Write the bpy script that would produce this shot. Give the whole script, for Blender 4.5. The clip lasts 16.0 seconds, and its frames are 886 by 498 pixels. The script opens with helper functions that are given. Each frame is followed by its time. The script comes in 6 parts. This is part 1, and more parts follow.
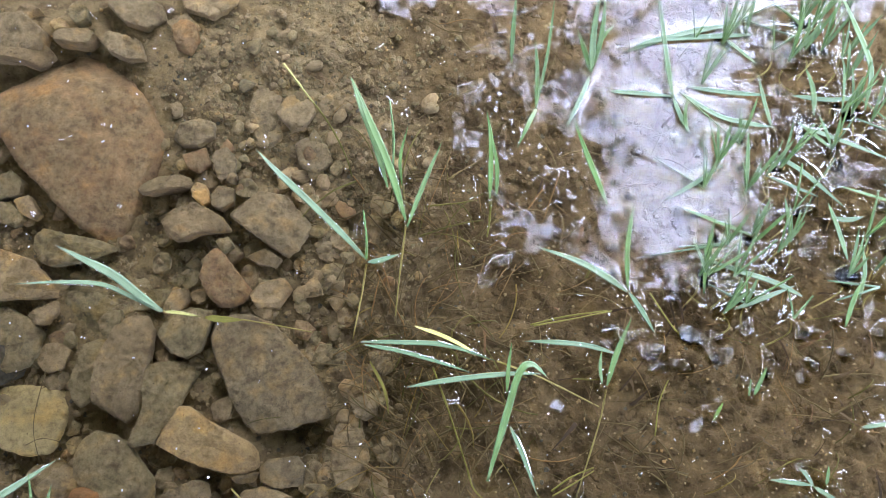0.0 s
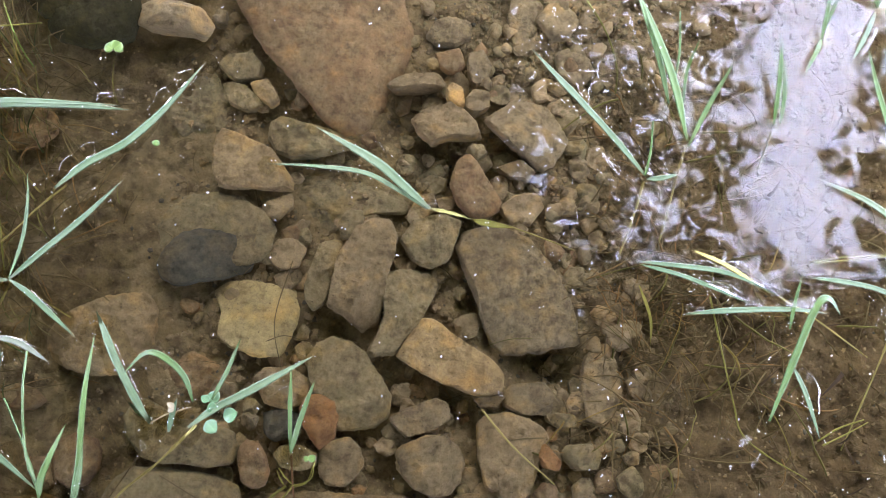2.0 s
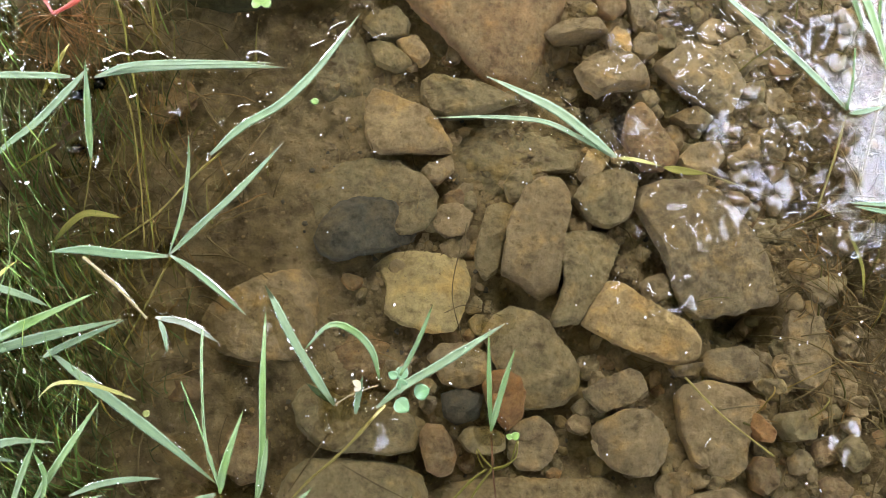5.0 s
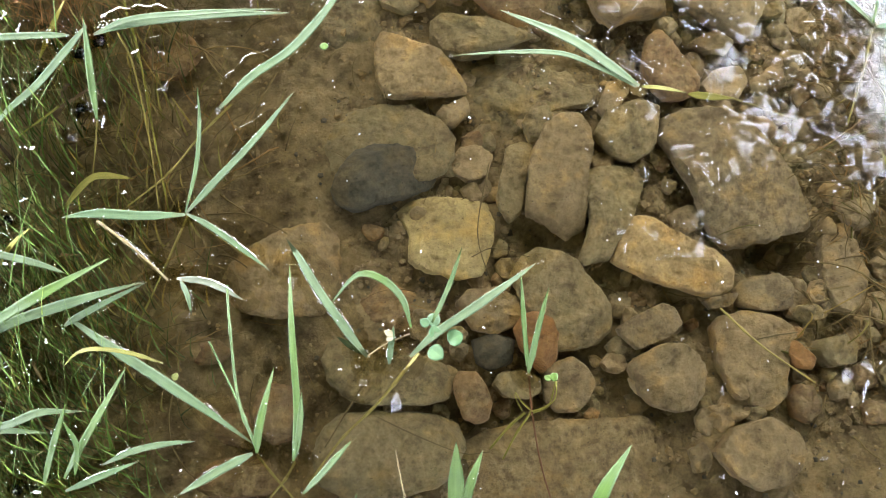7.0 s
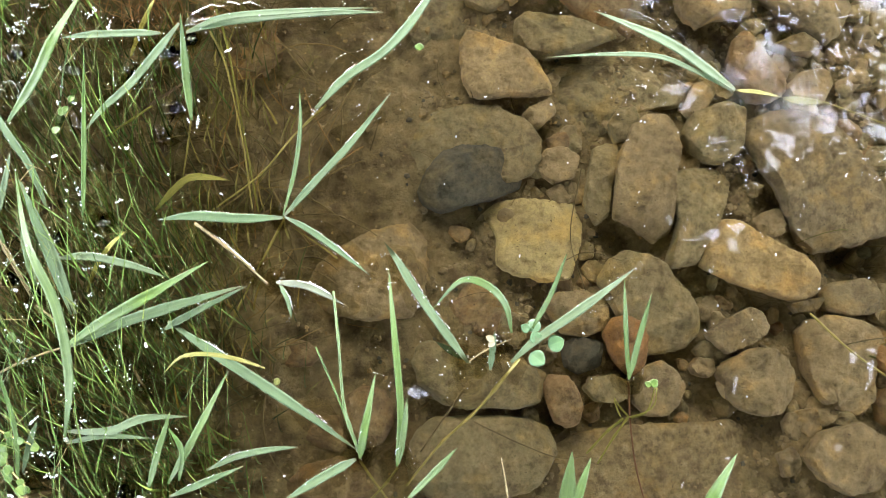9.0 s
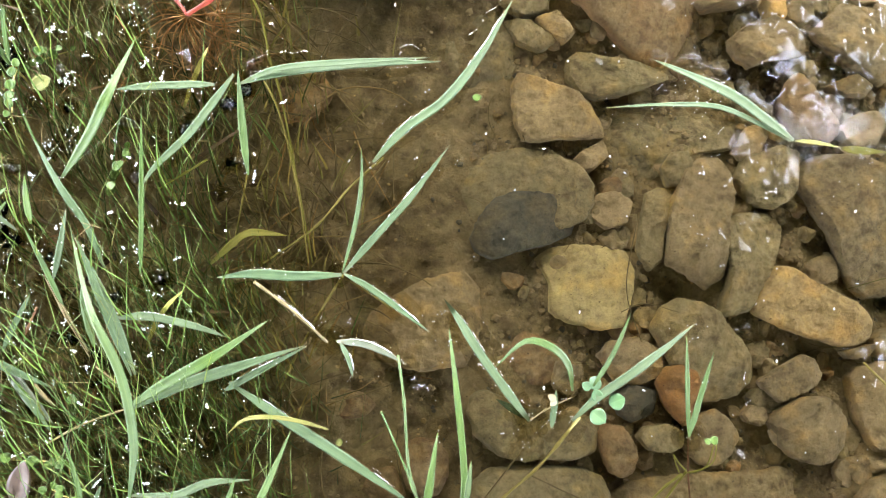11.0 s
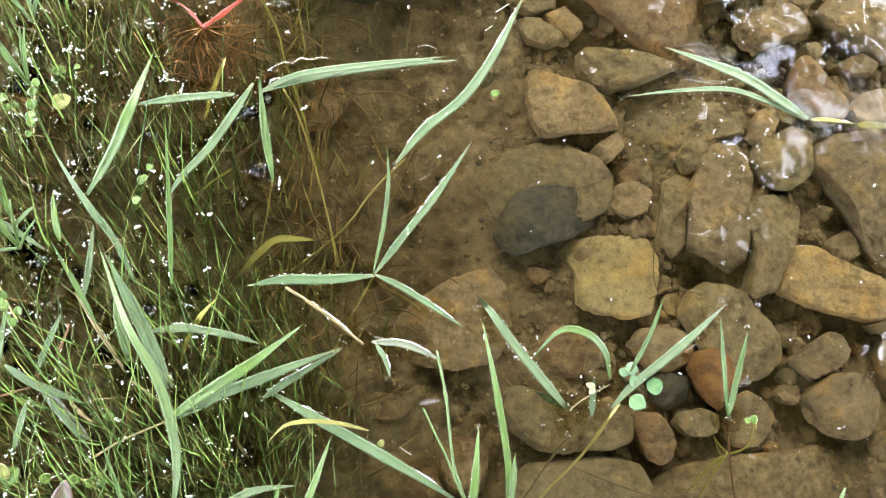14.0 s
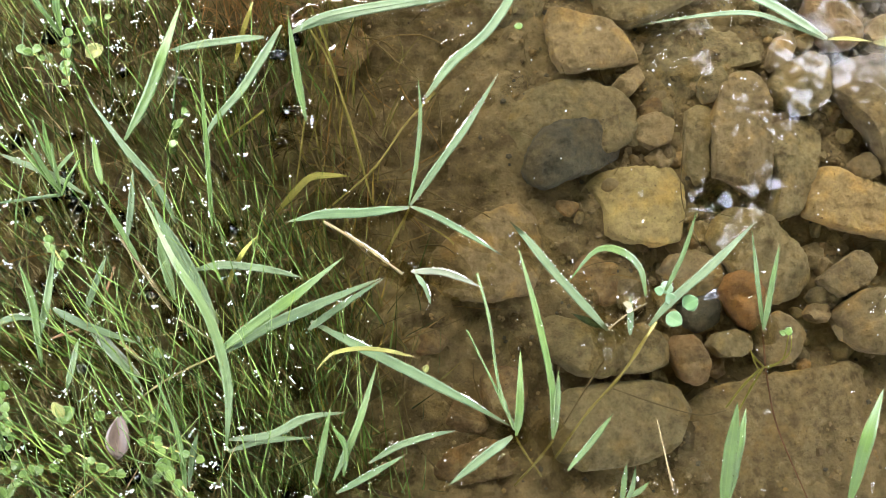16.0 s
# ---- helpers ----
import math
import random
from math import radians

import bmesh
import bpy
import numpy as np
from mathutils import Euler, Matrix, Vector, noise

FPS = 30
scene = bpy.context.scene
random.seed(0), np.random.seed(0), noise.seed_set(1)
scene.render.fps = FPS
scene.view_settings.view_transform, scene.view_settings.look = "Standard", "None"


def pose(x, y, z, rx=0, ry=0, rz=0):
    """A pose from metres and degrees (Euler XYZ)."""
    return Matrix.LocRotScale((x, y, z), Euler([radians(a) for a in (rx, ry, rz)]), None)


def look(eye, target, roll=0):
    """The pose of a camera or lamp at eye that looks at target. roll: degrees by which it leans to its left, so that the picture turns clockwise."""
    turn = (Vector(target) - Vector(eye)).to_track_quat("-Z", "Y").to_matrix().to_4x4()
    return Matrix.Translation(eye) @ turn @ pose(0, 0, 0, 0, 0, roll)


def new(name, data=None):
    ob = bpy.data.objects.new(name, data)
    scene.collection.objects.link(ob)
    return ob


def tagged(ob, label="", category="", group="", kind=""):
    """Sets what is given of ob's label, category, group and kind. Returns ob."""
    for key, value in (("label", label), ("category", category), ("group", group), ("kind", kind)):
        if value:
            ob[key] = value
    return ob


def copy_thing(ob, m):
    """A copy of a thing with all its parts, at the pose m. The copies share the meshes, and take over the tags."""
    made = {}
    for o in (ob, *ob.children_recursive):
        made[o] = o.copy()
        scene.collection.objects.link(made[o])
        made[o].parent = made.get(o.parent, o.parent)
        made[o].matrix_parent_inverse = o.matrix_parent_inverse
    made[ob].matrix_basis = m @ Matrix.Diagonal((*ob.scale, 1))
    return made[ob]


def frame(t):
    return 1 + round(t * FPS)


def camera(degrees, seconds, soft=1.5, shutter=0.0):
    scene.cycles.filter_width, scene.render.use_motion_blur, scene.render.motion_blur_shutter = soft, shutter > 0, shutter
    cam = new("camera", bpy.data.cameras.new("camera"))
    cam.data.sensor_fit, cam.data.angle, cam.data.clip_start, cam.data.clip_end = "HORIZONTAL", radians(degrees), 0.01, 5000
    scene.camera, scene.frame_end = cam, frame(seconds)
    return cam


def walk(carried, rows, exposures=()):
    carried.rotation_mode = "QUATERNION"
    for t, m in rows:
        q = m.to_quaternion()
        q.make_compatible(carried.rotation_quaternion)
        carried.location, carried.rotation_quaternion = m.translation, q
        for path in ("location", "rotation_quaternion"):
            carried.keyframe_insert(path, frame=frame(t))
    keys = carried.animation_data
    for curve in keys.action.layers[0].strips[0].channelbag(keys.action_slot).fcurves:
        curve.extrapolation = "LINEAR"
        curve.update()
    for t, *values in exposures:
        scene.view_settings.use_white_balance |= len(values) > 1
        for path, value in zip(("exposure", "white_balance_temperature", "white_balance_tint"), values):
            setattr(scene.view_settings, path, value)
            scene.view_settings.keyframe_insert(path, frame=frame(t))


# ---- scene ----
import collections

cam = camera(54.3, 16.0, soft=0.65)
# seconds, eye x, y, z, turn x, y, z
ROWS = [
    (0.0, 0.8843, 0.0037, 1.2857, 11.29, -2.34, 0.97),
    (0.5, 0.7961, -0.0769, 1.2255, 11.51, -4.11, 2.96),
    (1.0, 0.6929, -0.0836, 1.1767, 11.46, -4.38, 3.84),
    (1.5, 0.5408, -0.1349, 1.1503, 12.20, -6.72, 5.08),
    (2.0, 0.4515, -0.1527, 1.1326, 12.22, -5.86, 5.58),
    (2.5, 0.4029, -0.1558, 1.1212, 12.62, -5.45, 5.25),
    (3.0, 0.3484, -0.1268, 1.1120, 12.63, -5.84, 5.11),
    (3.5, 0.3106, -0.1229, 1.0905, 13.23, -5.68, 4.94),
    (4.0, 0.2868, -0.1574, 1.0598, 13.81, -5.29, 4.44),
    (4.5, 0.2546, -0.1918, 1.0111, 13.60, -5.41, 3.93),
    (4.7, 0.2615, -0.2176, 1.0000, 14.20, -3.81, 3.61),
    (7.0, 0.2292, -0.2419, 0.9525, 11.93, -3.19, -0.59),
    (7.5, 0.1848, -0.2533, 0.9376, 12.35, -3.77, -0.93),
    (8.0, 0.1616, -0.2364, 0.9370, 11.84, -3.72, -0.78),
    (8.5, 0.1347, -0.2217, 0.9410, 11.28, -3.84, -0.47),
    (9.0, 0.1060, -0.2128, 0.9437, 10.59, -4.03, -0.32),
    (9.5, 0.0892, -0.2098, 0.9448, 10.31, -4.25, -0.23),
    (10.0, 0.0512, -0.1794, 0.9445, 9.54, -4.73, -0.19),
    (10.2, 0.0480, -0.1525, 0.9469, 8.75, -4.42, -0.13),
    (12.5, -0.0174, -0.1008, 0.9452, 8.53, -5.47, -1.44),
    (13.0, -0.0192, -0.0994, 0.9464, 8.76, -5.50, -1.80),
    (13.5, -0.0222, -0.1097, 0.9432, 9.16, -5.51, -2.55),
    (14.0, -0.0190, -0.1465, 0.9391, 10.55, -5.02, -3.84),
    (14.5, -0.0338, -0.1658, 0.9348, 10.13, -4.93, -5.26),
    (15.0, -0.0495, -0.1972, 0.9335, 10.91, -4.67, -6.12),
    (15.5, -0.0613, -0.2104, 0.9346, 10.93, -4.69, -6.57),
    (16.0, -0.0658, -0.2199, 0.9380, 10.63, -4.59, -6.51),
]
walk(cam, [(t, pose(*p)) for t, *p in ROWS], exposures=[(0.0, -0.10, 6000, 20), (2.0, 0.00, 6350, 22), (3.5, 0.09, 6700, 18), (7.0, 0.19, 7300, 11), (12.0, 0.30, 7450, 11), (16.0, 0.28, 7650, 10)])

# ---- world, sun and sky ----
world = bpy.data.worlds.new("overcast_sky")
scene.world = world
world.use_nodes = True
wn, wl = world.node_tree.nodes, world.node_tree.links
sky = wn.new("ShaderNodeTexSky")
sky.sky_type, sky.sun_disc = "NISHITA", False
sky.sun_elevation, sky.sun_rotation = radians(36), radians(-5)
sky.air_density, sky.dust_density, sky.ozone_density = 1.0, 4.0, 1.0
cloud = wn.new("ShaderNodeTexNoise")
cloud.inputs["Scale"].default_value, cloud.inputs["Detail"].default_value = 2.0, 4.0
ramp = wn.new("ShaderNodeValToRGB")
ramp.color_ramp.elements[0].color = (7.0, 7.9, 11.2, 1)
ramp.color_ramp.elements[1].color = (8.8, 9.8, 13.2, 1)
wl.new(cloud.outputs["Fac"], ramp.inputs["Fac"])
veil = wn.new("ShaderNodeMix")
veil.data_type = "RGBA"
veil.inputs["Factor"].default_value = 0.9
wl.new(sky.outputs["Color"], veil.inputs["A"])
wl.new(ramp.outputs["Color"], veil.inputs["B"])
wl.new(veil.outputs["Result"], wn["Background"].inputs["Color"])
wn["Background"].inputs["Strength"].default_value = 3.4
sun = new("sun", bpy.data.lights.new("sun", "SUN"))
sun.data.energy, sun.data.angle, sun.data.color = 2.3, radians(28), (1.0, 0.98, 0.95)
sun.matrix_world = look((0.10, 3.15, 2.25), (0.40, 0.05, -0.1))

# ---- materials ----


def material(name, build, rough=0.8, spec=0.5):
    m = bpy.data.materials.new(name)
    m.use_nodes = True
    n, l = m.node_tree.nodes, m.node_tree.links
    b = n["Principled BSDF"]
    b.inputs["Roughness"].default_value = rough
    b.inputs["Specular IOR Level"].default_value = spec
    build(n, l, b)
    return m


def noise_node(n, l, scale, detail=6.0, rough=0.6, coord="Object"):
    t = n.new("ShaderNodeTexCoord")
    x = n.new("ShaderNodeTexNoise")
    x.inputs["Scale"].default_value = scale
    x.inputs["Detail"].default_value = detail
    x.inputs["Roughness"].default_value = rough
    # each thing takes its own piece of the pattern
    info = n.new("ShaderNodeObjectInfo")
    place = n.new("ShaderNodeVectorMath")
    place.operation = "MULTIPLY_ADD"
    place.inputs[1].default_value = (1.37, 1.37, 1.37)
    place.inputs[2].default_value = (0.317, 0.731, 0.531)
    l.new(info.outputs["Location"], place.inputs[0])
    shift = n.new("ShaderNodeVectorMath")
    l.new(t.outputs[coord], shift.inputs[0])
    l.new(place.outputs["Vector"], shift.inputs[1])
    l.new(shift.outputs["Vector"], x.inputs["Vector"])
    return x.outputs["Fac"]


def ramp_node(n, l, fac, stops):
    r = n.new("ShaderNodeValToRGB")
    e = r.color_ramp.elements
    while len(e) < len(stops):
        e.new(0.5)
    for k, (p, c) in zip(e, stops):
        k.position, k.color = p, (*c, 1)
    l.new(fac, r.inputs["Fac"])
    return r.outputs["Color"]


def mix_node(n, l, fac, a, b, mode="MIX"):
    x = n.new("ShaderNodeMix")
    x.data_type, x.blend_type = "RGBA", mode
    for key, v in (("Factor", fac), ("A", a), ("B", b)):
        if isinstance(v, (int, float)):
            x.inputs[key].default_value = v
        elif isinstance(v, tuple):
            x.inputs[key].default_value = (*v, 1)
        else:
            l.new(v, x.inputs[key])
    return x.outputs["Result"]


def bump_node(n, l, height, strength, distance, b):
    x = n.new("ShaderNodeBump")
    x.inputs["Strength"].default_value = strength
    x.inputs["Distance"].default_value = distance
    l.new(height, x.inputs["Height"])
    l.new(x.outputs["Normal"], b.inputs["Normal"])


SILT_A, SILT_B, SILT_C = (0.168, 0.126, 0.060), (0.258, 0.203, 0.106), (0.328, 0.269, 0.154)


def mud_look(n, l, b):
    big = noise_node(n, l, 7.0, 5.0)
    fine = noise_node(n, l, 95.0, 6.0, 0.7)
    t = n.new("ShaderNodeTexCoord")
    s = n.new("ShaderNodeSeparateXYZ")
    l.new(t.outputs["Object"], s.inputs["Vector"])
    c = ramp_node(n, l, big, [(0.3, SILT_A), (0.55, SILT_B), (0.8, (0.300, 0.235, 0.124))])
    c = mix_node(n, l, 0.45, c, ramp_node(n, l, fine, [(0.32, (0.5, 0.47, 0.42)), (0.5, (0.95, 0.95, 0.95)), (0.75, (1.2, 1.17, 1.1))]), "MULTIPLY")
    # yellow among the stones, multiplied darker and browner to the east
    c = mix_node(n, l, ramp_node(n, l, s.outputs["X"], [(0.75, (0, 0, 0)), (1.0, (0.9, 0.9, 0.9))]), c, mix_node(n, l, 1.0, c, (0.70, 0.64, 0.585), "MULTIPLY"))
    specks = noise_node(n, l, 260.0, 2.0)
    c = mix_node(n, l, ramp_node(n, l, specks, [(0.69, (0, 0, 0)), (0.75, (0.9, 0.9, 0.9))]), c, (0.035, 0.024, 0.014))
    pale = noise_node(n, l, 180.0, 2.0)
    c = mix_node(n, l, ramp_node(n, l, pale, [(0.70, (0, 0, 0)), (0.74, (0.6, 0.6, 0.6))]), c, (0.40, 0.32, 0.20))
    blot = noise_node(n, l, 26.0, 4.0, 0.6)
    c = mix_node(n, l, 1.0, c, ramp_node(n, l, blot, [(0.30, (0.45, 0.42, 0.38)), (0.47, (0.95, 0.95, 0.95)), (0.70, (1.36, 1.32, 1.22))]), "MULTIPLY")
    grain = noise_node(n, l, 300.0, 3.0, 0.7)
    c = mix_node(n, l, 0.25, c, ramp_node(n, l, grain, [(0.33, (0.55, 0.52, 0.48)), (0.5, (1.0, 1.0, 1.0)), (0.68, (1.4, 1.38, 1.32))]), "MULTIPLY")
    l.new(c, b.inputs["Base Color"])
    bump_node(n, l, mix_node(n, l, 0.3, fine, grain), 1.0, 0.008, b)


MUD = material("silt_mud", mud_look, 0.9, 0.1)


def stone_look(low, high, silt=0.55, dark=(0.03, 0.022, 0.014)):
    def build(n, l, b):
        big = noise_node(n, l, 11.0, 3.0)
        fine = noise_node(n, l, 120.0, 5.0, 0.65)
        c = ramp_node(n, l, big, [(0.3, low), (0.7, high)])
        info = n.new("ShaderNodeObjectInfo")
        tone = ramp_node(n, l, info.outputs["Random"], [(0.0, (0.80, 0.82, 0.84)), (1.0, (1.2, 1.17, 1.12))])
        c = mix_node(n, l, 1.0, c, tone, "MULTIPLY")
        # ochre stains in the rock
        stain = noise_node(n, l, 24.0, 3.0, 0.5)
        c = mix_node(n, l, ramp_node(n, l, stain, [(0.52, (0, 0, 0)), (0.66, (0.5, 0.5, 0.5))]), c, mix_node(n, l, 1.0, c, (1.45, 1.18, 0.72), "MULTIPLY"))
        # silt lies on what faces up
        g = n.new("ShaderNodeNewGeometry")
        s = n.new("ShaderNodeSeparateXYZ")
        l.new(g.outputs["Normal"], s.inputs["Vector"])
        patch = noise_node(n, l, 20.0, 5.0, 0.7)
        m = n.new("ShaderNodeMath")
        m.operation = "MULTIPLY"
        l.new(s.outputs["Z"], m.inputs[0])
        l.new(ramp_node(n, l, patch, [(0.38, (0.05, 0.05, 0.05)), (0.58, (silt * 1.5,) * 3)]), m.inputs[1])
        c = mix_node(n, l, m.outputs[0], c, ramp_node(n, l, fine, [(0.3, SILT_A), (0.55, SILT_B), (0.8, SILT_C)]))
        c = mix_node(n, l, 0.32, c, ramp_node(n, l, fine, [(0.3, (0.4, 0.38, 0.35)), (0.5, (0.95, 0.95, 0.95)), (0.75, (1.2, 1.2, 1.15))]), "MULTIPLY")
        # pits and dark grains
        specks = noise_node(n, l, 240.0, 3.0, 0.6)
        c = mix_node(n, l, ramp_node(n, l, specks, [(0.65, (0, 0, 0)), (0.73, (0.75, 0.75, 0.75))]), c, dark)
        blot = noise_node(n, l, 48.0, 4.0, 0.6)
        c = mix_node(n, l, 1.0, c, ramp_node(n, l, blot, [(0.30, (0.66, 0.64, 0.60)), (0.45, (0.98, 0.98, 0.98)), (0.60, (1.12, 1.11, 1.06)), (0.72, (1.35, 1.33, 1.24))]), "MULTIPLY")
        grain = noise_node(n, l, 300.0, 3.0, 0.7)
        c = mix_node(n, l, 0.28, c, ramp_node(n, l, grain, [(0.33, (0.55, 0.53, 0.5)), (0.5, (1.05, 1.05, 1.05)), (0.68, (1.5, 1.47, 1.4))]), "MULTIPLY")
        l.new(c, b.inputs["Base Color"])
        bump_node(n, l, mix_node(n, l, 0.3, mix_node(n, l, 0.4, fine, grain), blot), 1.0, 0.006, b)
    return build


STONE = {
    "grey": material("grey_sandstone", stone_look((0.193, 0.150, 0.082), (0.297, 0.238, 0.134), 0.4), 0.85, 0.2),
    "tan": material("tan_sandstone", stone_look((0.221, 0.167, 0.087), (0.347, 0.272, 0.149), 0.15), 0.85, 0.2),
    "olive": material("olive_stone", stone_look((0.177, 0.151, 0.078), (0.293, 0.248, 0.130), 0.5), 0.85, 0.2),
    "pale": material("pale_stone", stone_look((0.436, 0.338, 0.149), (0.628, 0.508, 0.237), 0.10), 0.85, 0.2),
    "ochre": material("ochre_sandstone", stone_look((0.302, 0.216, 0.100), (0.461, 0.347, 0.168), 0.05), 0.85, 0.2),
    "cream": material("cream_stone", stone_look((0.401, 0.297, 0.149), (0.519, 0.423, 0.250), 0.03), 0.7, 0.3),
    "dark": material("dark_stone", stone_look((0.063, 0.065, 0.050), (0.113, 0.109, 0.077), 0.16), 0.8, 0.25),
    "rust": material("rust_brown_stone", stone_look((0.195, 0.126, 0.062), (0.280, 0.190, 0.096), 0.45), 0.85, 0.2),
    "orange": material("orange_stone", stone_look((0.276, 0.135, 0.044), (0.352, 0.194, 0.074), 0.15), 0.8, 0.25),
    "crust": material("sandy_crust", stone_look((0.190, 0.140, 0.068), (0.270, 0.205, 0.105), 0.7), 0.9, 0.1),
    "moss": material("mossy_dark_stone", stone_look((0.033, 0.032, 0.013), (0.076, 0.072, 0.028), 0.08), 0.9, 0.2),
}


def blade_look(low, high, edge, rough=0.38, trans=0.25, veins=62.0):
    def build(n, l, b):
        uv = n.new("ShaderNodeUVMap")
        s = n.new("ShaderNodeSeparateXYZ")
        l.new(uv.outputs["UV"], s.inputs["Vector"])
        info = n.new("ShaderNodeObjectInfo")
        c = ramp_node(n, l, info.outputs["Random"], [(0.0, low), (1.0, high)])
        along = noise_node(n, l, 60.0, 4.0)
        c = mix_node(n, l, 0.6, c, ramp_node(n, l, along, [(0.3, (0.75, 0.78, 0.7)), (0.7, (1.15, 1.12, 1.1))]), "MULTIPLY")
        # veins run along the blade
        w = n.new("ShaderNodeMath")
        w.operation = "SINE"
        k = n.new("ShaderNodeMath")
        k.operation = "MULTIPLY"
        k.inputs[1].default_value = veins
        l.new(s.outputs["X"], k.inputs[0])
        l.new(k.outputs[0], w.inputs[0])
        vein = ramp_node(n, l, w.outputs[0], [(0.0, (0.72, 0.77, 0.70)), (1.0, (1.12, 1.08, 1.10))])
        c = mix_node(n, l, 0.22, c, vein, "MULTIPLY")
        # a pale midrib
        rib = ramp_node(n, l, s.outputs["X"], [(0.44, (0, 0, 0)), (0.5, (0.45, 0.45, 0.45)), (0.56, (0, 0, 0))])
        c = mix_node(n, l, rib, c, mix_node(n, l, 1.0, c, (1.5, 1.35, 1.35), "MULTIPLY"))
        # the tip and the base turn
        c = mix_node(n, l, ramp_node(n, l, s.outputs["Y"], [(0.0, (0.55, 0.55, 0.55)), (0.12, (0, 0, 0)), (0.86, (0, 0, 0)), (1.0, (0.7, 0.7, 0.7))]), c, edge)
        l.new(c, b.inputs["Base Color"])
        bump_node(n, l, w.outputs[0], 0.10, 0.0003, b)
        t = n.new("ShaderNodeBsdfTranslucent")
        l.new(c, t.inputs["Color"])
        x = n.new("ShaderNodeMixShader")
        x.inputs["Fac"].default_value = trans
        l.new(b.outputs["BSDF"], x.inputs[1])
        l.new(t.outputs["BSDF"], x.inputs[2])
        l.new(x.outputs["Shader"], n["Material Output"].inputs["Surface"])
    return build


BLADE = {
    "lie": material("wet_blue_green_blade", blade_look((0.060, 0.104, 0.042), (0.088, 0.126, 0.060), (0.084, 0.082, 0.026)), 0.46, 0.35),
    "up": material("green_blade", blade_look((0.058, 0.112, 0.018), (0.084, 0.132, 0.044), (0.064, 0.112, 0.018)), 0.45, 0.4),
    "bright": material("yellow_green_blade", blade_look((0.084, 0.152, 0.015), (0.099, 0.164, 0.021), (0.106, 0.152, 0.019)), 0.4, 0.5),
    "pale": material("faded_blade", blade_look((0.114, 0.137, 0.084), (0.137, 0.152, 0.103), (0.126, 0.103, 0.046)), 0.4, 0.5),
    "yel": material("yellowed_sunken_blade", blade_look((0.153, 0.149, 0.032), (0.230, 0.216, 0.056), (0.162, 0.135, 0.036)), 0.6, 0.3),
    "sunk": material("yellow_drowned_stem", blade_look((0.270, 0.262, 0.056), (0.360, 0.338, 0.086), (0.288, 0.243, 0.063)), 0.6, 0.3),
    "straw": material("straw_stem", blade_look((0.150, 0.114, 0.048), (0.190, 0.148, 0.066), (0.156, 0.104, 0.042)), 0.6, 0.3),
    "stem": material("brown_green_stem", blade_look((0.360, 0.310, 0.095), (0.486, 0.419, 0.149), (0.288, 0.225, 0.081)), 0.6, 0.3),
    "redstem": material("reddish_brown_stem", blade_look((0.171, 0.086, 0.041), (0.216, 0.113, 0.054), (0.126, 0.063, 0.027)), 0.6, 0.3),
    "red": material("red_runner", blade_look((0.200, 0.030, 0.012), (0.235, 0.042, 0.016), (0.20, 0.06, 0.02)), 0.5, 0.4),
    "orange": material("orange_root", blade_look((0.380, 0.190, 0.065), (0.460, 0.250, 0.100), (0.34, 0.17, 0.06)), 0.6, 0.3),
}


def water_look(n, l, b):
    out = n["Material Output"]
    n.remove(b)
    gloss = n.new("ShaderNodeBsdfGlossy")
    gloss.inputs["Roughness"].default_value = 0.0
    clear = n.new("ShaderNodeBsdfTransparent")
    clear.inputs["Color"].default_value = (0.90, 0.88, 0.80, 1)
    f = n.new("ShaderNodeFresnel")
    f.inputs["IOR"].default_value = 1.34
    x = n.new("ShaderNodeMixShader")
    l.new(f.outputs["Fac"], x.inputs["Fac"])
    l.new(clear.outputs["BSDF"], x.inputs[1])
    l.new(gloss.outputs["BSDF"], x.inputs[2])
    l.new(x.outputs["Shader"], out.inputs["Surface"])


WATER = bpy.data.materials.new("clear_water")
WATER.use_nodes = True
water_look(WATER.node_tree.nodes, WATER.node_tree.links, WATER.node_tree.nodes["Principled BSDF"])


# ---- shapes ----


def mesh_from(name, verts, faces, mat, smooth=True, uvs=None):
    me = bpy.data.meshes.new(name)
    me.from_pydata(verts, [], faces)
    me.materials.append(mat)
    if smooth:
        me.shade_smooth()
    if uvs is not None:
        layer = me.uv_layers.new(name="UVMap")
        for loop in me.loops:
            layer.data[loop.index].uv = uvs[loop.vertex_index]
    return me


def part(name, data, parent, label=""):
    """One mesh under a thing; its points are already in the thing's own place."""
    ob = new(name, data)
    ob.parent = parent
    if label:
        ob["label"] = label
    return ob


def thing(name, place, label, category, group=""):
    ob = new(name)
    ob.empty_display_size = 0.02
    ob.location = place
    return tagged(ob, label, category, group)


def curve_points(ctrl, count):
    """A smooth line through the control points."""
    p = [Vector(c) for c in ctrl]
    if len(p) == 2:
        p.insert(1, (p[0] + p[1]) / 2)
    p = [2 * p[0] - p[1], *p, 2 * p[-1] - p[-2]]
    spans = len(p) - 3
    out = []
    for i in range(count):
        s = i / (count - 1) * spans
        k = min(int(s), spans - 1)
        f = s - k
        a, b, c, d = p[k:k + 4]
        out.append(0.5 * ((2 * b) + (c - a) * f + (2 * a - 5 * b + 4 * c - d) * f * f + (3 * b - a - 3 * c + d) * f ** 3))
    return out


CONTACTS = []  # where leaves touch the water
RIMS = []  # lines along which the water climbs a leaf


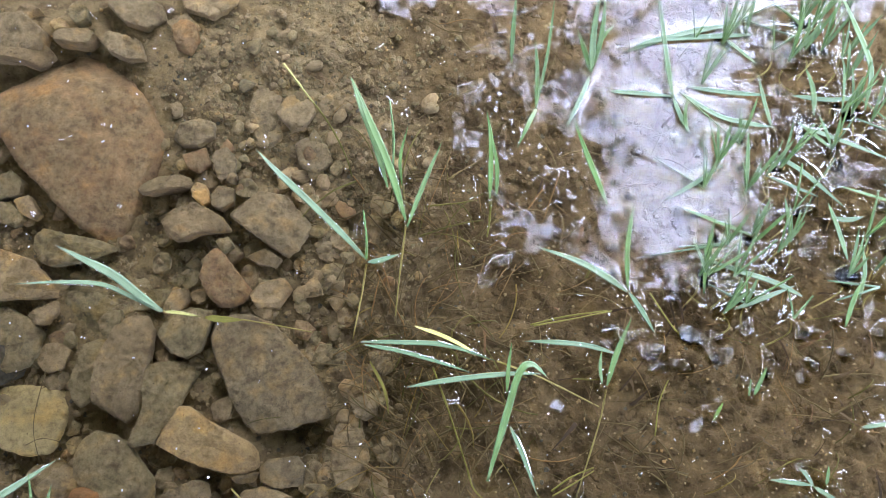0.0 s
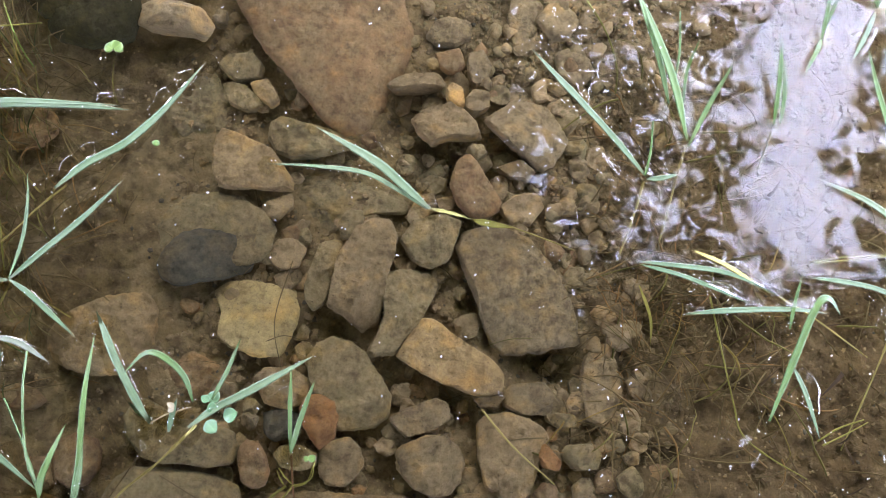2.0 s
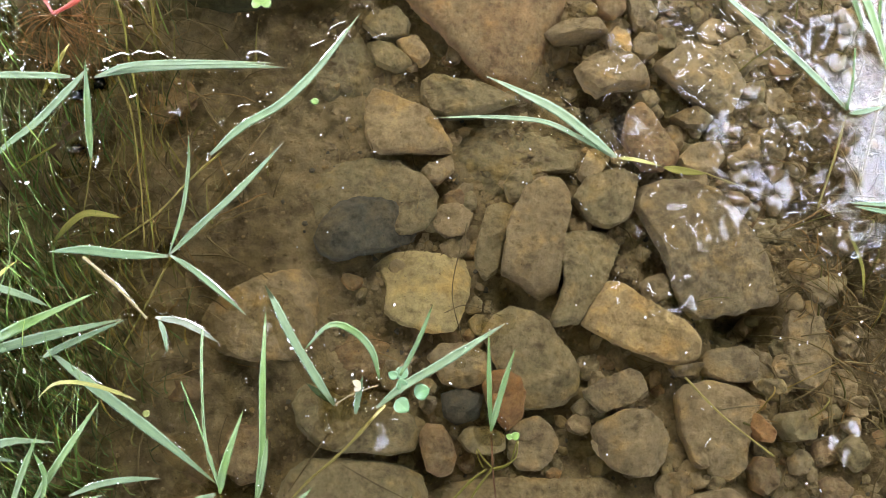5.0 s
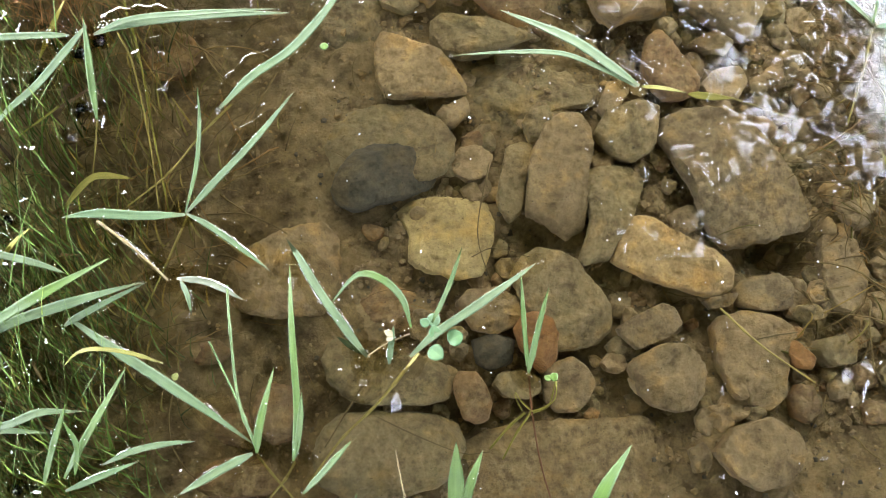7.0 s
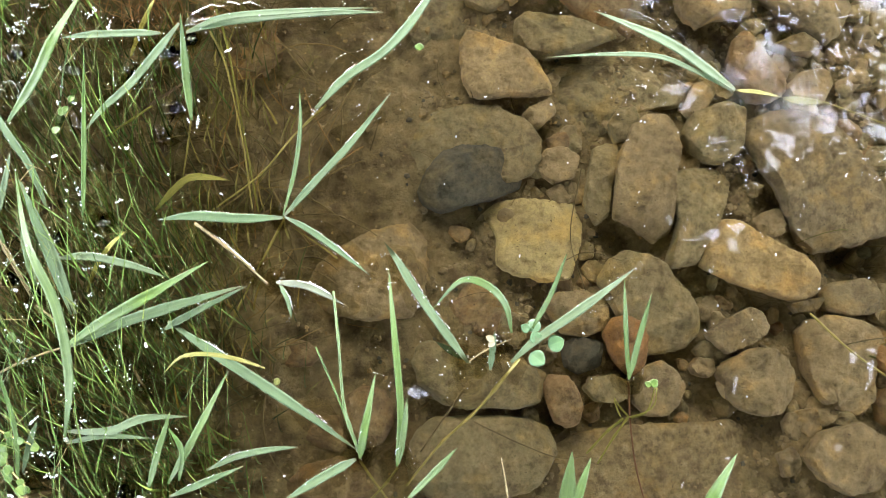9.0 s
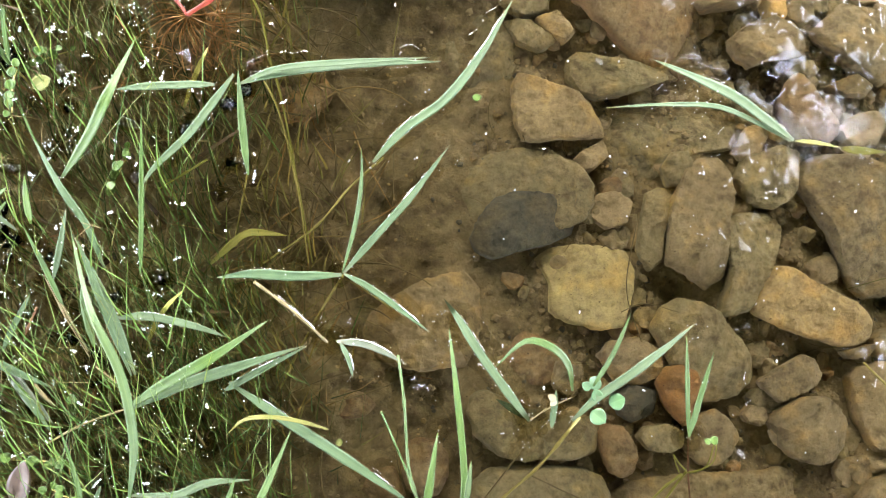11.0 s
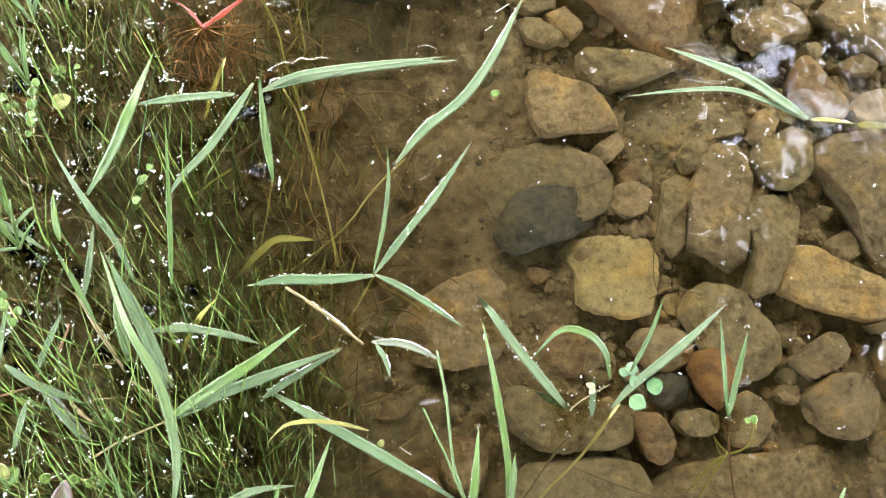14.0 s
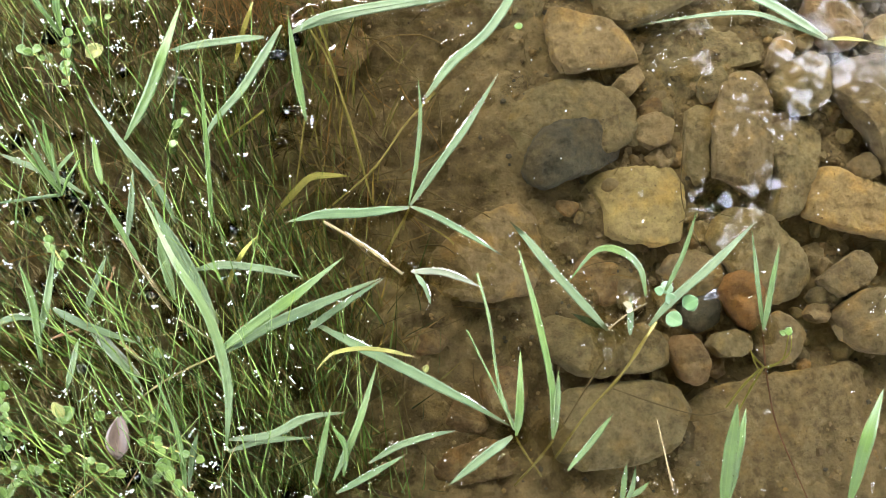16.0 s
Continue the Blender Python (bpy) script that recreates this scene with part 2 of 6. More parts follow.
def blade_mesh(name, ctrl, width, mat, base, kind):
    """A folded leaf with a midrib, thickness and a pointed tip, or a round stem."""
    rng = random.Random(int(abs(ctrl[0][0]) * 9973 + abs(ctrl[-1][1]) * 7919))
    length = sum((Vector(a) - Vector(b)).length for a, b in zip(ctrl, ctrl[1:]))
    count = max(10, min(30, int(length / 0.009)))
    line = curve_points(ctrl, count)
    if kind in STEMS or kind in ("yel", "sunk"):
        for p in line:
            p.z = max(p.z, bed_surface(p.x, p.y) + width * 0.8)
    for p in line:
        if abs(p.z) < 0.011 and kind not in ("stem", "yel", "sunk", "orange"):
            CONTACTS.append((p.x, p.y, width, p.z))
    if kind not in ("stem", "yel", "sunk", "orange"):
        RIMS.append([(p.x, p.y, p.z, width / 2 * min(1.0, 0.30 + 3.2 * i / count) * max(0.05, min(1.0, (1 - i / count) * 2.6) ** 0.75)) for i, p in enumerate(line)])
    verts, faces, uvs = [], [], []
    origin = Vector(base)
    if kind in ("stem", "straw", "redstem", "red", "orange") or width < 0.0045:
        ring = 6
        for i, p in enumerate(line):
            t = (line[min(i + 1, count - 1)] - line[max(i - 1, 0)]).normalized()
            side = t.cross(Vector((0, 0, 1)))
            side = side.normalized() if side.length > 1e-4 else Vector((1, 0, 0))
            up = side.cross(t)
            r = width / 2 * (1 - 0.35 * i / count) * (1 + 0.12 * rng.uniform(-1, 1))
            if i % 9 == 4:
                r *= 1.35  # a node
            for k in range(ring):
                a = 2 * math.pi * k / ring
                verts.append(p + (side * math.cos(a) + up * math.sin(a)) * r - origin)
                uvs.append((k / ring, 0.2 + 0.6 * i / count))
        for i in range(count - 1):
            for k in range(ring):
                a, b = i * ring + k, i * ring + (k + 1) % ring
                faces.append((a, b, b + ring, a + ring))
        faces += [tuple(range(ring))[::-1], tuple(range((count - 1) * ring, count * ring))]
        return mesh_from(name, verts, faces, mat, True, uvs)
    twist = rng.uniform(-0.25, 0.25)
    for i, p in enumerate(line):
        s = i / (count - 1)
        t = (line[min(i + 1, count - 1)] - line[max(i - 1, 0)]).normalized()
        side = t.cross(Vector((0, 0, 1)))
        side = side.normalized() if side.length > 0.15 else Vector((1, 0.2, 0)).normalized()
        up = side.cross(t).normalized()
        if up.z < 0:
            up = -up
        turn = twist * (s - 0.3)
        side, up = side * math.cos(turn) + up * math.sin(turn), up * math.cos(turn) - side * math.sin(turn)
        w = width / 2 * min(1.0, 0.30 + 3.2 * s) * max(0.02, min(1.0, (1 - s) * 2.6) ** 0.75)
        w *= 1 + 0.05 * math.sin(9 * s + twist * 20)
        fold, th = 0.22 * w, 0.00035
        for k, (a, h) in enumerate(((-1, fold), (-0.5, fold * 0.42), (0, 0), (0.5, fold * 0.42), (1, fold))):
            verts.append(p + side * (a * w) + up * h - origin)
            uvs.append((0.5 + a / 2, s))
        for k, (a, h) in enumerate(((1, fold), (0, -0.0006), (-1, fold))):
            verts.append(p + side * (a * w) + up * (h - th) - origin)
            uvs.append((0.5 + a / 2, s))
    for i in range(count - 1):
        for k in range(8):
            a, b = i * 8 + k, i * 8 + (k + 1) % 8
            faces.append((a, b, b + 8, a + 8))
    faces += [tuple(range(8))[::-1], tuple(range((count - 1) * 8, count * 8))]
    return mesh_from(name, verts, faces, mat, True, uvs)


def drops(ctrl, width, base):
    """Beads of water along a leaf, in one mesh."""
    rng = random.Random(int(abs(ctrl[0][1]) * 8191 + abs(ctrl[-1][0]) * 6007))
    line = curve_points(ctrl, 40)
    verts, faces = [], []
    for _ in range(rng.randrange(7, 20)):
        i = rng.randrange(3, 32)
        t = (line[i + 1] - line[i - 1]).normalized()
        side = t.cross(Vector((0, 0, 1))).normalized()
        at = rng.choice((-0.42, 0.42, rng.uniform(-0.4, 0.4))) * width
        p = line[i] + side * at - Vector(base)
        p.z += 0.11 * abs(at) * 2 + 0.0004
        r = rng.uniform(0.0005, 0.0013)
        k = len(verts)
        verts.append(p + Vector((0, 0, r)))
        for lat in (0.75, 0.1):
            for q in range(7):
                a = 2 * math.pi * q / 7
                verts.append(p + Vector((math.cos(a) * math.sqrt(1 - lat * lat), math.sin(a) * math.sqrt(1 - lat * lat), lat)) * r)
        faces += [(k, k + 1 + q, k + 1 + (q + 1) % 7) for q in range(7)]
        faces += [(k + 1 + q, k + 8 + q, k + 8 + (q + 1) % 7, k + 1 + (q + 1) % 7) for q in range(7)]
    return mesh_from("dew", verts, faces, WATER)


STEMS = ("stem", "straw", "redstem", "orange", "red")


def plant(label, blades, category="grass plant", group="grass plants in the water", name="grass_plant"):
    """blades: (kind, width in mm, points in cm)."""
    first = blades[0][2][0]
    base = (first[0] / 100, first[1] / 100, 0.0)
    ob = thing(name, base, label, category, group)
    for kind, width, ctrl in blades:
        pts = [(x / 100, y / 100, z / 100) for x, y, z in ctrl]
        n = {"orange": "root", "red": "runner"}.get(kind, "stem" if kind in STEMS else "blade")
        made = part(n, blade_mesh(n, pts, width / 1000, BLADE[kind], base, kind), ob)
        if kind in ("lie", "up", "pale") and width > 6:
            tagged(part("dew", drops(pts, width / 1000, base), made, "clear beads of water"), kind="stuff")
    return ob


SKEW = Euler((0.7, 0.4, 1.1)).to_matrix()


def relief(p, scale, off=Vector((3.3, 7.7, 1.9))):
    """Smooth noise whose grid lies askew to everything."""
    return noise.noise(SKEW @ p * scale + off, noise_basis="PERLIN_NEW")


def rise(v):
    return 1 / (1 + math.exp(-max(-40.0, min(40.0, v))))


# hollows washed out beneath stones: place, reach, depth
HOLLOWS = ((0.722, -0.022, 0.036, 0.075), (0.640, 0.035, 0.030, 0.03), (0.275, 0.160, 0.030, 0.035), (0.475, 0.345, 0.035, 0.04), (0.540, 0.270, 0.030, 0.03), (0.43, -0.165, 0.035, 0.03), (0.31, -0.235, 0.03, 0.03), (0.10, 0.44, 0.05, 0.035), (0.415, -0.005, 0.025, 0.03), (0.59, -0.095, 0.03, 0.03), (0.60, 0.26, 0.03, 0.03), (0.35, 0.245, 0.03, 0.025))


def ground_height(x, y):
    """The stream bed: a hollow of stones, silt to the east, a grassy edge to the south-west, banks farther off."""
    h = -0.112
    h += 0.042 * rise((x - 0.86 + 0.25 * (y - 0.1)) / 0.07)
    h += 0.035 * rise((y - 0.42) / 0.05) * (0.3 + 0.7 * rise((x - 0.4) / 0.04))
    h += 0.062 * rise(-(x + 0.16 - 0.30 * y + 0.10 * math.sin(9 * y)) / 0.07)
    h += 0.030 * rise(-(y + 0.30) / 0.04)
    for hx, hy, reach, deep in HOLLOWS:
        if abs(x - hx) < 3 * reach and abs(y - hy) < 3 * reach:
            h -= deep * math.exp(-((x - hx) ** 2 + (y - hy) ** 2) / reach ** 2)
    # the banks of the stream, which runs on to both sides
    far = abs(y - 0.1 - 0.4 * math.sin(0.7 * x)) - 1.55 - 0.35 * relief(Vector((x, y, 0.0)), 0.9)
    h += 0.03 * relief(Vector((x, y, 0.0)), 1.7) * min(1.0, max(0.0, abs(x - 0.6) - 1.3))
    return h + min(0.55, 0.40 * max(0.0, far))


PLACED = []  # where the large stones lie: middle, reach towards an angle


def stone(colour, x, y, top, thick, corners, label, seed, sunk=4.5, name="stone"):
    """A worn, chipped stone. corners: angle and reach in cm; sunk: how far it stands out of the silt, in cm."""
    rng = random.Random(seed)
    n = len(corners)
    radii = [r for _, r in corners]
    angles = [radians(a) for a, _ in corners]
    half = max(12, min(46, int(max(radii) * 4.2)))
    off = Vector((rng.uniform(0, 50), rng.uniform(0, 50), rng.uniform(0, 50)))
    size = sum(radii) / n / 100
    lean = 0.5 if sunk < 3 else 1.0
    tilt = (rng.uniform(-0.10, 0.10) * lean, rng.uniform(-0.10, 0.10) * lean)
    round_ = colour in ("cream", "orange", "rust", "moss")
    soft = 0.62 if colour == "cream" else 0.89 if round_ or sunk < 3 else rng.uniform(0.945, 0.985)
    under = 0.42 if sunk >= 4.5 else 0.12
    # broken planes of the top: direction, where the break runs, steepness
    planes = [(rng.uniform(0, 6.28), rng.uniform(0.35, 0.8), rng.uniform(0.12, 0.55)) for _ in range(4)]

    def radius(a):
        # straight sides between the corners, a little rounded
        a %= 2 * math.pi
        k = n - 1
        for i in range(n):
            if angles[i] <= a:
                k = i
        if a < angles[0]:
            k = n - 1
        f = (a - angles[k]) % (2 * math.pi)
        step = max((angles[(k + 1) % n] - angles[k]) % (2 * math.pi), 1e-4)
        r0, r1 = radii[k], radii[(k + 1) % n]
        den = r0 * math.sin(f) + r1 * math.sin(step - f)
        straight = r0 * r1 * math.sin(step) / den if step < 2.9 and den > 1e-6 else r0 + (r1 - r0) * f / step
        return straight / 100

    verts, faces = [], []
    for j in range(-half, half + 1):
        for i in range(-half, half + 1):
            # a square grid drawn into a round one
            gx, gy = i / half, j / half
            dx, dy = gx * math.sqrt(1 - gy * gy / 2), gy * math.sqrt(1 - gx * gx / 2)
            v = min(1.0, math.hypot(dx, dy))
            a = math.atan2(dy, dx)
            # from the middle of the top over a worn shoulder down the side
            if v < 0.72:
                q = v / 0.72
                rr, zz = soft * q, -0.10 * q ** 4 * (1 - soft) / 0.14
            else:
                q = (v - 0.72) / 0.28
                rr = soft + (1.02 - soft) * math.sin(min(1.0, q * 3.2) * math.pi / 2) - under * max(0.0, q - 0.4)
                zz = -(q ** 1.35) - 0.10 * (1 - soft) / 0.14 * (1 - q)
            way = Vector((math.cos(a), math.sin(a), 0))
            ragged = 1 + 0.022 * relief(way, 2.2, off) + 0.030 * relief(way, 6, off) + 0.016 * relief(way, 15, off)
            m = min(1.0, (v / 0.8) ** 2)
            side = (radius(a - 0.04) + 2 * radius(a) + radius(a + 0.04)) / 4 * ragged
            r = (side * m + min(size, side * 1.2) * (1 - m)) * rr
            p = Vector((math.cos(a) * r, math.sin(a) * r, zz * thick))
            p.z += tilt[0] * p.x + tilt[1] * p.y
            fall = max([0.0] + [((p.x * math.cos(d) + p.y * math.sin(d)) / size - c) * k for d, c, k in planes])
            p.z -= min(fall * size, thick * 0.6)
            # beds of the rock break off in low steps, pits and grain over them
            step = relief(p, 0.9 / size, off)
            w = size * 0.05 * step + 0.0016 * math.floor(step * 5) * 0.5
            w += 0.0030 * relief(p, 34, off) + 0.0026 * relief(p, 80, off) + 0.0018 * relief(p, 170, off)
            verts.append(p + Vector((0, 0, w)))
    # a few chipped faces
    for _ in range(5):
        a = rng.uniform(0, 2 * math.pi)
        d = Vector((math.cos(a), math.sin(a), rng.uniform(0.2, 0.9))).normalized()
        reach = max(p.dot(d) for p in verts) * rng.uniform(0.93, 1.0)
        for p in verts:
            e = p.dot(d) - reach
            if e > 0:
                p -= d * e * 0.95
    row = 2 * half + 1
    faces = [(k, k + 1, k + row + 1, k + row) for j in range(2 * half) for k in range(j * row, j * row + 2 * half)]
    rim = list(range(row)) + [row * j + row - 1 for j in range(1, row)] + list(range(row * row - 2, row * (row - 1) - 1, -1)) + [row * j for j in range(row - 2, 0, -1)]
    faces.append(tuple(rim[::-1]))
    me = mesh_from(name, verts, faces, STONE[colour])
    me.set_sharp_from_angle(angle=radians(42))
    ob = new(name, me)
    ob.location = (x / 100, y / 100, top / 100)
    if seed < 300:
        PLACED.append((x / 100, y / 100, radius))
        if sunk < 4.5:
            MOUNDS.append((x / 100, y / 100, radius, size, top / 100 - sunk / 100))
    return tagged(ob, label, "stone", "stones in the stream bed")


def under_stone(x, y, reach=0.92):
    """Whether a spot lies beneath one of the large stones."""
    for sx, sy, r in PLACED:
        d = math.hypot(x - sx, y - sy)
        if d < 0.2 and d < r(math.atan2(y - sy, x - sx)) * reach:
            return True
    return False


# ---- stream bed ----


def stretched(lo, hi, step, far):
    fine = list(np.arange(lo, hi + step / 2, step))
    out, d = [], step
    x = hi
    while x < far:
        d *= 1.35
        x += d
        out.append(x)
    left, d, x = [], step, lo
    while x > -far:
        d *= 1.35
        x -= d
        left.append(x)
    return left[::-1] + fine + out


def sheet(name, xs, ys, height, mat):
    nx, ny = len(xs), len(ys)
    verts = [(x, y, height(x, y)) for y in ys for x in xs]
    me = bpy.data.meshes.new(name)
    faces = np.empty(((ny - 1) * (nx - 1), 4), dtype=np.int32)
    idx = np.arange(nx * ny).reshape(ny, nx)
    faces[:, 0], faces[:, 1] = idx[:-1, :-1].ravel(), idx[:-1, 1:].ravel()
    faces[:, 2], faces[:, 3] = idx[1:, 1:].ravel(), idx[1:, :-1].ravel()
    me.from_pydata(verts, [], faces.tolist())
    me.materials.append(mat)
    me.shade_smooth()
    return new(name, me)


MOUNDS = []  # stones against which silt has drifted


def bed_surface(x, y):
    h = ground_height(x, y)
    for sx, sy, reach, sr, top in MOUNDS:
        dx, dy = x - sx, y - sy
        if abs(dx) < 2 * sr + 0.05 and abs(dy) < 2 * sr + 0.05:
            gain = (top - h) * 0.9
            if gain > 0:
                d = math.hypot(dx, dy) - reach(math.atan2(dy, dx)) * 0.97
                h += gain * math.exp(-(max(0.0, d) / 0.020) ** 2)
    if -0.8 < x < 2.0 and -0.7 < y < 1.0:
        p = Vector((x, y, 0))
        h += 0.011 * relief(p, 9) + 0.010 * relief(p, 23) + 0.0065 * relief(p, 52) + 0.0040 * relief(p, 110)
    return h


# ---- stones ----
stone("grey", 66.3, 7.3, -7.0, 0.055, ((23, 6.5), (81, 7.5), (109, 9.7), (132, 11.9), (146, 12.0), (172, 7.4), (215, 6.2), (250, 8.3), (266, 9.1), (299, 9.3), (331, 12.1), (342, 10.1)), "large flat grey-brown slab with a dark hollow beneath it", 2, 6)
stone("ochre", 57.8, -3.5, -7.8, 0.055, ((4, 6.1), (86, 3.4), (120, 6.5), (130, 7.2), (156, 6.9), (182, 7.9), (230, 3.7), (300, 4.9), (321, 7.2), (337, 8.6), (351, 8.1)), "yellow-brown wedge of sandstone under shallow water", 3, 6)
stone("olive", 50.2, 3.4, -8.6, 0.05, ((10, 3.7), (36, 6.2), (52, 7.2), (91, 5.6), (127, 5.8), (145, 4.1), (212, 2.9), (232, 5.1), (238, 9.1), (266, 7.0), (287, 4.2), (325, 3.2)), "olive-brown stone coated with silt under water", 4, 5)
stone("olive", 53.3, 13.6, -7.8, 0.06, ((9, 3.6), (40, 5.5), (76, 3.8), (143, 3.9), (184, 4.6), (230, 4.1), (274, 4.2), (313, 3.9)), "olive-brown stone coated with silt under water", 5, 5)
stone("tan", 44.1, 7.8, -7.8, 0.06, ((35, 4.9), (54, 7.2), (70, 8.7), (84, 8.2), (106, 7.0), (119, 5.3), (154, 4.5), (198, 4.5), (229, 7.1), (244, 6.9), (260, 7.3), (275, 8.5), (292, 7.5), (305, 5.6), (352, 3.3)), "long tan sandstone block leaning among darker stones", 6, 5)
stone("olive", 38.3, 7.4, -9.2, 0.04, ((39, 2.2), (55, 6.0), (79, 5.1), (104, 4.1), (161, 1.9), (230, 3.7), (246, 5.3), (263, 5.8), (279, 4.6), (316, 1.7)), "olive-brown stone coated with silt under water", 7, 4)
stone("pale", 29.9, -0.1, -9.0, 0.05, ((8, 5.8), (30, 6.8), (45, 6.4), (102, 5.1), (135, 6.6), (156, 7.4), (166, 6.0), (179, 5.0), (214, 6.2), (240, 5.6), (277, 5.8), (306, 6.5), (331, 5.7)), "pale yellowish stone under clear shallow water", 8, 4.2)
stone("olive", 22.0, 11.2, -9.2, 0.05, ((10, 8.9), (28, 7.9), (58, 6.6), (98, 6.0), (129, 7.0), (154, 8.1), (178, 8.0), (215, 8.5), (244, 7.0), (302, 6.1), (336, 7.9), (350, 8.6)), "large domed olive stone coated with silt under water", 9, 2.8)
stone("dark", 21.4, 7.3, -8.2, 0.05, ((15, 6.5), (43, 5.2), (96, 4.0), (136, 4.6), (169, 5.4), (194, 6.6), (212, 6.7), (230, 5.6), (263, 3.4), (319, 3.9), (349, 6.3), (359, 7.6)), "dark grey wet stone on the stream bed", 10, 3)
stone("tan", 25.5, 21.7, -8.3, 0.055, ((6, 5.0), (44, 4.0), (109, 4.4), (131, 6.5), (146, 6.1), (168, 5.2), (198, 5.1), (225, 5.2), (248, 4.2), (280, 3.5), (317, 4.8), (339, 7.7), (349, 7.1)), "large blocky tan sandstone with a dark gap under it", 11, 5)
stone("tan", 30.7, 16.2, -9.4, 0.035, ((1, 2.1), (54, 2.9), (149, 1.4), (188, 2.5), (237, 2.4), (273, 1.7)), "tan sandstone half sunk in brown silt", 12, 4)
stone("olive", 33.2, 26.7, -8.2, 0.05, ((0, 8.1), (14, 5.7), (97, 2.2), (142, 5.4), (158, 6.0), (182, 5.5), (209, 4.6), (239, 3.6), (305, 3.0), (345, 5.3)), "olive-brown stone coated with silt under water", 13, 4.5)
stone("olive", 41.0, 19.8, -10.2, 0.04, ((14, 10.3), (34, 8.5), (59, 6.4), (104, 5.1), (148, 7.6), (165, 7.9), (198, 8.4), (217, 9.4), (237, 8.4), (250, 6.9), (269, 4.5), (323, 4.6), (343, 8.1), (358, 9.4)), "broad flat olive stone low on the stream bed", 14, 3)
stone("rust", 34.9, 44.5, -6.4, 0.06, ((0, 12.7), (28, 11.8), (55, 12.0), (80, 14.2), (100, 15.1), (121, 14.4), (145, 14.5), (165, 16.6), (179, 13.3), (204, 10.6), (241, 10.4), (271, 14.5), (287, 17.7), (301, 17.4), (314, 14.9), (335, 12.4)), "very large rust-brown boulder coated with fine silt", 15, 3.6)
stone("grey", 66.3, 31.5, -6.2, 0.05, ((70, 4.4), (118, 5.6), (173, 7.2), (225, 3.6), (293, 6.2), (311, 6.1), (356, 6.2)), "angular grey-brown slab tilted over a dark gap", 16, 5)
stone("tan", 53.4, 30.9, -5.8, 0.05, ((11, 5.0), (79, 3.1), (153, 3.7), (176, 5.1), (207, 4.4), (240, 3.8), (310, 2.2), (352, 6.0)), "tan sandstone half sunk in brown silt", 17, 5)
stone("ochre", 54.5, 35.6, -6.2, 0.03, ((62, 1.6), (106, 2.1), (153, 1.7), (218, 1.3), (282, 2.1), (322, 2.0)), "small tan stone under clear shallow water", 18, 4)
stone("tan", 57.9, 35.1, -6.4, 0.03, ((42, 2.4), (112, 2.0), (175, 1.9), (219, 2.1), (269, 2.1), (338, 1.9)), "small tan stone under clear shallow water", 19, 4)
stone("grey", 48.6, 37.1, -6.4, 0.045, ((6, 4.3), (22, 4.0), (116, 1.4), (173, 3.0), (189, 4.7), (206, 4.0), (253, 1.1), (352, 3.8)), "grey-brown sandstone lightly dusted with silt under water", 20, 5)
stone("grey", 52.8, 45.9, -6.6, 0.05, ((31, 3.6), (81, 2.5), (153, 2.8), (191, 3.7), (224, 3.1), (289, 2.5), (350, 3.2)), "grey-brown sandstone lightly dusted with silt under water", 21, 4.5)
stone("rust", 53.3, 41.5, -7.0, 0.035, ((60, 2.5), (160, 2.7), (221, 1.9), (283, 2.3), (346, 2.3)), "rust-brown stone coated with fine silt", 22, 4)
stone("grey", 57.7, 40.9, -7.4, 0.035, ((21, 2.1), (83, 2.9), (132, 2.8), (201, 1.8), (262, 3.2), (307, 2.6)), "grey-brown sandstone lightly dusted with silt under water", 23, 4)
stone("tan", 69.1, 49.8, -6.0, 0.045, ((49, 3.5), (115, 3.3), (180, 3.6), (260, 3.4), (299, 3.3), (355, 3.2)), "tan sandstone half sunk in brown silt", 24, 5)
stone("grey", 64.1, 49.4, -7.0, 0.035, ((46, 3.7), (79, 5.3), (116, 5.0), (178, 2.8), (247, 4.3), (277, 5.7), (309, 4.7), (338, 2.0)), "grey-brown sandstone lightly dusted with silt under water", 25, 4)
stone("grey", 40.2, 60.0, -4.8, 0.05, ((18, 3.0), (138, 3.7), (159, 4.9), (227, 2.1), (300, 2.8), (333, 4.5)), "angular grey-brown stone resting on a larger boulder", 26, 5.5)
stone("grey", 32.3, 61.4, -5.2, 0.04, ((8, 3.5), (39, 2.4), (159, 2.8), (180, 3.4), (201, 3.1), (326, 2.5)), "grey-brown sandstone lightly dusted with silt under water", 27, 4)
stone("tan", 24.2, 58.5, -4.0, 0.06, ((42, 3.4), (113, 2.8), (175, 5.4), (201, 4.9), (252, 1.9), (320, 4.2), (359, 5.1)), "tan sandstone half sunk in brown silt", 28, 5)
stone("ochre", 29.7, 63.2, -4.8, 0.03, ((41, 1.3), (131, 1.3), (182, 1.5), (259, 1.2), (343, 1.5)), "pale yellowish stone under clear shallow water", 29, 3)
stone("olive", 32.5, 65.5, -5.2, 0.03, ((47, 1.8), (124, 1.9), (179, 1.8), (263, 1.9), (332, 1.9)), "olive-brown stone coated with silt under water", 30, 3)
stone("tan", 24.3, 65.4, -5.0, 0.04, ((16, 2.1), (80, 1.3), (191, 2.3), (284, 1.3)), "tan sandstone half sunk in brown silt", 31, 3.5)
stone("rust", 50.2, 62.5, -5.8, 0.035, ((51, 2.5), (106, 3.0), (145, 2.9), (237, 2.6), (288, 3.3), (348, 2.4)), "rust-brown stone coated with fine silt", 32, 3)
stone("rust", 58.7, 21.8, -6.8, 0.06, ((20, 2.7), (88, 4.0), (105, 5.6), (128, 4.8), (175, 3.7), (230, 3.3), (266, 4.2), (295, 4.5), (327, 4.9), (343, 4.7)), "triangular rust-brown stone standing on its broad end", 33, 5)
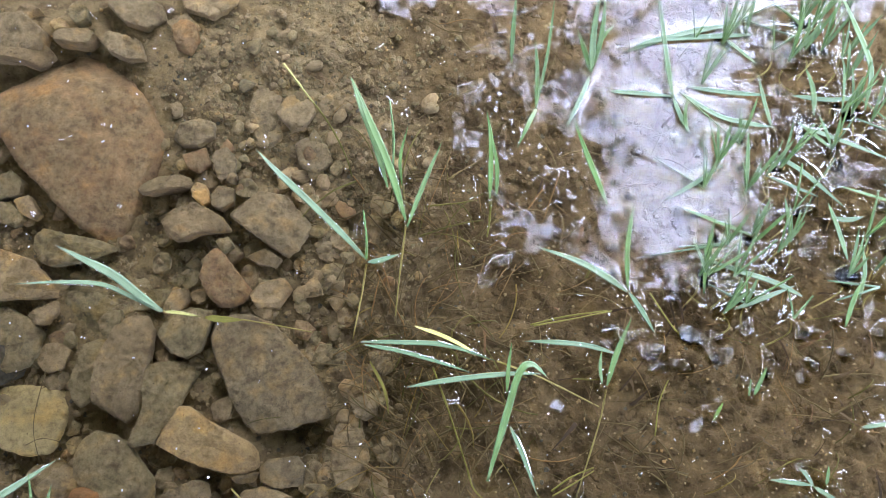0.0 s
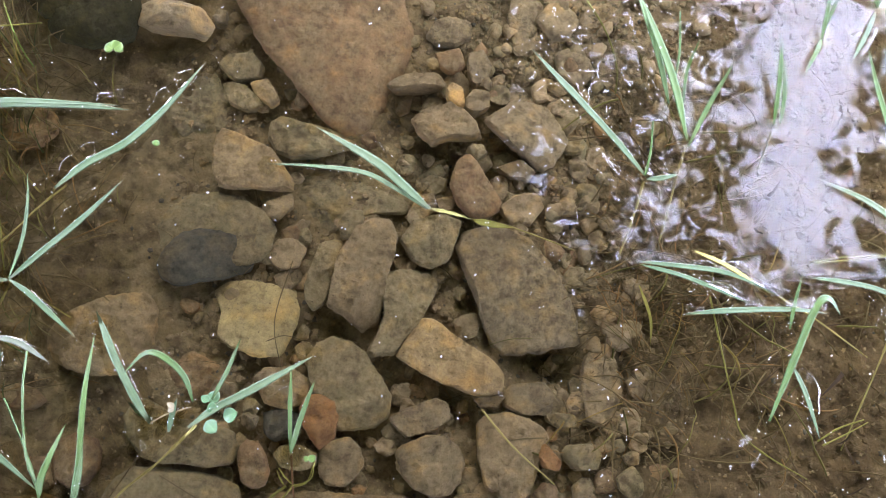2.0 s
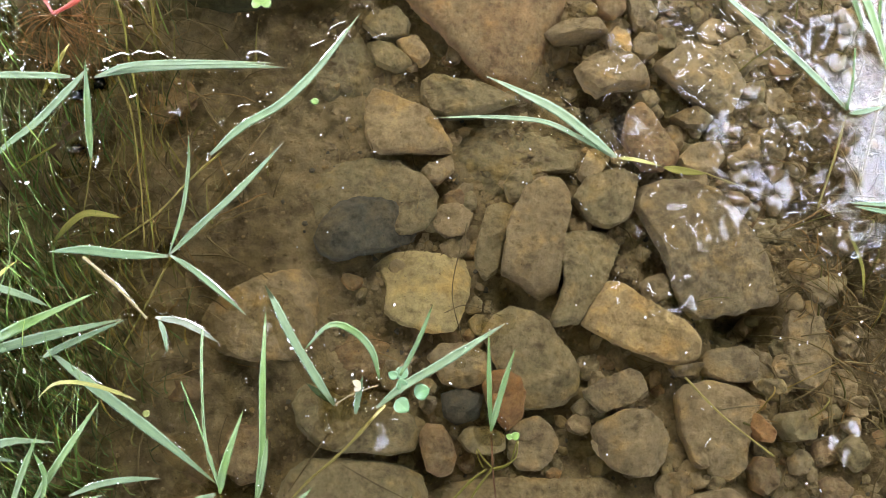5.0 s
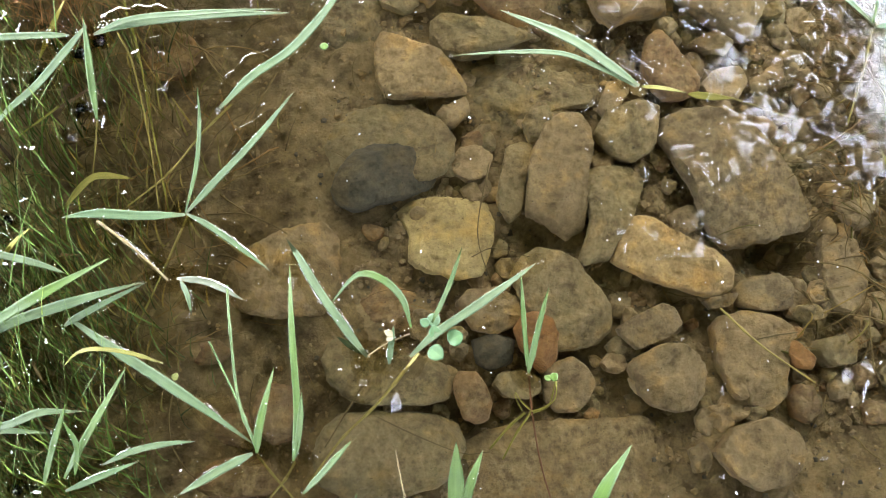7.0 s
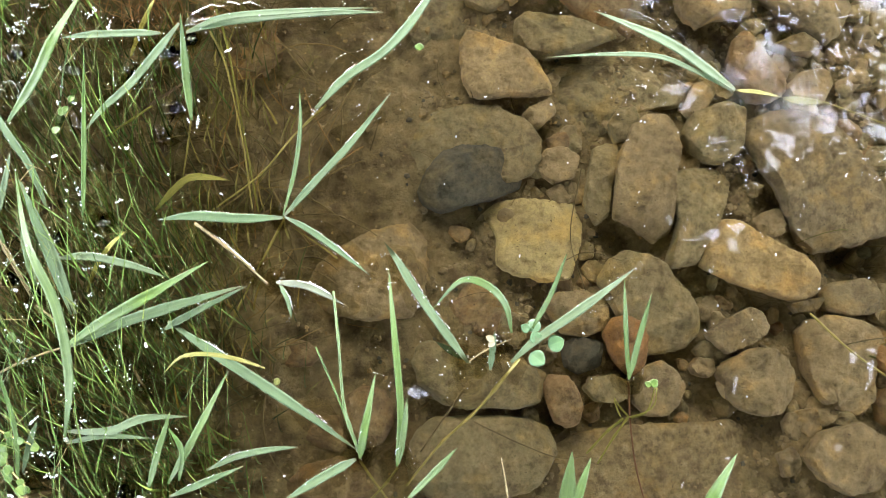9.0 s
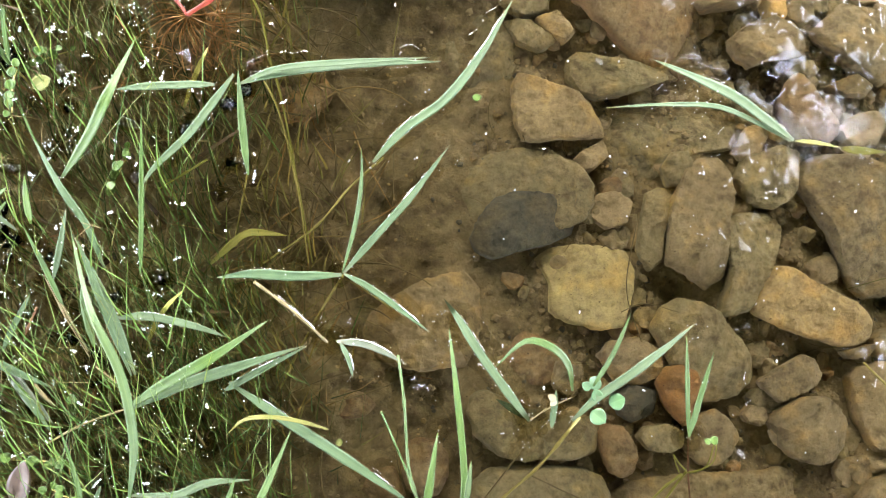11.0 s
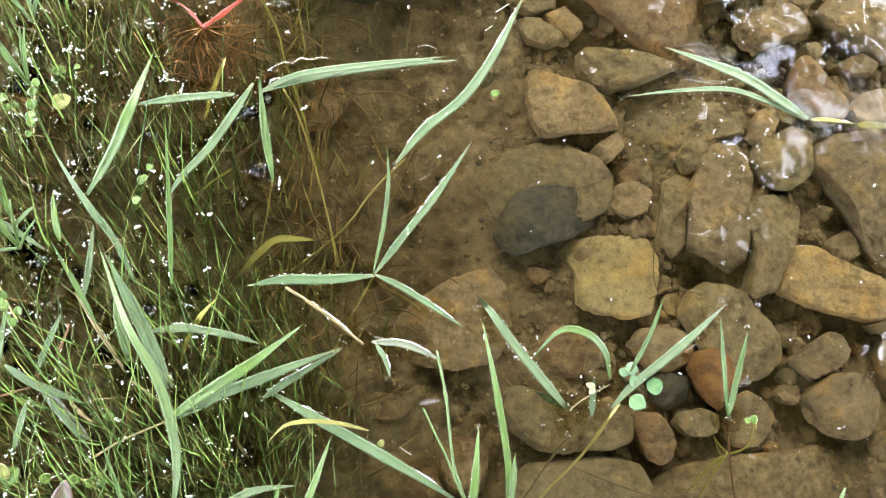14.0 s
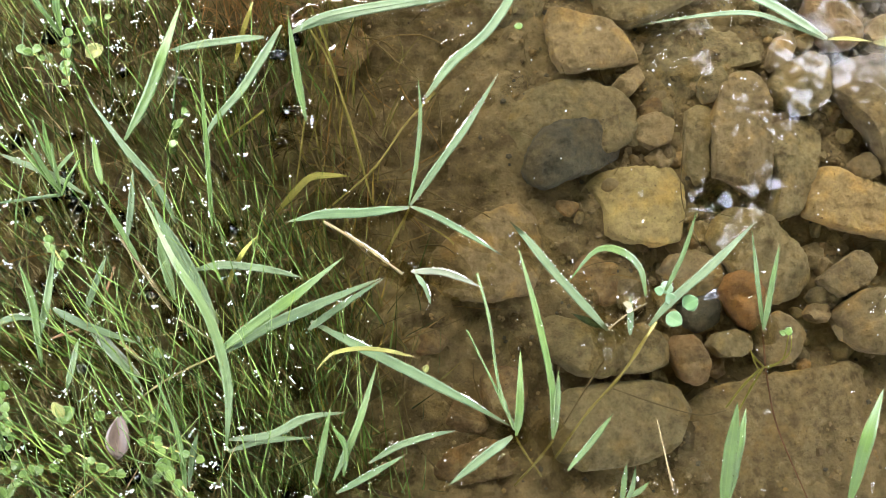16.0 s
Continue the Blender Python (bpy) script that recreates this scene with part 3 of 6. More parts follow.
stone("grey", 72.1, 42.7, -6.4, 0.03, ((36, 2.9), (116, 3.3), (148, 3.7), (223, 2.8), (282, 3.3), (341, 3.4)), "grey-brown sandstone lightly dusted with silt under water", 34, 2.6)
stone("tan", 66.3, 19.9, -8.0, 0.03, ((16, 3.6), (56, 3.3), (134, 2.4), (185, 3.6), (233, 3.1), (300, 2.6)), "tan sandstone half sunk in brown silt", 35, 2.5)
stone("grey", 65.0, 25.6, -7.8, 0.03, ((2, 2.7), (83, 1.5), (175, 3.2), (225, 1.4), (323, 2.2)), "grey-brown sandstone lightly dusted with silt under water", 36, 3)
stone("olive", 58.7, 27.6, -7.4, 0.03, ((68, 1.4), (163, 1.7), (267, 1.5), (352, 1.4)), "olive-brown stone coated with silt under water", 37, 3)
stone("tan", 42.3, 66.3, -5.2, 0.04, ((17, 4.0), (101, 2.8), (166, 5.6), (227, 2.9), (296, 3.3), (345, 4.7)), "tan sandstone half sunk in brown silt", 38, 3.2)
stone("olive", 43.7, -8.5, -7.8, 0.06, ((25, 4.6), (66, 5.1), (93, 6.1), (114, 7.1), (132, 7.3), (155, 7.0), (181, 5.1), (235, 5.1), (259, 6.3), (284, 6.3), (309, 6.8), (329, 7.2), (353, 6.4)), "large rounded olive stone with silt on its top", 39, 5)
stone("orange", 40.5, -13.5, -7.4, 0.055, ((16, 2.6), (60, 3.3), (90, 3.6), (122, 3.7), (157, 3.3), (201, 2.5), (249, 2.9), (274, 4.1), (294, 4.1), (321, 3.0)), "bright orange-brown stone under water", 40, 5)
stone("grey", 43.9, -18.9, -8.6, 0.045, ((4, 3.3), (43, 3.3), (77, 3.6), (128, 3.2), (164, 3.3), (214, 3.2), (244, 3.6), (289, 3.4), (325, 3.1)), "grey-brown sandstone lightly dusted with silt under water", 41, 5)
stone("olive", 37.9, -18.9, -8.3, 0.04, ((16, 2.9), (76, 1.8), (148, 2.7), (178, 3.2), (220, 2.3), (298, 1.9), (344, 3.1)), "olive-brown stone coated with silt under water", 42, 4.5)
stone("rust", 32.3, -20.3, -7.4, 0.05, ((37, 2.1), (83, 3.1), (118, 3.5), (146, 2.8), (189, 2.0), (245, 2.7), (278, 3.3), (305, 3.3), (343, 2.5)), "rust-brown stone coated with fine silt", 43, 5)
stone("olive", 21.8, -17.7, -7.2, 0.06, ((11, 7.3), (29, 4.8), (100, 2.5), (137, 6.9), (148, 7.9), (165, 7.8), (188, 6.6), (215, 5.0), (253, 3.7), (295, 3.6), (324, 5.9), (340, 8.3), (355, 8.2)), "large olive-brown stone under the grass rosette", 44, 5.5)
stone("olive", 22.2, -26.7, -6.8, 0.07, ((6, 9.2), (22, 8.9), (41, 7.0), (99, 4.9), (141, 7.2), (159, 8.1), (182, 8.7), (202, 8.7), (225, 7.0), (283, 5.1), (327, 7.1), (350, 8.6)), "large olive-brown block with shaded sides under water", 45, 6)
stone("tan", 9.6, -5.1, -8.4, 0.045, ((5, 6.7), (37, 7.9), (56, 8.0), (93, 5.5), (143, 5.4), (170, 7.1), (185, 9.0), (207, 7.7), (231, 6.5), (268, 5.6), (312, 6.7), (336, 6.9)), "broad tan stone sinking into the silt", 46, 2.6)
stone("rust", 9.2, -21.9, -7.8, 0.05, ((28, 3.1), (61, 3.5), (105, 3.6), (136, 3.5), (179, 2.9), (230, 3.2), (267, 3.8), (299, 3.5), (338, 3.0)), "rust-brown stone coated with fine silt", 47, 4)
stone("rust", 4.5, -24.1, -9.0, 0.035, ((65, 2.6), (125, 2.6), (186, 2.8), (233, 2.3), (311, 2.9), (340, 2.7)), "rust-brown stone coated with fine silt", 48, 2.4)
stone("rust", 5.1, -29.3, -8.4, 0.04, ((25, 4.3), (76, 2.9), (149, 3.7), (186, 6.3), (217, 3.8), (328, 3.8), (353, 6.0)), "rust-brown stone coated with fine silt", 49, 2.6)
stone("grey", 54.5, -11.8, -8.0, 0.04, ((5, 4.3), (37, 4.2), (61, 3.2), (153, 2.4), (185, 4.6), (198, 4.3), (235, 3.6), (264, 2.3), (326, 2.4)), "flat angular grey stone lying on smaller stones", 50, 5)
stone("olive", 51.0, -14.7, -9.0, 0.03, ((39, 1.1), (116, 1.9), (163, 2.1), (227, 1.5), (308, 1.8), (358, 2.4)), "olive-brown stone coated with silt under water", 51, 4)
stone("grey", 56.5, -18.1, -7.4, 0.06, ((7, 4.6), (35, 4.5), (66, 4.3), (105, 4.1), (152, 4.9), (168, 5.3), (205, 4.3), (236, 4.1), (276, 4.2), (306, 4.7), (333, 4.6)), "large broken grey stone with a dark wet face", 52, 5.5)
stone("tan", 49.9, -16.3, -8.8, 0.03, ((39, 1.4), (116, 1.4), (178, 1.7), (216, 1.4), (282, 1.3), (346, 1.8)), "small tan stone under clear shallow water", 53, 4)
stone("cream", 52.5, -19.0, -8.6, 0.02, ((68, 0.6), (101, 1.5), (141, 1.4), (190, 0.8), (282, 1.1), (317, 2.0)), "pale curved shard of stone", 54, 3)
stone("tan", 67.3, -15.2, -8.3, 0.045, ((21, 5.8), (44, 5.6), (98, 5.5), (128, 5.8), (147, 5.8), (194, 4.5), (243, 6.3), (305, 6.1), (345, 4.3)), "tan sandstone half sunk in brown silt", 55, 4)
stone("orange", 72.6, -15.6, -7.4, 0.03, ((104, 1.9), (125, 2.4), (168, 1.7), (256, 1.5), (316, 2.4), (346, 1.9)), "pale orange shard of stone", 56, 4)
stone("olive", 77.6, -15.0, -7.8, 0.045, ((14, 2.8), (65, 2.2), (149, 2.6), (179, 3.1), (247, 2.2), (328, 2.7)), "olive-brown stone coated with silt under water", 57, 4)
stone("grey", 69.5, -7.7, -8.5, 0.04, ((14, 3.5), (51, 3.3), (143, 3.1), (172, 3.8), (203, 3.7), (248, 2.5), (328, 3.7)), "grey-brown sandstone lightly dusted with silt under water", 58, 4)
stone("tan", 63.9, -8.6, -9.0, 0.025, ((23, 2.4), (34, 1.7), (176, 2.3), (216, 1.6), (330, 1.3)), "pale yellowish stone under clear shallow water", 59, 3.5)
stone("olive", 74.6, -10.3, -8.8, 0.03, ((33, 1.9), (141, 1.6), (185, 2.4), (255, 1.2), (345, 2.2)), "olive-brown stone coated with silt under water", 60, 3)
stone("grey", 79.6, -4.4, -8.6, 0.04, ((67, 4.4), (88, 7.1), (112, 5.2), (132, 3.7), (204, 3.1), (251, 5.5), (273, 6.2), (298, 5.0), (348, 3.2)), "upright grey slab beside a dark hollow", 61, 4)
stone("tan", 67.0, -27.2, -7.2, 0.06, ((25, 5.4), (71, 4.5), (140, 4.6), (178, 6.0), (210, 4.7), (259, 4.4), (306, 4.5), (349, 5.3)), "tan sandstone half sunk in brown silt", 62, 3.5)
stone("grey", 59.6, -27.7, -8.3, 0.035, ((12, 1.4), (76, 2.0), (146, 1.6), (242, 1.9), (302, 1.7)), "grey-brown sandstone lightly dusted with silt under water", 63, 3)
stone("grey", 68.1, -18.0, -8.2, 0.045, ((22, 2.7), (59, 4.1), (94, 4.0), (136, 3.6), (184, 2.5), (238, 3.9), (274, 4.3), (312, 3.5)), "grey-brown sandstone lightly dusted with silt under water", 64, 4)
stone("rust", 72.9, -21.3, -7.6, 0.045, ((59, 2.4), (104, 2.4), (163, 2.0), (232, 2.2), (270, 2.4), (331, 2.2)), "rust-brown stone coated with fine silt", 65, 4)
stone("olive", 16.5, 31.0, -10.4, 0.035, ((16, 4.9), (74, 5.7), (108, 6.8), (153, 5.6), (220, 5.4), (259, 5.9), (298, 6.1), (330, 6.1)), "flat silty stone almost covered by mud", 66, 2)
stone("olive", 22.5, 36.7, -8.8, 0.035, ((11, 3.2), (65, 2.5), (143, 2.7), (181, 3.6), (250, 2.4), (334, 3.2)), "olive-brown stone coated with silt under water", 67, 4)
stone("tan", 26.3, 33.3, -9.0, 0.03, ((81, 1.9), (152, 2.9), (228, 1.5), (300, 2.4), (335, 2.6)), "tan sandstone half sunk in brown silt", 68, 4)
stone("olive", 22.9, 32.3, -9.6, 0.03, ((73, 1.8), (147, 3.9), (218, 2.0), (302, 2.7), (343, 3.6)), "olive-brown stone coated with silt under water", 69, 3.5)
stone("cream", 12.2, 42.0, -4.2, 0.06, ((23, 4.3), (137, 3.6), (167, 5.2), (204, 5.3), (216, 3.4), (305, 2.0), (338, 5.7), (356, 5.8)), "cream-coloured long stone between dark rocks", 70, 4.5)
stone("moss", 1.1, 41.4, -3.0, 0.1, ((7, 6.4), (47, 7.5), (104, 6.0), (162, 6.5), (210, 7.3), (233, 6.9), (272, 5.5), (309, 5.8), (330, 6.6)), "dark mossy rock at the water edge", 71, 6)
stone("grey", 18.5, 43.3, -7.0, 0.03, ((46, 1.3), (108, 1.3), (203, 1.2), (247, 1.3), (319, 1.2)), "grey-brown sandstone lightly dusted with silt under water", 72, 3)
stone("tan", 32.8, 9.3, -9.3, 0.03, ((19, 2.9), (71, 2.6), (131, 2.6), (195, 3.0), (255, 2.6), (317, 2.6)), "small tan stone under clear shallow water", 73, 3.6)
stone("tan", 51.4, 18.2, -8.4, 0.045, ((18, 2.3), (57, 2.8), (113, 2.0), (214, 2.6), (241, 2.8), (287, 1.8)), "tan sandstone half sunk in brown silt", 74, 4.5)
stone("olive", 41.4, 14.7, -8.8, 0.035, ((11, 1.8), (58, 2.7), (113, 2.0), (176, 2.0), (247, 2.6), (295, 2.2)), "olive-brown stone coated with silt under water", 75, 4)
stone("tan", 34.8, -9.6, -9.2, 0.035, ((22, 3.9), (76, 3.0), (139, 3.7), (171, 4.4), (227, 3.3), (280, 3.1), (337, 4.2)), "tan sandstone half sunk in brown silt", 76, 3)
stone("dark", 35.2, -14.6, -9.8, 0.03, ((27, 3.0), (85, 2.4), (154, 3.0), (212, 2.7), (255, 2.6), (326, 2.7)), "dark brown stone wedged below the grass rosette", 77, 2.5)
stone("rust", 22.3, -9.4, -10.2, 0.03, ((26, 4.1), (100, 3.6), (162, 5.2), (216, 4.2), (294, 3.5), (341, 5.3)), "rust-brown stone coated with fine silt", 78, 1.8)
stone("dark", 39.9, -25.1, -9.2, 0.03, ((28, 1.7), (100, 1.8), (167, 1.7), (213, 1.7), (266, 1.6), (330, 1.8)), "dark grey wet stone on the stream bed", 79, 3)
stone("rust", -6.3, 23.5, -9.4, 0.03, ((39, 4.3), (97, 3.7), (169, 4.0), (207, 4.1), (247, 4.0), (304, 3.4), (359, 4.1)), "rust-brown stone coated with fine silt", 80, 1.6)
stone("rust", -0.1, -14.4, -9.4, 0.03, ((31, 2.4), (126, 2.4), (173, 3.7), (239, 2.2), (326, 2.8), (356, 3.6)), "rust-brown stone coated with fine silt", 81, 2)
stone("crust", 43.6, -31.8, -8.7, 0.04, ((1, 15.2), (27, 17.2), (43, 13.3), (75, 9.1), (112, 9.2), (140, 12.0), (160, 14.9), (169, 16.4), (189, 16.9), (211, 14.8), (276, 9.4), (326, 14.4)), "broad plate of sandy silt crusted over stones", 96, 2.2)
stone("moss", -3.0, 45.5, -2.6, 0.10, ((10, 9.2), (50, 8.2), (110, 10.9), (190, 9.4), (250, 7.2), (310, 8.6)), "dark mossy rock at the water edge", 90, 6)
stone("tan", 49.6, 63.8, -6.2, 0.050, ((10, 2.8), (80, 2.6), (160, 2.9), (260, 3.0)), "tan sandstone half sunk in brown silt", 91, 3)
stone("tan", 53.5, 69.3, -5.5, 0.060, ((46, 4.3), (160, 5.8), (214, 4.2), (288, 3.7), (354, 5.4)), "tan sandstone half sunk in brown silt", 92, 3)
stone("tan", 76.1, 50.9, -6.2, 0.050, ((9, 4.0), (98, 3.5), (189, 4.4), (289, 3.5)), "tan sandstone half sunk in brown silt", 93, 3)
stone("rust", 73.0, 57.2, -5.8, 0.050, ((12, 3.1), (108, 2.9), (198, 3.0), (287, 2.8)), "rust-brown stone coated with fine silt", 94, 3)
stone("grey", 22.1, 60.7, -3.5, 0.090, ((7, 6.1), (60, 4.4), (163, 6.8), (225, 5.2), (335, 5.8)), "grey-brown sandstone lightly dusted with silt under water", 95, 4)

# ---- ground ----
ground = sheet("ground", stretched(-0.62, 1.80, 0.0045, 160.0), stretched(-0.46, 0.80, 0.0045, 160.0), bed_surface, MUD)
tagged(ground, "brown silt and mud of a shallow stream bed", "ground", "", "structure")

# smaller stones between the large ones
rng = random.Random(21)
for i in range(150):
    x, y = rng.uniform(26, 86), rng.uniform(-24, 42)
    while under_stone(x / 100, y / 100, 1.02):
        x, y = rng.uniform(26, 86), rng.uniform(-24, 42)
    r = rng.uniform(0.9, 2.2)
    fillers = tuple((360 / 7 * k + rng.uniform(-14, 14) + 15, round(r * rng.uniform(0.7, 1.3), 2)) for k in range(7))
    stone(rng.choice(("grey", "olive", "olive", "tan", "grey", "rust", "tan")), x, y, bed_surface(x / 100, y / 100) * 100 + rng.uniform(0.4, 1.6), 0.03,
          fillers, "small silt-covered stone wedged between larger ones", 300 + i)

# ---- pebbles and gravel ----


def pebble_mesh(name, seed, colour):
    rng = random.Random(seed)
    bm = bmesh.new()
    bmesh.ops.create_icosphere(bm, subdivisions=2, radius=1.0)
    off = Vector((seed * 3.1, seed * 1.7, 0))
    for v in bm.verts:
        v.co += noise.noise_vector(v.co * 0.9 + off) * 0.45
    for _ in range(6):
        d = Vector((rng.gauss(0, 1), rng.gauss(0, 1), rng.gauss(0, 1))).normalized()
        for v in bm.verts:
            e = v.co.dot(d) - 0.72
            if e > 0:
                v.co -= d * e
    for v in bm.verts:
        v.co *= 0.01
    me = bpy.data.meshes.new(name)
    bm.to_mesh(me)
    bm.free()
    me.materials.append(STONE[colour])
    me.shade_smooth()
    return me


PEBBLES = [pebble_mesh("pebble", i, c) for i, c in enumerate(("grey", "tan", "olive", "rust", "grey", "olive", "olive", "tan"))]
rng = random.Random(4)
for i in range(260):
    if i < 60:
        x, y = rng.gauss(0.66, 0.13), rng.gauss(0.50, 0.10)
    else:
        x, y = rng.uniform(0.20, 0.92), rng.uniform(-0.25, 0.45)
    r = rng.uniform(0.005, 0.014)
    ob = new("pebble", PEBBLES[rng.randrange(8)])
    ob.location = (x, y, bed_surface(x, y) + r * 0.3)
    ob.rotation_euler = (rng.uniform(-0.3, 0.3), rng.uniform(-0.3, 0.3), rng.uniform(0, 6.28))
    ob.scale = (100 * r * rng.uniform(0.9, 1.5), 100 * r, 100 * r * rng.uniform(0.5, 0.8))
    tagged(ob, "small water-worn pebble on the stream bed", "pebble", "pebbles on the bed")


def scatter(name, count, mats, place, size, label, category):
    """Many small angular bits in one mesh."""
    rng = random.Random(len(name))
    verts, faces = [], []
    for _ in range(count):
        x, y = place(rng)
        r = rng.uniform(*size)
        z = bed_surface(x, y) + r * 0.1
        a = rng.uniform(0, 6.28)
        k = len(verts)
        ring = [(math.cos(a + b * 1.2566) * r * rng.uniform(0.7, 1.4), math.sin(a + b * 1.2566) * r * rng.uniform(0.7, 1.4)) for b in range(5)]
        verts += [(x + u, y + v, z - r * 0.4) for u, v in ring]
        verts += [(x + u * 0.6, y + v * 0.6, z + r * rng.uniform(0.1, 0.4)) for u, v in ring]
        faces += [(k + b, k + (b + 1) % 5, k + 5 + (b + 1) % 5, k + 5 + b) for b in range(5)]
        faces.append(tuple(k + 5 + b for b in range(5)))
    return tagged(new(name, mesh_from(name, verts, faces, mats, False)), label, category, "", "stuff")


scatter("gravel", 1500, STONE["olive"], lambda r: (r.gauss(0.66, 0.16), r.gauss(0.52, 0.13)), (0.002, 0.006), "fine brown gravel on the stream bed", "gravel")
scatter("grit", 5200, STONE["tan"], lambda r: (r.uniform(-0.1, 1.6), r.uniform(-0.38, 0.7)), (0.0012, 0.0035), "scattered brown grit on the silt", "grit")
scatter("coarse_gravel", 420, STONE["grey"], lambda r: (r.gauss(0.68, 0.13), r.gauss(0.50, 0.12)), (0.003, 0.008), "coarse angular grey-brown gravel on the bed", "gravel")
scatter("silt_crumbs", 3600, MUD, lambda r: (r.uniform(0.75, 1.80), r.uniform(-0.25, 0.75)), (0.002, 0.010), "lumps and crumbs of brown silt", "silt")

scatter("silt_clots", 2600, MUD, lambda r: (r.uniform(-0.15, 0.9), r.uniform(-0.38, 0.5)), (0.0014, 0.0040), "small lumps of brown silt between stones", "silt")
scatter("stone_chips", 2400, STONE["grey"], lambda r: (r.uniform(0.15, 0.92), r.uniform(-0.36, 0.45)), (0.0025, 0.0075), "small flat stone chips between the stones", "stone chips")
scatter("dark_chips", 900, STONE["dark"], lambda r: (r.uniform(0.1, 1.5), r.uniform(-0.36, 0.6)), (0.0015, 0.0045), "dark specks of grit and rotten wood", "grit")

# ---- grasses ----
plant("wet green grass with narrow blades on the water", [
    ("up", 4.7, [(-0.4, -0.2, 0.2), (1.0, 4.8, 2.0), (1.7, 9.0, 4.5), (1.7, 12.3, 6.4)]),
    ("lie", 8.6, [(-0.2, -0.1, 0.4), (3.2, 3.9, 0.6), (7.2, 8.5, 0.8), (11.5, 14.3, 1.0)]),
    ("lie", 7.0, [(-0.2, -0.2, 0.4), (2.4, -1.6, 0.6), (5.9, -4.1, 0.6), (9.3, -6.7, 0.4)]),
    ("lie", 10.9, [(-0.4, -0.3, 0.3), (-5.3, -0.5, 0.6), (-10.1, -0.3, 0.7), (-14.0, -0.7, 0.3)]),
    ("stem", 3.1, [(-0.3, -0.3, -0.5), (-2.7, -3.6, -4.0), (-5.6, -8.5, -7.0), (-7.8, -13.0, -8.0)]),
])
plant("wet green grass with narrow blades on the water", [
    ("lie", 10.9, [(2.9, 12.4, 0.1), (6.4, 16.2, 0.4), (11.0, 19.7, 0.6), (15.3, 25.3, 0.6), (19.3, 32.5, 0.3)]),
    ("stem", 3.1, [(4.1, 13.1, -0.4), (0.3, 10.1, -2.5), (-3.7, 5.7, -4.0), (-9.8, 1.9, -7.0)]),
])
plant("wet green grass with narrow blades on the water", [
    ("lie", 9.4, [(-14.7, 21.0, 0.4), (-18.1, 20.8, 0.6), (-22.4, 20.5, 0.6), (-25.6, 20.2, 0.3)]),
    ("lie", 9.4, [(-12.6, 22.1, 0.8), (-14.8, 18.7, 0.8), (-17.7, 14.7, 0.6), (-20.6, 11.7, 0.5), (-22.4, 9.2, 0.2)]),
    ("up", 8.6, [(-10.8, 10.8, 0.2), (-11.2, 14.5, 1.5), (-11.4, 17.9, 3.0), (-11.5, 21.2, 5.0)]),
    ("lie", 10.9, [(-11.9, 21.2, 0.3), (-8.7, 22.2, 0.7), (-2.3, 23.2, 0.8), (4.1, 23.8, 0.8), (10.6, 24.2, 0.6)]),
    ("lie", 7.8, [(-11.6, 21.4, 0.3), (-7.3, 22.8, 1.2), (0.3, 23.6, 1.4), (9.3, 24.5, 1.0)]),
    ("stem", 2.5, [(-9.4, 21.8, -0.5), (-7.6, 18.0, -1.2), (-5.5, 9.2, -2.2), (-4.3, 1.5, -3.4)]),
])
plant("wet green grass with narrow blades on the water", [
    ("stem", 2.4, [(-11.0, 10.9, -0.4), (-11.9, 8.0, -3.0), (-13.0, 4.8, -6.0)]),
    ("sunk", 6.2, [(-18.3, 18.7, -1.0), (-16.9, 22.6, -0.4), (-15.6, 25.5, 0.2)]),
])
plant("tall wet green grass leaning over the shallows", [
    ("up", 11.7, [(-30.6, 10.2, 0.3), (-27.5, 14.4, 2.0), (-25.2, 18.8, 3.5), (-23.5, 26.2, 0.5)]),
    ("lie", 7.8, [(-25.7, 0.4, 0.3), (-27.5, 4.8, 1.0), (-30.4, 9.0, 1.5), (-34.6, 15.9, 0.5)]),
    ("up", 9.5, [(-21.8, -23.8, 1.0), (-20.8, -17.7, 4.0), (-21.9, -10.9, 6.0), (-25.1, -4.5, 6.0), (-29.6, 4.9, 0.0)]),
    ("lie", 9.4, [(-21.9, -11.0, 0.3), (-23.9, -5.8, 1.0), (-26.0, -1.4, 1.2), (-28.7, 3.6, 1.2)]),
    ("lie", 7.8, [(-22.3, -11.1, 0.3), (-24.7, -5.2, 1.2), (-26.7, -0.4, 1.5), (-28.2, 3.2, 1.4)]),
    ("lie", 7.0, [(-30.9, -1.0, 0.3), (-30.1, 2.8, 1.0), (-29.7, 6.6, 1.2)]),
])
plant("tall wet green grass leaning over the shallows", [
    ("lie", 7.0, [(-35.0, 4.4, 0.3), (-38.5, 6.9, 0.6), (-41.3, 8.4, 0.8), (-44.3, 10.0, 0.6)]),
    ("up", 5.5, [(-29.6, -3.9, 0.3), (-31.1, -0.3, 1.5), (-33.4, 4.6, 3.0)]),
    ("bright", 7.0, [(-32.5, 4.6, 3.0), (-32.5, 6.7, 4.5), (-32.3, 9.1, 6.0)]),
    ("up", 10.1, [(-26.3, -8.0, 0.3), (-26.8, -3.9, 2.0), (-27.0, -1.0, 3.0)]),
])
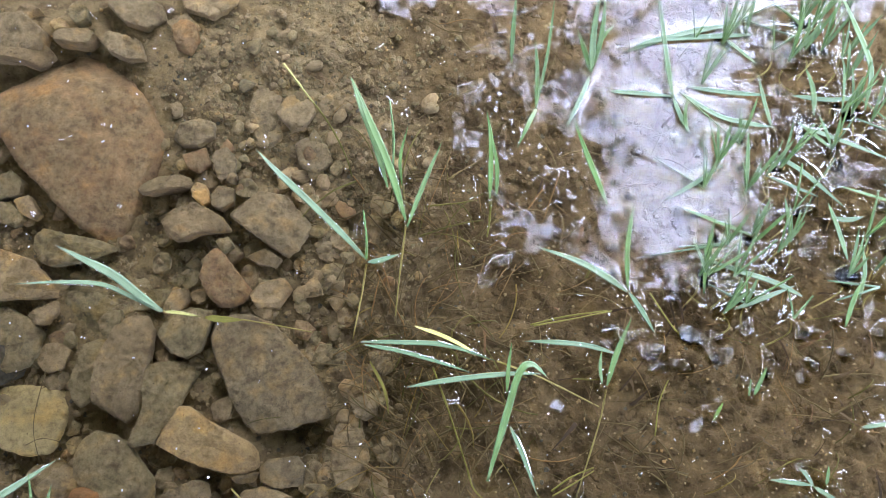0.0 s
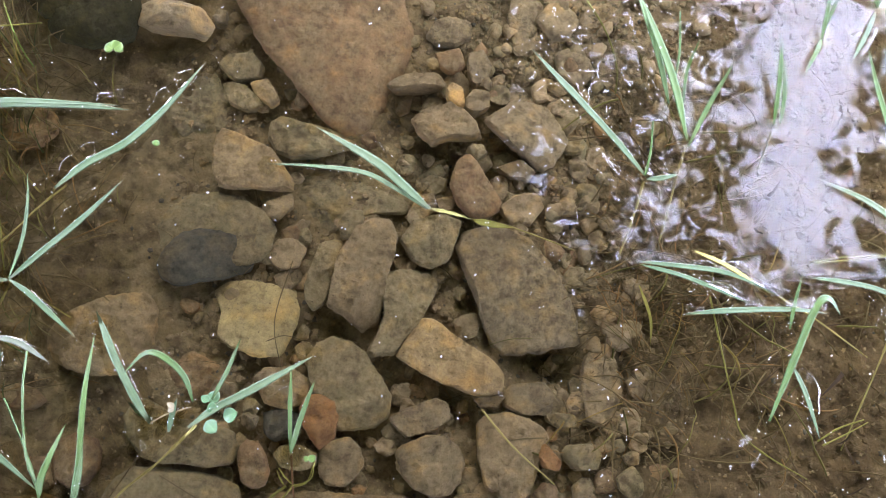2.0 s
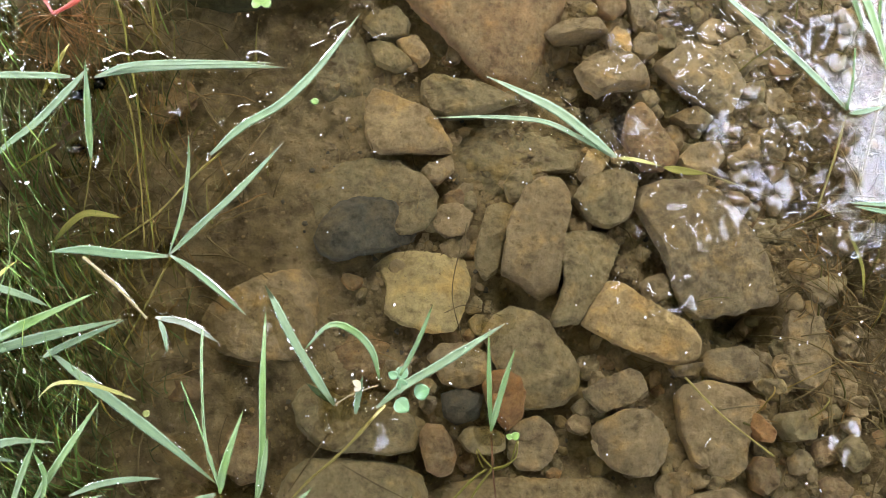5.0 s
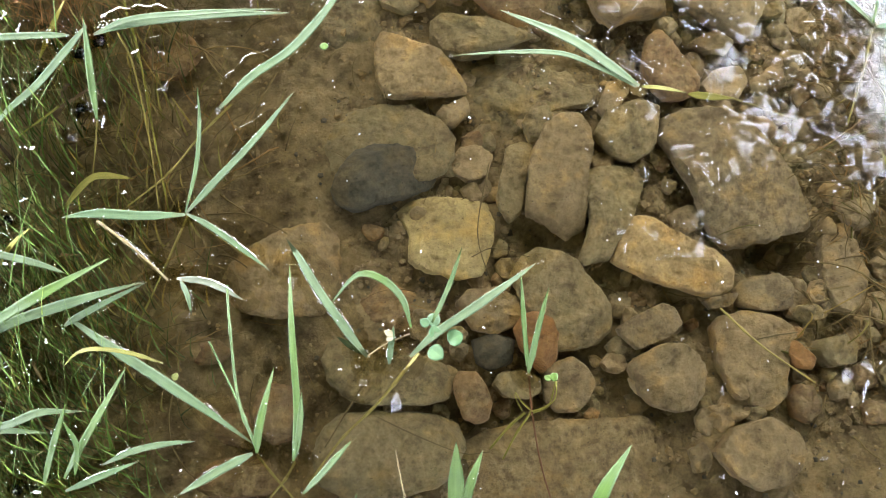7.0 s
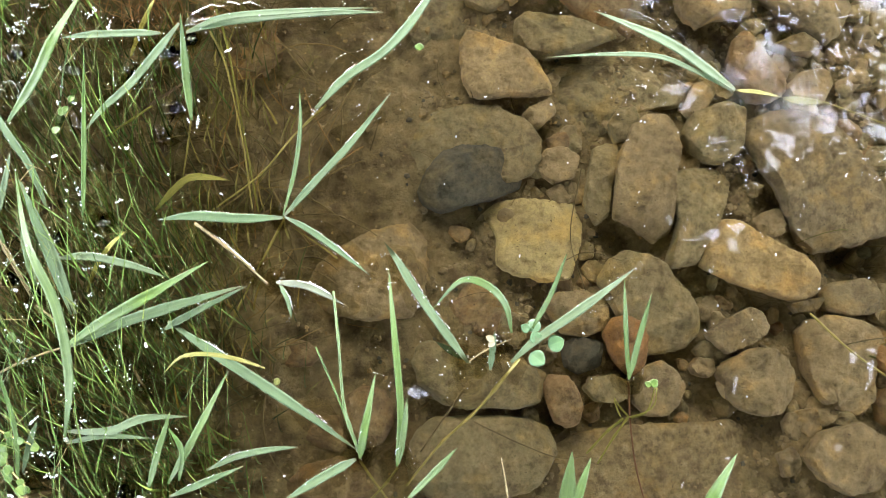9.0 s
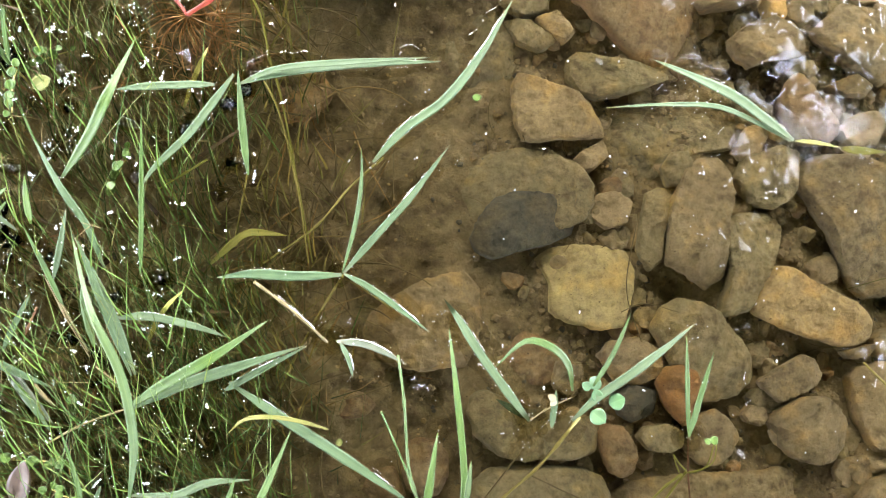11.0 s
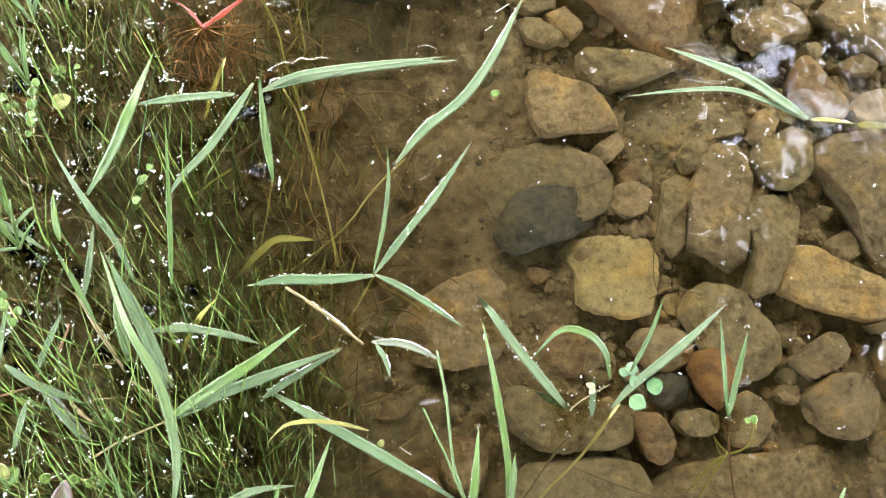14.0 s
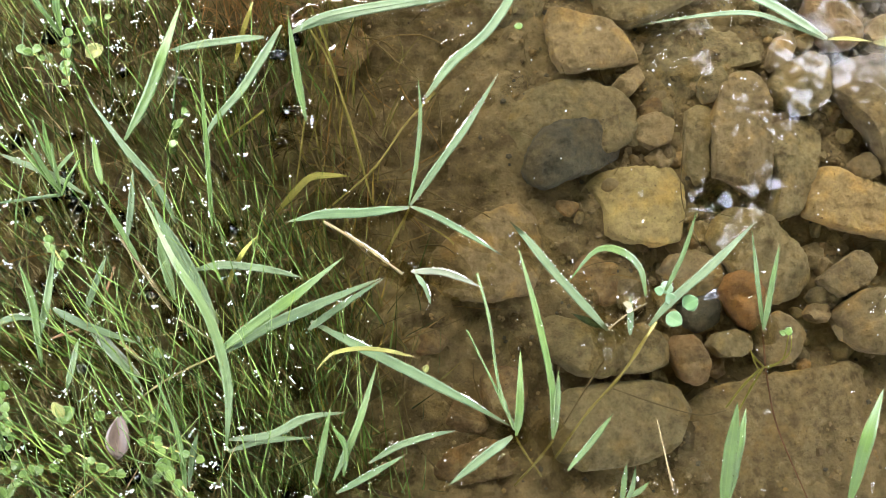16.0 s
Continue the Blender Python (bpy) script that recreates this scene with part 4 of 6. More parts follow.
plant("wet green grass with narrow blades on the water", [
    ("up", 11.7, [(-22.5, -14.3, 0.4), (-18.0, -11.7, 2.0), (-13.6, -9.3, 3.0), (-8.1, -5.2, 0.5)]),
    ("lie", 11.7, [(-22.4, -14.5, 0.4), (-16.9, -12.1, 1.2), (-11.4, -10.3, 1.6), (-4.2, -8.0, 1.2)]),
    ("lie", 7.8, [(-12.6, -12.7, 0.3), (-10.0, -11.2, 0.8), (-3.9, -8.0, 1.0)]),
    ("straw", 3.1, [(-40.9, -20.8, -2.0), (-33.5, -19.3, -0.5), (-27.3, -16.2, 0.4), (-22.4, -14.4, 0.6)]),
    ("straw", 3.7, [(-9.8, -1.1, 0.6), (-5.8, -4.1, 0.4), (-1.9, -7.6, 0.2)]),
])
plant("wet green grass with narrow blades on the water", [
    ("pale", 7.8, [(-0.9, -7.5, 0.3), (2.6, -8.0, 0.6), (6.6, -10.0, 0.4)]),
    ("lie", 5.5, [(-0.5, -7.7, 0.3), (0.4, -9.4, 0.6), (0.9, -11.5, 0.3)]),
    ("straw", 3.1, [(-1.9, -7.6, 0.2), (-4.1, -6.1, -1.0), (-6.8, -3.4, -2.0)]),
])
plant("one long blue-green blade floating on water", [
    ("lie", 10.9, [(-12.2, -11.8, 0.3), (-7.1, -15.2, 0.8), (-2.2, -18.3, 1.0), (3.2, -21.9, 0.8), (8.3, -25.5, 0.3)]),
    ("yel", 4.7, [(-1.7, -16.8, 1.0), (-4.5, -15.9, 2.0), (-7.6, -15.4, 2.5), (-10.3, -15.7, 2.0), (-12.2, -17.3, 1.0)]),
])
plant("wet green grass with narrow blades on the water", [
    ("up", 8.6, [(8.4, -26.3, 0.2), (8.9, -23.2, 2.0), (10.0, -17.2, 0.5)]),
    ("up", 3.9, [(8.3, -25.6, 0.2), (6.8, -20.9, 3.0), (6.2, -14.1, 6.0), (5.6, -9.2, 5.6)]),
    ("up", 3.1, [(8.3, -25.6, 0.2), (6.5, -20.9, 2.0), (3.9, -14.9, 5.0)]),
    ("lie", 10.1, [(8.0, -26.3, 0.2), (4.5, -28.1, 0.8), (0.5, -30.5, 1.0)]),
    ("stem", 3.1, [(8.4, -26.5, -0.3), (9.8, -28.7, -3.0), (11.7, -31.4, -6.0)]),
])
plant("wet green grass with narrow blades on the water", [
    ("up", 7.8, [(-11.3, -28.6, 0.4), (-8.3, -23.4, 2.0), (-5.6, -17.0, 0.5)]),
    ("up", 7.0, [(-13.3, -29.3, 0.4), (-12.1, -25.3, 2.0), (-10.8, -21.1, 3.0)]),
    ("up", 6.2, [(-10.2, -28.3, 0.4), (-9.7, -25.3, 2.0), (-10.9, -22.9, 3.0)]),
    ("lie", 7.0, [(-7.5, -27.3, 0.3), (-4.3, -25.9, 0.8), (-0.8, -25.2, 1.0), (2.0, -25.0, 0.6)]),
    ("lie", 7.0, [(-11.1, -29.9, 0.3), (-7.6, -28.5, 0.8), (-3.6, -26.9, 0.6)]),
    ("lie", 8.6, [(-21.6, -23.2, 1.0), (-17.1, -23.2, 2.0), (-13.5, -21.9, 2.5), (-9.3, -21.8, 1.5)]),
    ("lie", 6.2, [(-21.8, -24.4, 0.6), (-17.8, -23.7, 1.2), (-12.9, -24.0, 0.8)]),
])
plant("wet green grass with narrow blades on the water", [
    ("up", 7.8, [(-40.1, -10.8, 1.0), (-38.4, -7.0, 3.0), (-36.8, -1.7, 5.0)]),
    ("up", 7.8, [(-39.9, -13.7, 1.0), (-39.8, -7.5, 3.0), (-40.7, -3.4, 4.0)]),
    ("lie", 8.6, [(-38.8, -7.6, 0.3), (-35.5, -9.8, 1.0), (-29.9, -12.4, 0.6)]),
    ("lie", 7.0, [(-35.1, -10.6, 0.3), (-32.3, -13.7, 0.8), (-29.9, -17.1, 0.4)]),
    ("up", 7.0, [(-37.7, -16.2, 0.4), (-36.4, -13.6, 2.0), (-35.5, -11.4, 3.0)]),
    ("lie", 7.0, [(-35.6, -8.5, 0.3), (-34.1, -5.4, 1.0), (-32.8, -2.5, 1.2)]),
    ("lie", 7.0, [(-44.8, -8.7, 0.3), (-42.4, -8.2, 0.6), (-40.5, -8.7, 0.3)]),
    ("up", 4.7, [(-26.3, -28.5, 0.4), (-26.1, -22.7, 3.0), (-27.7, -15.3, 6.0)]),
])
plant("wet green grass with narrow blades on the water", [
    ("lie", 6.2, [(-26.0, -27.4, 0.3), (-25.2, -24.0, 1.0), (-24.6, -22.1, 1.2)]),
    ("lie", 8.6, [(-24.3, -5.0, 0.4), (-20.6, -4.9, 0.8), (-15.9, -5.9, 0.8), (-12.7, -7.0, 0.4)]),
    ("straw", 2.5, [(-26.9, -8.5, 0.2), (-29.6, -4.0, 0.4), (-31.0, -1.9, 0.3)]),
    ("up", 5.5, [(-21.9, -0.3, 0.2), (-21.6, 5.6, 2.0), (-21.1, 16.8, 6.0)]),
])
plant("wet green grass with narrow blades on the water", [
    ("up", 7.8, [(12.3, -27.1, 0.2), (12.7, -22.1, 1.5), (12.0, -13.8, 2.0), (11.3, -5.8, 0.0)]),
    ("up", 7.0, [(12.5, -26.8, 0.2), (13.0, -23.5, 1.5), (13.3, -20.0, 3.0)]),
    ("up", 7.0, [(13.4, -30.5, 0.4), (16.2, -27.6, 2.0), (18.5, -25.1, 3.0)]),
    ("stem", 3.1, [(12.4, -27.3, -0.3), (11.0, -29.3, -3.0), (8.5, -32.0, -6.0)]),
])
plant("blue-green grass rosette with round floating leaves", [
    ("lie", 10.1, [(20.0, -16.2, 0.2), (17.6, -13.1, 0.6), (14.5, -8.7, 0.6), (12.4, -5.2, 0.3), (10.8, -2.8, -0.4)]),
    ("lie", 10.1, [(24.7, -16.2, 0.3), (27.5, -13.7, 0.8), (31.3, -11.2, 1.0), (35.3, -8.4, 0.8), (39.0, -5.7, 0.3)]),
    ("up", 7.8, [(24.8, -13.0, 0.4), (23.8, -10.2, 3.0), (21.6, -8.3, 4.5), (18.9, -7.8, 4.0), (16.0, -10.6, 1.5)]),
    ("up", 5.5, [(27.0, -12.7, 0.4), (28.8, -9.0, 3.0), (30.2, -4.9, 5.3)]),
    ("lie", 7.0, [(22.4, -17.0, 0.3), (22.6, -14.9, 0.8), (22.9, -12.8, 1.0)]),
    ("lie", 7.8, [(20.1, -15.8, -0.6), (18.6, -15.1, -0.8), (16.5, -13.8, -1.0)]),
])
plant("blue-green grass rosette with round floating leaves", [
    ("stem", 3.9, [(25.6, -15.8, 0.2), (21.4, -20.9, -1.0), (17.2, -24.9, -3.0), (13.5, -29.6, -6.0)]),
    ("straw", 2.5, [(19.6, -19.1, -0.4), (17.8, -21.8, -3.0), (15.1, -25.9, -6.0)]),
    ("straw", 1.9, [(20.1, -16.1, 0.4), (21.9, -14.9, 0.8), (24.7, -13.7, 0.6)]),
])
plant("two narrow green blades on a reddish stem", [
    ("up", 5.5, [(37.7, -18.1, 0.2), (37.1, -13.2, 2.0), (36.6, -7.3, 4.0)]),
    ("up", 7.0, [(37.7, -18.1, 0.2), (38.5, -13.8, 2.0), (39.7, -9.0, 3.5)]),
    ("redstem", 2.5, [(37.8, -18.4, -0.4), (38.6, -23.5, -3.0), (40.0, -29.3, -5.5), (42.8, -37.9, -7.0)]),
    ("sunk", 3.1, [(38.5, -22.0, -3.0), (36.8, -24.5, -4.0), (35.4, -27.4, -6.0)]),
    ("sunk", 2.3, [(38.5, -22.3, -2.5), (40.1, -21.5, -1.5), (40.8, -18.9, -0.4)]),
    ("sunk", 2.3, [(38.3, -22.0, -2.8), (37.2, -21.1, -2.0), (36.4, -20.1, -1.2)]),
])
plant("broad pointed green blades rising from the water", [
    ("up", 15.6, [(29.4, -36.4, 1.0), (29.1, -30.2, 6.0), (28.9, -25.2, 10.5)]),
    ("up", 10.1, [(30.0, -35.8, 1.0), (30.4, -30.4, 5.0), (32.0, -26.1, 5.1)]),
])
plant("single broad green blade rising from the water", [
    ("up", 14.0, [(43.1, -38.0, 1.0), (43.5, -31.3, 6.0), (47.5, -25.8, 4.8)]),
])
plant("wet green grass with narrow blades on the water", [
    ("up", 6.2, [(18.7, -34.8, 0.3), (18.9, -32.1, 2.0), (19.1, -30.4, 3.0)]),
    ("up", 5.5, [(19.2, -34.6, 0.3), (19.7, -32.8, 2.0), (19.9, -30.7, 3.5)]),
    ("up", 5.5, [(19.4, -34.0, 0.3), (20.6, -33.5, 1.0), (21.7, -32.6, 1.5)]),
])
plant("single pale straw standing in water", [
    ("straw", 2.4, [(25.2, -36.1, -1.0), (24.1, -31.0, 1.0), (23.1, -26.2, 3.0)]),
], "straw", "", "straw")
plant("two long blue-green blades floating from one stem", [
    ("lie", 12.5, [(52.0, 15.7, 0.2), (48.7, 17.9, 0.7), (44.7, 20.8, 0.8), (40.0, 23.1, 0.7), (35.5, 25.2, 0.3)]),
    ("lie", 6.2, [(51.6, 15.6, 0.2), (47.2, 17.8, 0.6), (42.6, 19.5, 0.7), (35.9, 19.6, 0.6), (29.6, 19.2, 0.3)]),
    ("yel", 4.8, [(52.1, 15.7, 0.1), (54.6, 15.5, 0.2), (57.8, 15.0, 0.0)]),
    ("sunk", 9.4, [(58.1, 15.0, -0.4), (60.6, 14.8, -0.6), (63.8, 14.8, -1.0)]),
    ("stem", 2.4, [(63.4, 14.9, -1.0), (68.4, 14.3, -3.0), (73.5, 13.6, -5.0)]),
])
plant("wet green grass with narrow blades on the water", [
    ("lie", 10.1, [(81.8, 24.2, 0.2), (77.1, 28.8, 0.6), (71.7, 33.8, 0.8), (67.6, 37.5, 0.8), (64.2, 41.0, 0.4)]),
    ("lie", 7.8, [(81.9, 23.8, 0.2), (83.9, 24.1, 0.5), (86.6, 25.1, 0.4)]),
    ("up", 3.9, [(81.7, 24.4, 0.2), (81.7, 27.3, 2.0), (81.2, 30.9, 4.0)]),
    ("stem", 3.1, [(81.7, 23.6, -0.4), (81.1, 19.3, -2.0), (79.8, 12.7, -5.0)]),
])
plant("wet green grass with narrow blades on the water", [
    ("up", 11.7, [(87.5, 30.3, 0.3), (84.9, 38.1, 1.5), (81.6, 45.5, 2.0), (78.5, 52.8, 1.2)]),
    ("up", 9.4, [(84.6, 35.5, 0.3), (82.6, 41.7, 1.2), (80.2, 47.8, 1.8), (78.3, 53.0, 1.4)]),
    ("up", 7.0, [(87.7, 29.4, 0.2), (90.1, 35.8, 2.0), (92.6, 41.6, 4.5)]),
    ("up", 4.7, [(86.8, 35.8, 0.2), (86.4, 39.7, 2.0), (87.5, 44.3, 4.0)]),
    ("up", 3.9, [(85.3, 38.5, 0.2), (85.3, 43.3, 2.0), (84.6, 48.4, 3.5)]),
    ("stem", 3.1, [(87.5, 29.5, -0.4), (86.8, 23.1, -3.0), (86.2, 16.5, -6.0)]),
])
plant("wet green grass with narrow blades on the water", [
    ("up", 7.8, [(100.3, 34.2, 0.2), (100.3, 38.5, 1.5), (100.2, 43.2, 2.5), (99.4, 47.1, 4.0)]),
    ("up", 6.2, [(101.3, 34.6, 0.2), (101.3, 38.5, 1.5), (100.5, 43.0, 3.0)]),
    ("sunk", 3.9, [(100.5, 34.0, -0.4), (100.6, 31.6, -3.0), (100.4, 29.3, -5.0)]),
])
plant("wet green grass with narrow blades on the water", [
    ("up", 7.0, [(107.5, 48.8, 0.3), (107.3, 53.8, 3.0), (106.6, 57.8, 6.0)]),
    ("up", 7.0, [(107.6, 49.1, 0.3), (106.2, 46.1, 1.2), (104.4, 42.2, 1.0)]),
    ("up", 7.0, [(103.6, 56.5, 0.4), (103.4, 60.2, 4.0), (103.5, 64.8, 8.0)]),
    ("up", 4.7, [(107.6, 49.4, 0.3), (108.7, 56.7, 5.0), (109.2, 64.0, 9.0)]),
])
plant("wet green grass with narrow blades on the water", [
    ("up", 8.6, [(116.3, 55.4, 0.3), (115.1, 57.8, 2.0), (113.5, 60.9, 4.0)]),
    ("up", 10.1, [(116.4, 55.4, 0.3), (115.8, 59.7, 5.0), (115.8, 63.9, 10.0)]),
    ("up", 8.6, [(116.7, 56.2, 0.3), (117.1, 59.8, 5.0), (116.9, 64.1, 9.0)]),
    ("up", 7.0, [(116.6, 57.4, 2.0), (117.4, 59.6, 3.5), (119.6, 62.1, 4.0)]),
    ("lie", 7.8, [(116.2, 54.8, 0.2), (114.3, 50.3, 0.5), (112.1, 45.8, 0.3)]),
])
plant("wet green grass with narrow blades on the water", [
    ("up", 8.6, [(129.3, 51.4, 0.3), (127.8, 56.4, 3.0), (126.0, 60.6, 7.0), (124.5, 65.0, 10.0)]),
    ("lie", 7.8, [(129.4, 51.7, 0.2), (130.5, 48.0, 0.6), (132.0, 45.5, 0.3)]),
    ("up", 6.2, [(131.4, 45.8, 0.2), (131.0, 48.3, 1.0), (131.1, 51.1, 2.0)]),
])
plant("wet green grass with narrow blades on the water", [
    ("up", 8.6, [(118.5, 33.8, 0.2), (116.6, 37.6, 1.5), (114.7, 41.8, 2.5), (112.6, 46.6, 4.0)]),
])
plant("wet green grass with narrow blades on the water", [
    ("lie", 10.1, [(121.3, 20.2, 0.2), (117.8, 22.5, 0.6), (113.5, 24.7, 0.8), (107.1, 26.9, 0.4)]),
    ("lie", 7.8, [(121.5, 20.2, 0.2), (123.3, 17.3, 0.6), (125.4, 13.8, 0.3)]),
    ("up", 7.8, [(121.4, 20.6, 0.2), (121.0, 26.5, 2.0), (121.7, 33.3, 4.0)]),
    ("sunk", 3.1, [(133.1, 12.6, -1.0), (129.6, 14.3, -2.0), (125.7, 20.5, -3.0)]),
])
plant("wet green grass with narrow blades on the water", [
    ("up", 8.6, [(117.9, 6.1, 0.2), (119.0, 10.4, 1.5), (120.9, 15.9, 4.0)]),
    ("up", 4.7, [(117.2, 6.3, 0.2), (116.7, 8.7, 1.2), (116.8, 11.2, 2.0)]),
    ("lie", 7.8, [(119.0, 10.9, 0.3), (115.0, 11.9, 0.7), (110.0, 12.3, 0.7), (105.4, 12.4, 0.3)]),
    ("stem", 3.1, [(117.9, 5.5, -0.4), (117.3, 0.5, -3.0), (114.5, -10.5, -7.0)]),
])
plant("wet green grass with narrow blades on the water", [
    ("lie", 7.0, [(81.4, 11.8, 0.3), (87.3, 11.8, 0.7), (94.0, 11.5, 0.8), (101.6, 9.3, 0.3)]),
    ("lie", 6.2, [(81.9, 11.4, 0.3), (88.2, 10.3, 0.6), (97.8, 7.6, 0.3)]),
    ("sunk", 5.5, [(89.3, 14.3, 0.0), (94.0, 12.7, 0.2), (100.8, 9.3, 0.0)]),
])
plant("wet green grass with narrow blades on the water", [
    ("lie", 7.8, [(88.3, 5.3, 0.3), (94.9, 6.5, 0.7), (103.2, 7.5, 0.8), (108.3, 7.6, 0.4)]),
    ("up", 10.9, [(100.2, -7.9, 0.4), (102.4, 0.7, 3.0), (104.2, 7.3, 5.0), (106.0, 8.7, 5.0), (108.5, 7.0, 3.5)]),
    ("up", 5.5, [(103.0, 4.8, 0.3), (103.1, 8.4, 1.5), (103.4, 12.0, 3.0)]),
    ("lie", 7.0, [(103.5, -0.1, 0.2), (105.3, -4.1, 0.6), (107.4, -9.8, 0.3)]),
    ("stem", 3.1, [(101.6, 9.4, -0.3), (108.8, 7.1, -3.0), (118.0, 3.1, -6.0)]),
])
plant("wet green grass with narrow blades on the water", [
    ("lie", 6.2, [(141.8, -7.1, 0.3), (145.5, -7.5, 0.5), (148.0, -7.8, 0.4)]),
    ("lie", 7.0, [(148.1, -8.0, 0.2), (150.3, -9.4, 0.6), (152.8, -11.3, 0.5)]),
    ("lie", 6.2, [(148.1, -8.0, 0.2), (146.8, -6.2, 0.6), (145.8, -5.3, 0.6)]),
    ("up", 5.5, [(150.0, -7.7, 0.2), (149.7, -4.9, 2.0)]),
])
plant("wet green grass with narrow blades on the water", [
    ("lie", 7.0, [(155.9, 0.6, 0.3), (158.8, 1.1, 0.6), (164.1, 1.5, 0.3)]),
])
plant("wet green grass with narrow blades on the water", [
    ("up", 7.0, [(140.0, 5.1, 0.2), (140.5, 7.1, 1.5), (141.2, 9.1, 2.5)]),
    ("up", 3.9, [(139.2, 5.0, 0.2), (139.2, 7.3, 1.2)]),
    ("bright", 5.5, [(133.8, 1.2, -0.3), (134.3, 2.6, 0.5), (135.0, 4.0, 1.0)]),
])
plant("wet green grass with narrow blades on the water", [
    ("lie", 8.6, [(148.2, 20.1, 0.3), (143.8, 22.1, 0.7), (137.8, 23.9, 0.8), (132.7, 25.8, 0.4)]),
    ("lie", 7.8, [(137.6, 17.9, 0.3), (141.9, 19.6, 0.7), (147.4, 21.8, 0.4)]),
    ("up", 6.2, [(133.0, 20.2, 0.3), (133.1, 26.0, 2.0), (134.2, 31.9, 4.0)]),
])
plant("wet green grass with narrow blades on the water", [
    ("lie", 9.4, [(122.3, 59.1, 0.3), (128.6, 61.5, 0.7), (135.1, 63.2, 0.8), (141.8, 64.8, 0.4)]),
    ("lie", 9.4, [(142.7, 62.7, 0.3), (135.1, 61.9, 0.7), (126.8, 61.0, 0.8), (122.4, 59.4, 0.4)]),
    ("lie", 7.8, [(119.4, 52.3, 0.2), (123.8, 52.0, 0.5), (130.2, 51.7, 0.3)]),
    ("lie", 8.6, [(130.7, 52.4, 0.3), (136.3, 48.6, 0.7), (141.7, 47.3, 0.8), (145.7, 47.1, 0.3)]),
    ("lie", 7.8, [(131.7, 53.4, 0.3), (138.3, 52.5, 0.7), (145.8, 52.4, 0.3)]),
    ("up", 7.0, [(145.0, 47.1, 0.3), (143.3, 50.7, 2.0), (141.7, 54.5, 4.0)]),
    ("up", 7.0, [(140.2, 35.9, 0.3), (140.1, 40.4, 2.0), (139.8, 45.7, 4.0)]),
])
plant("wet green grass with narrow blades on the water", [
    ("lie", 7.0, [(127.4, 34.6, 0.3), (132.2, 37.4, 0.7), (137.4, 41.0, 0.4)]),
])
plant("wet green grass with narrow blades on the water", [
    ("up", 8.6, [(152.0, 49.3, 0.3), (151.3, 52.8, 2.0), (149.6, 56.1, 3.5)]),
    ("up", 9.4, [(160.4, 50.5, 0.3), (159.2, 55.6, 5.0), (156.0, 62.1, 7.0), (153.6, 66.7, 8.0)]),
    ("lie", 7.8, [(145.2, 42.5, 0.3), (149.4, 39.7, 0.7), (156.3, 33.9, 0.3)]),
    ("up", 7.8, [(155.7, 26.0, 0.3), (153.5, 30.9, 2.0), (151.9, 34.2, 3.0)]),
    ("lie", 7.8, [(148.5, 52.5, 0.3), (154.7, 51.8, 0.7), (162.0, 52.9, 0.3)]),
    ("lie", 7.0, [(150.0, 47.3, 0.3), (156.1, 45.0, 0.7), (164.3, 42.1, 0.3)]),
    ("up", 7.0, [(157.0, 19.9, 0.3), (157.3, 23.9, 2.0), (156.7, 28.1, 3.0)]),
    ("up", 7.8, [(154.5, 15.5, 0.3), (155.5, 19.6, 1.5), (157.0, 22.6, 2.0)]),
])
plant("wet green grass with narrow blades on the water", [
    ("lie", 7.8, [(153.5, 32.6, 0.3), (156.1, 32.2, 0.5), (158.9, 32.9, 0.3)]),
])
plant("red creeping runner with fibrous orange roots", [
    ("red", 6.0, [(-18.0, 29.1, 0.4), (-15.3, 30.8, 0.9), (-12.4, 33.0, 1.2)]),
    ("red", 4.0, [(-18.0, 29.1, 0.3), (-19.5, 31.1, 0.2), (-21.4, 32.9, -0.2)]),
] + [("orange", 1.1 + 0.9 * (k % 3) / 2, [(-18.0, 29.2, 0.1), (-18.0 + 3.2 * math.cos(a), 29.0 + 2.2 * math.sin(a), -0.4 - 0.5 * (k % 3)), (-18.0 + (5 + k % 4) * math.cos(a + 0.25), 28.6 + (3.5 + k % 3) * math.sin(a + 0.25), -1.5 - 0.8 * (k % 4))]) for k, a in enumerate(-3.6 + 0.21 * k for k in range(21))
], "runner", "", "grass_runner")
plant("yellow-green sunken stem with side shoot", [
    ("sunk", 3.9, [(-17.3, 43.2, -0.2), (-13.4, 36.4, -0.4), (-10.1, 29.8, -0.8), (-9.1, 25.2, -2.0)]),
    ("sunk", 3.1, [(-9.1, 25.2, -2.0), (-7.7, 20.6, -3.0), (-5.6, 9.8, -5.0), (-4.1, 2.0, -7.0)]),
    ("sunk", 3.1, [(-12.5, 33.4, -0.6), (-8.2, 34.2, -0.4), (-3.3, 35.3, -0.3)]),
])
plant("long yellow sunken stem over gravel", [
    ("yel", 3.1, [(67.7, 55.2, 0.2), (70.8, 51.2, 0.1), (74.3, 46.9, -0.4), (76.4, 43.8, -1.6), (77.9, 41.0, -3.6), (78.6, 39.0, -6.5)]),
])
plant("pale straw lying on sunken stones", [
    ("stem", 3.0, [(62.4, -10.0, -6.6), (67.2, -14.6, -6.6), (73.2, -19.0, -6.4)]),
    ("straw", 2.2, [(66.8, -13.7, -7.0), (69.4, -13.2, -6.9), (71.9, -12.9, -7.0)]),
], "straw", "", "straw")
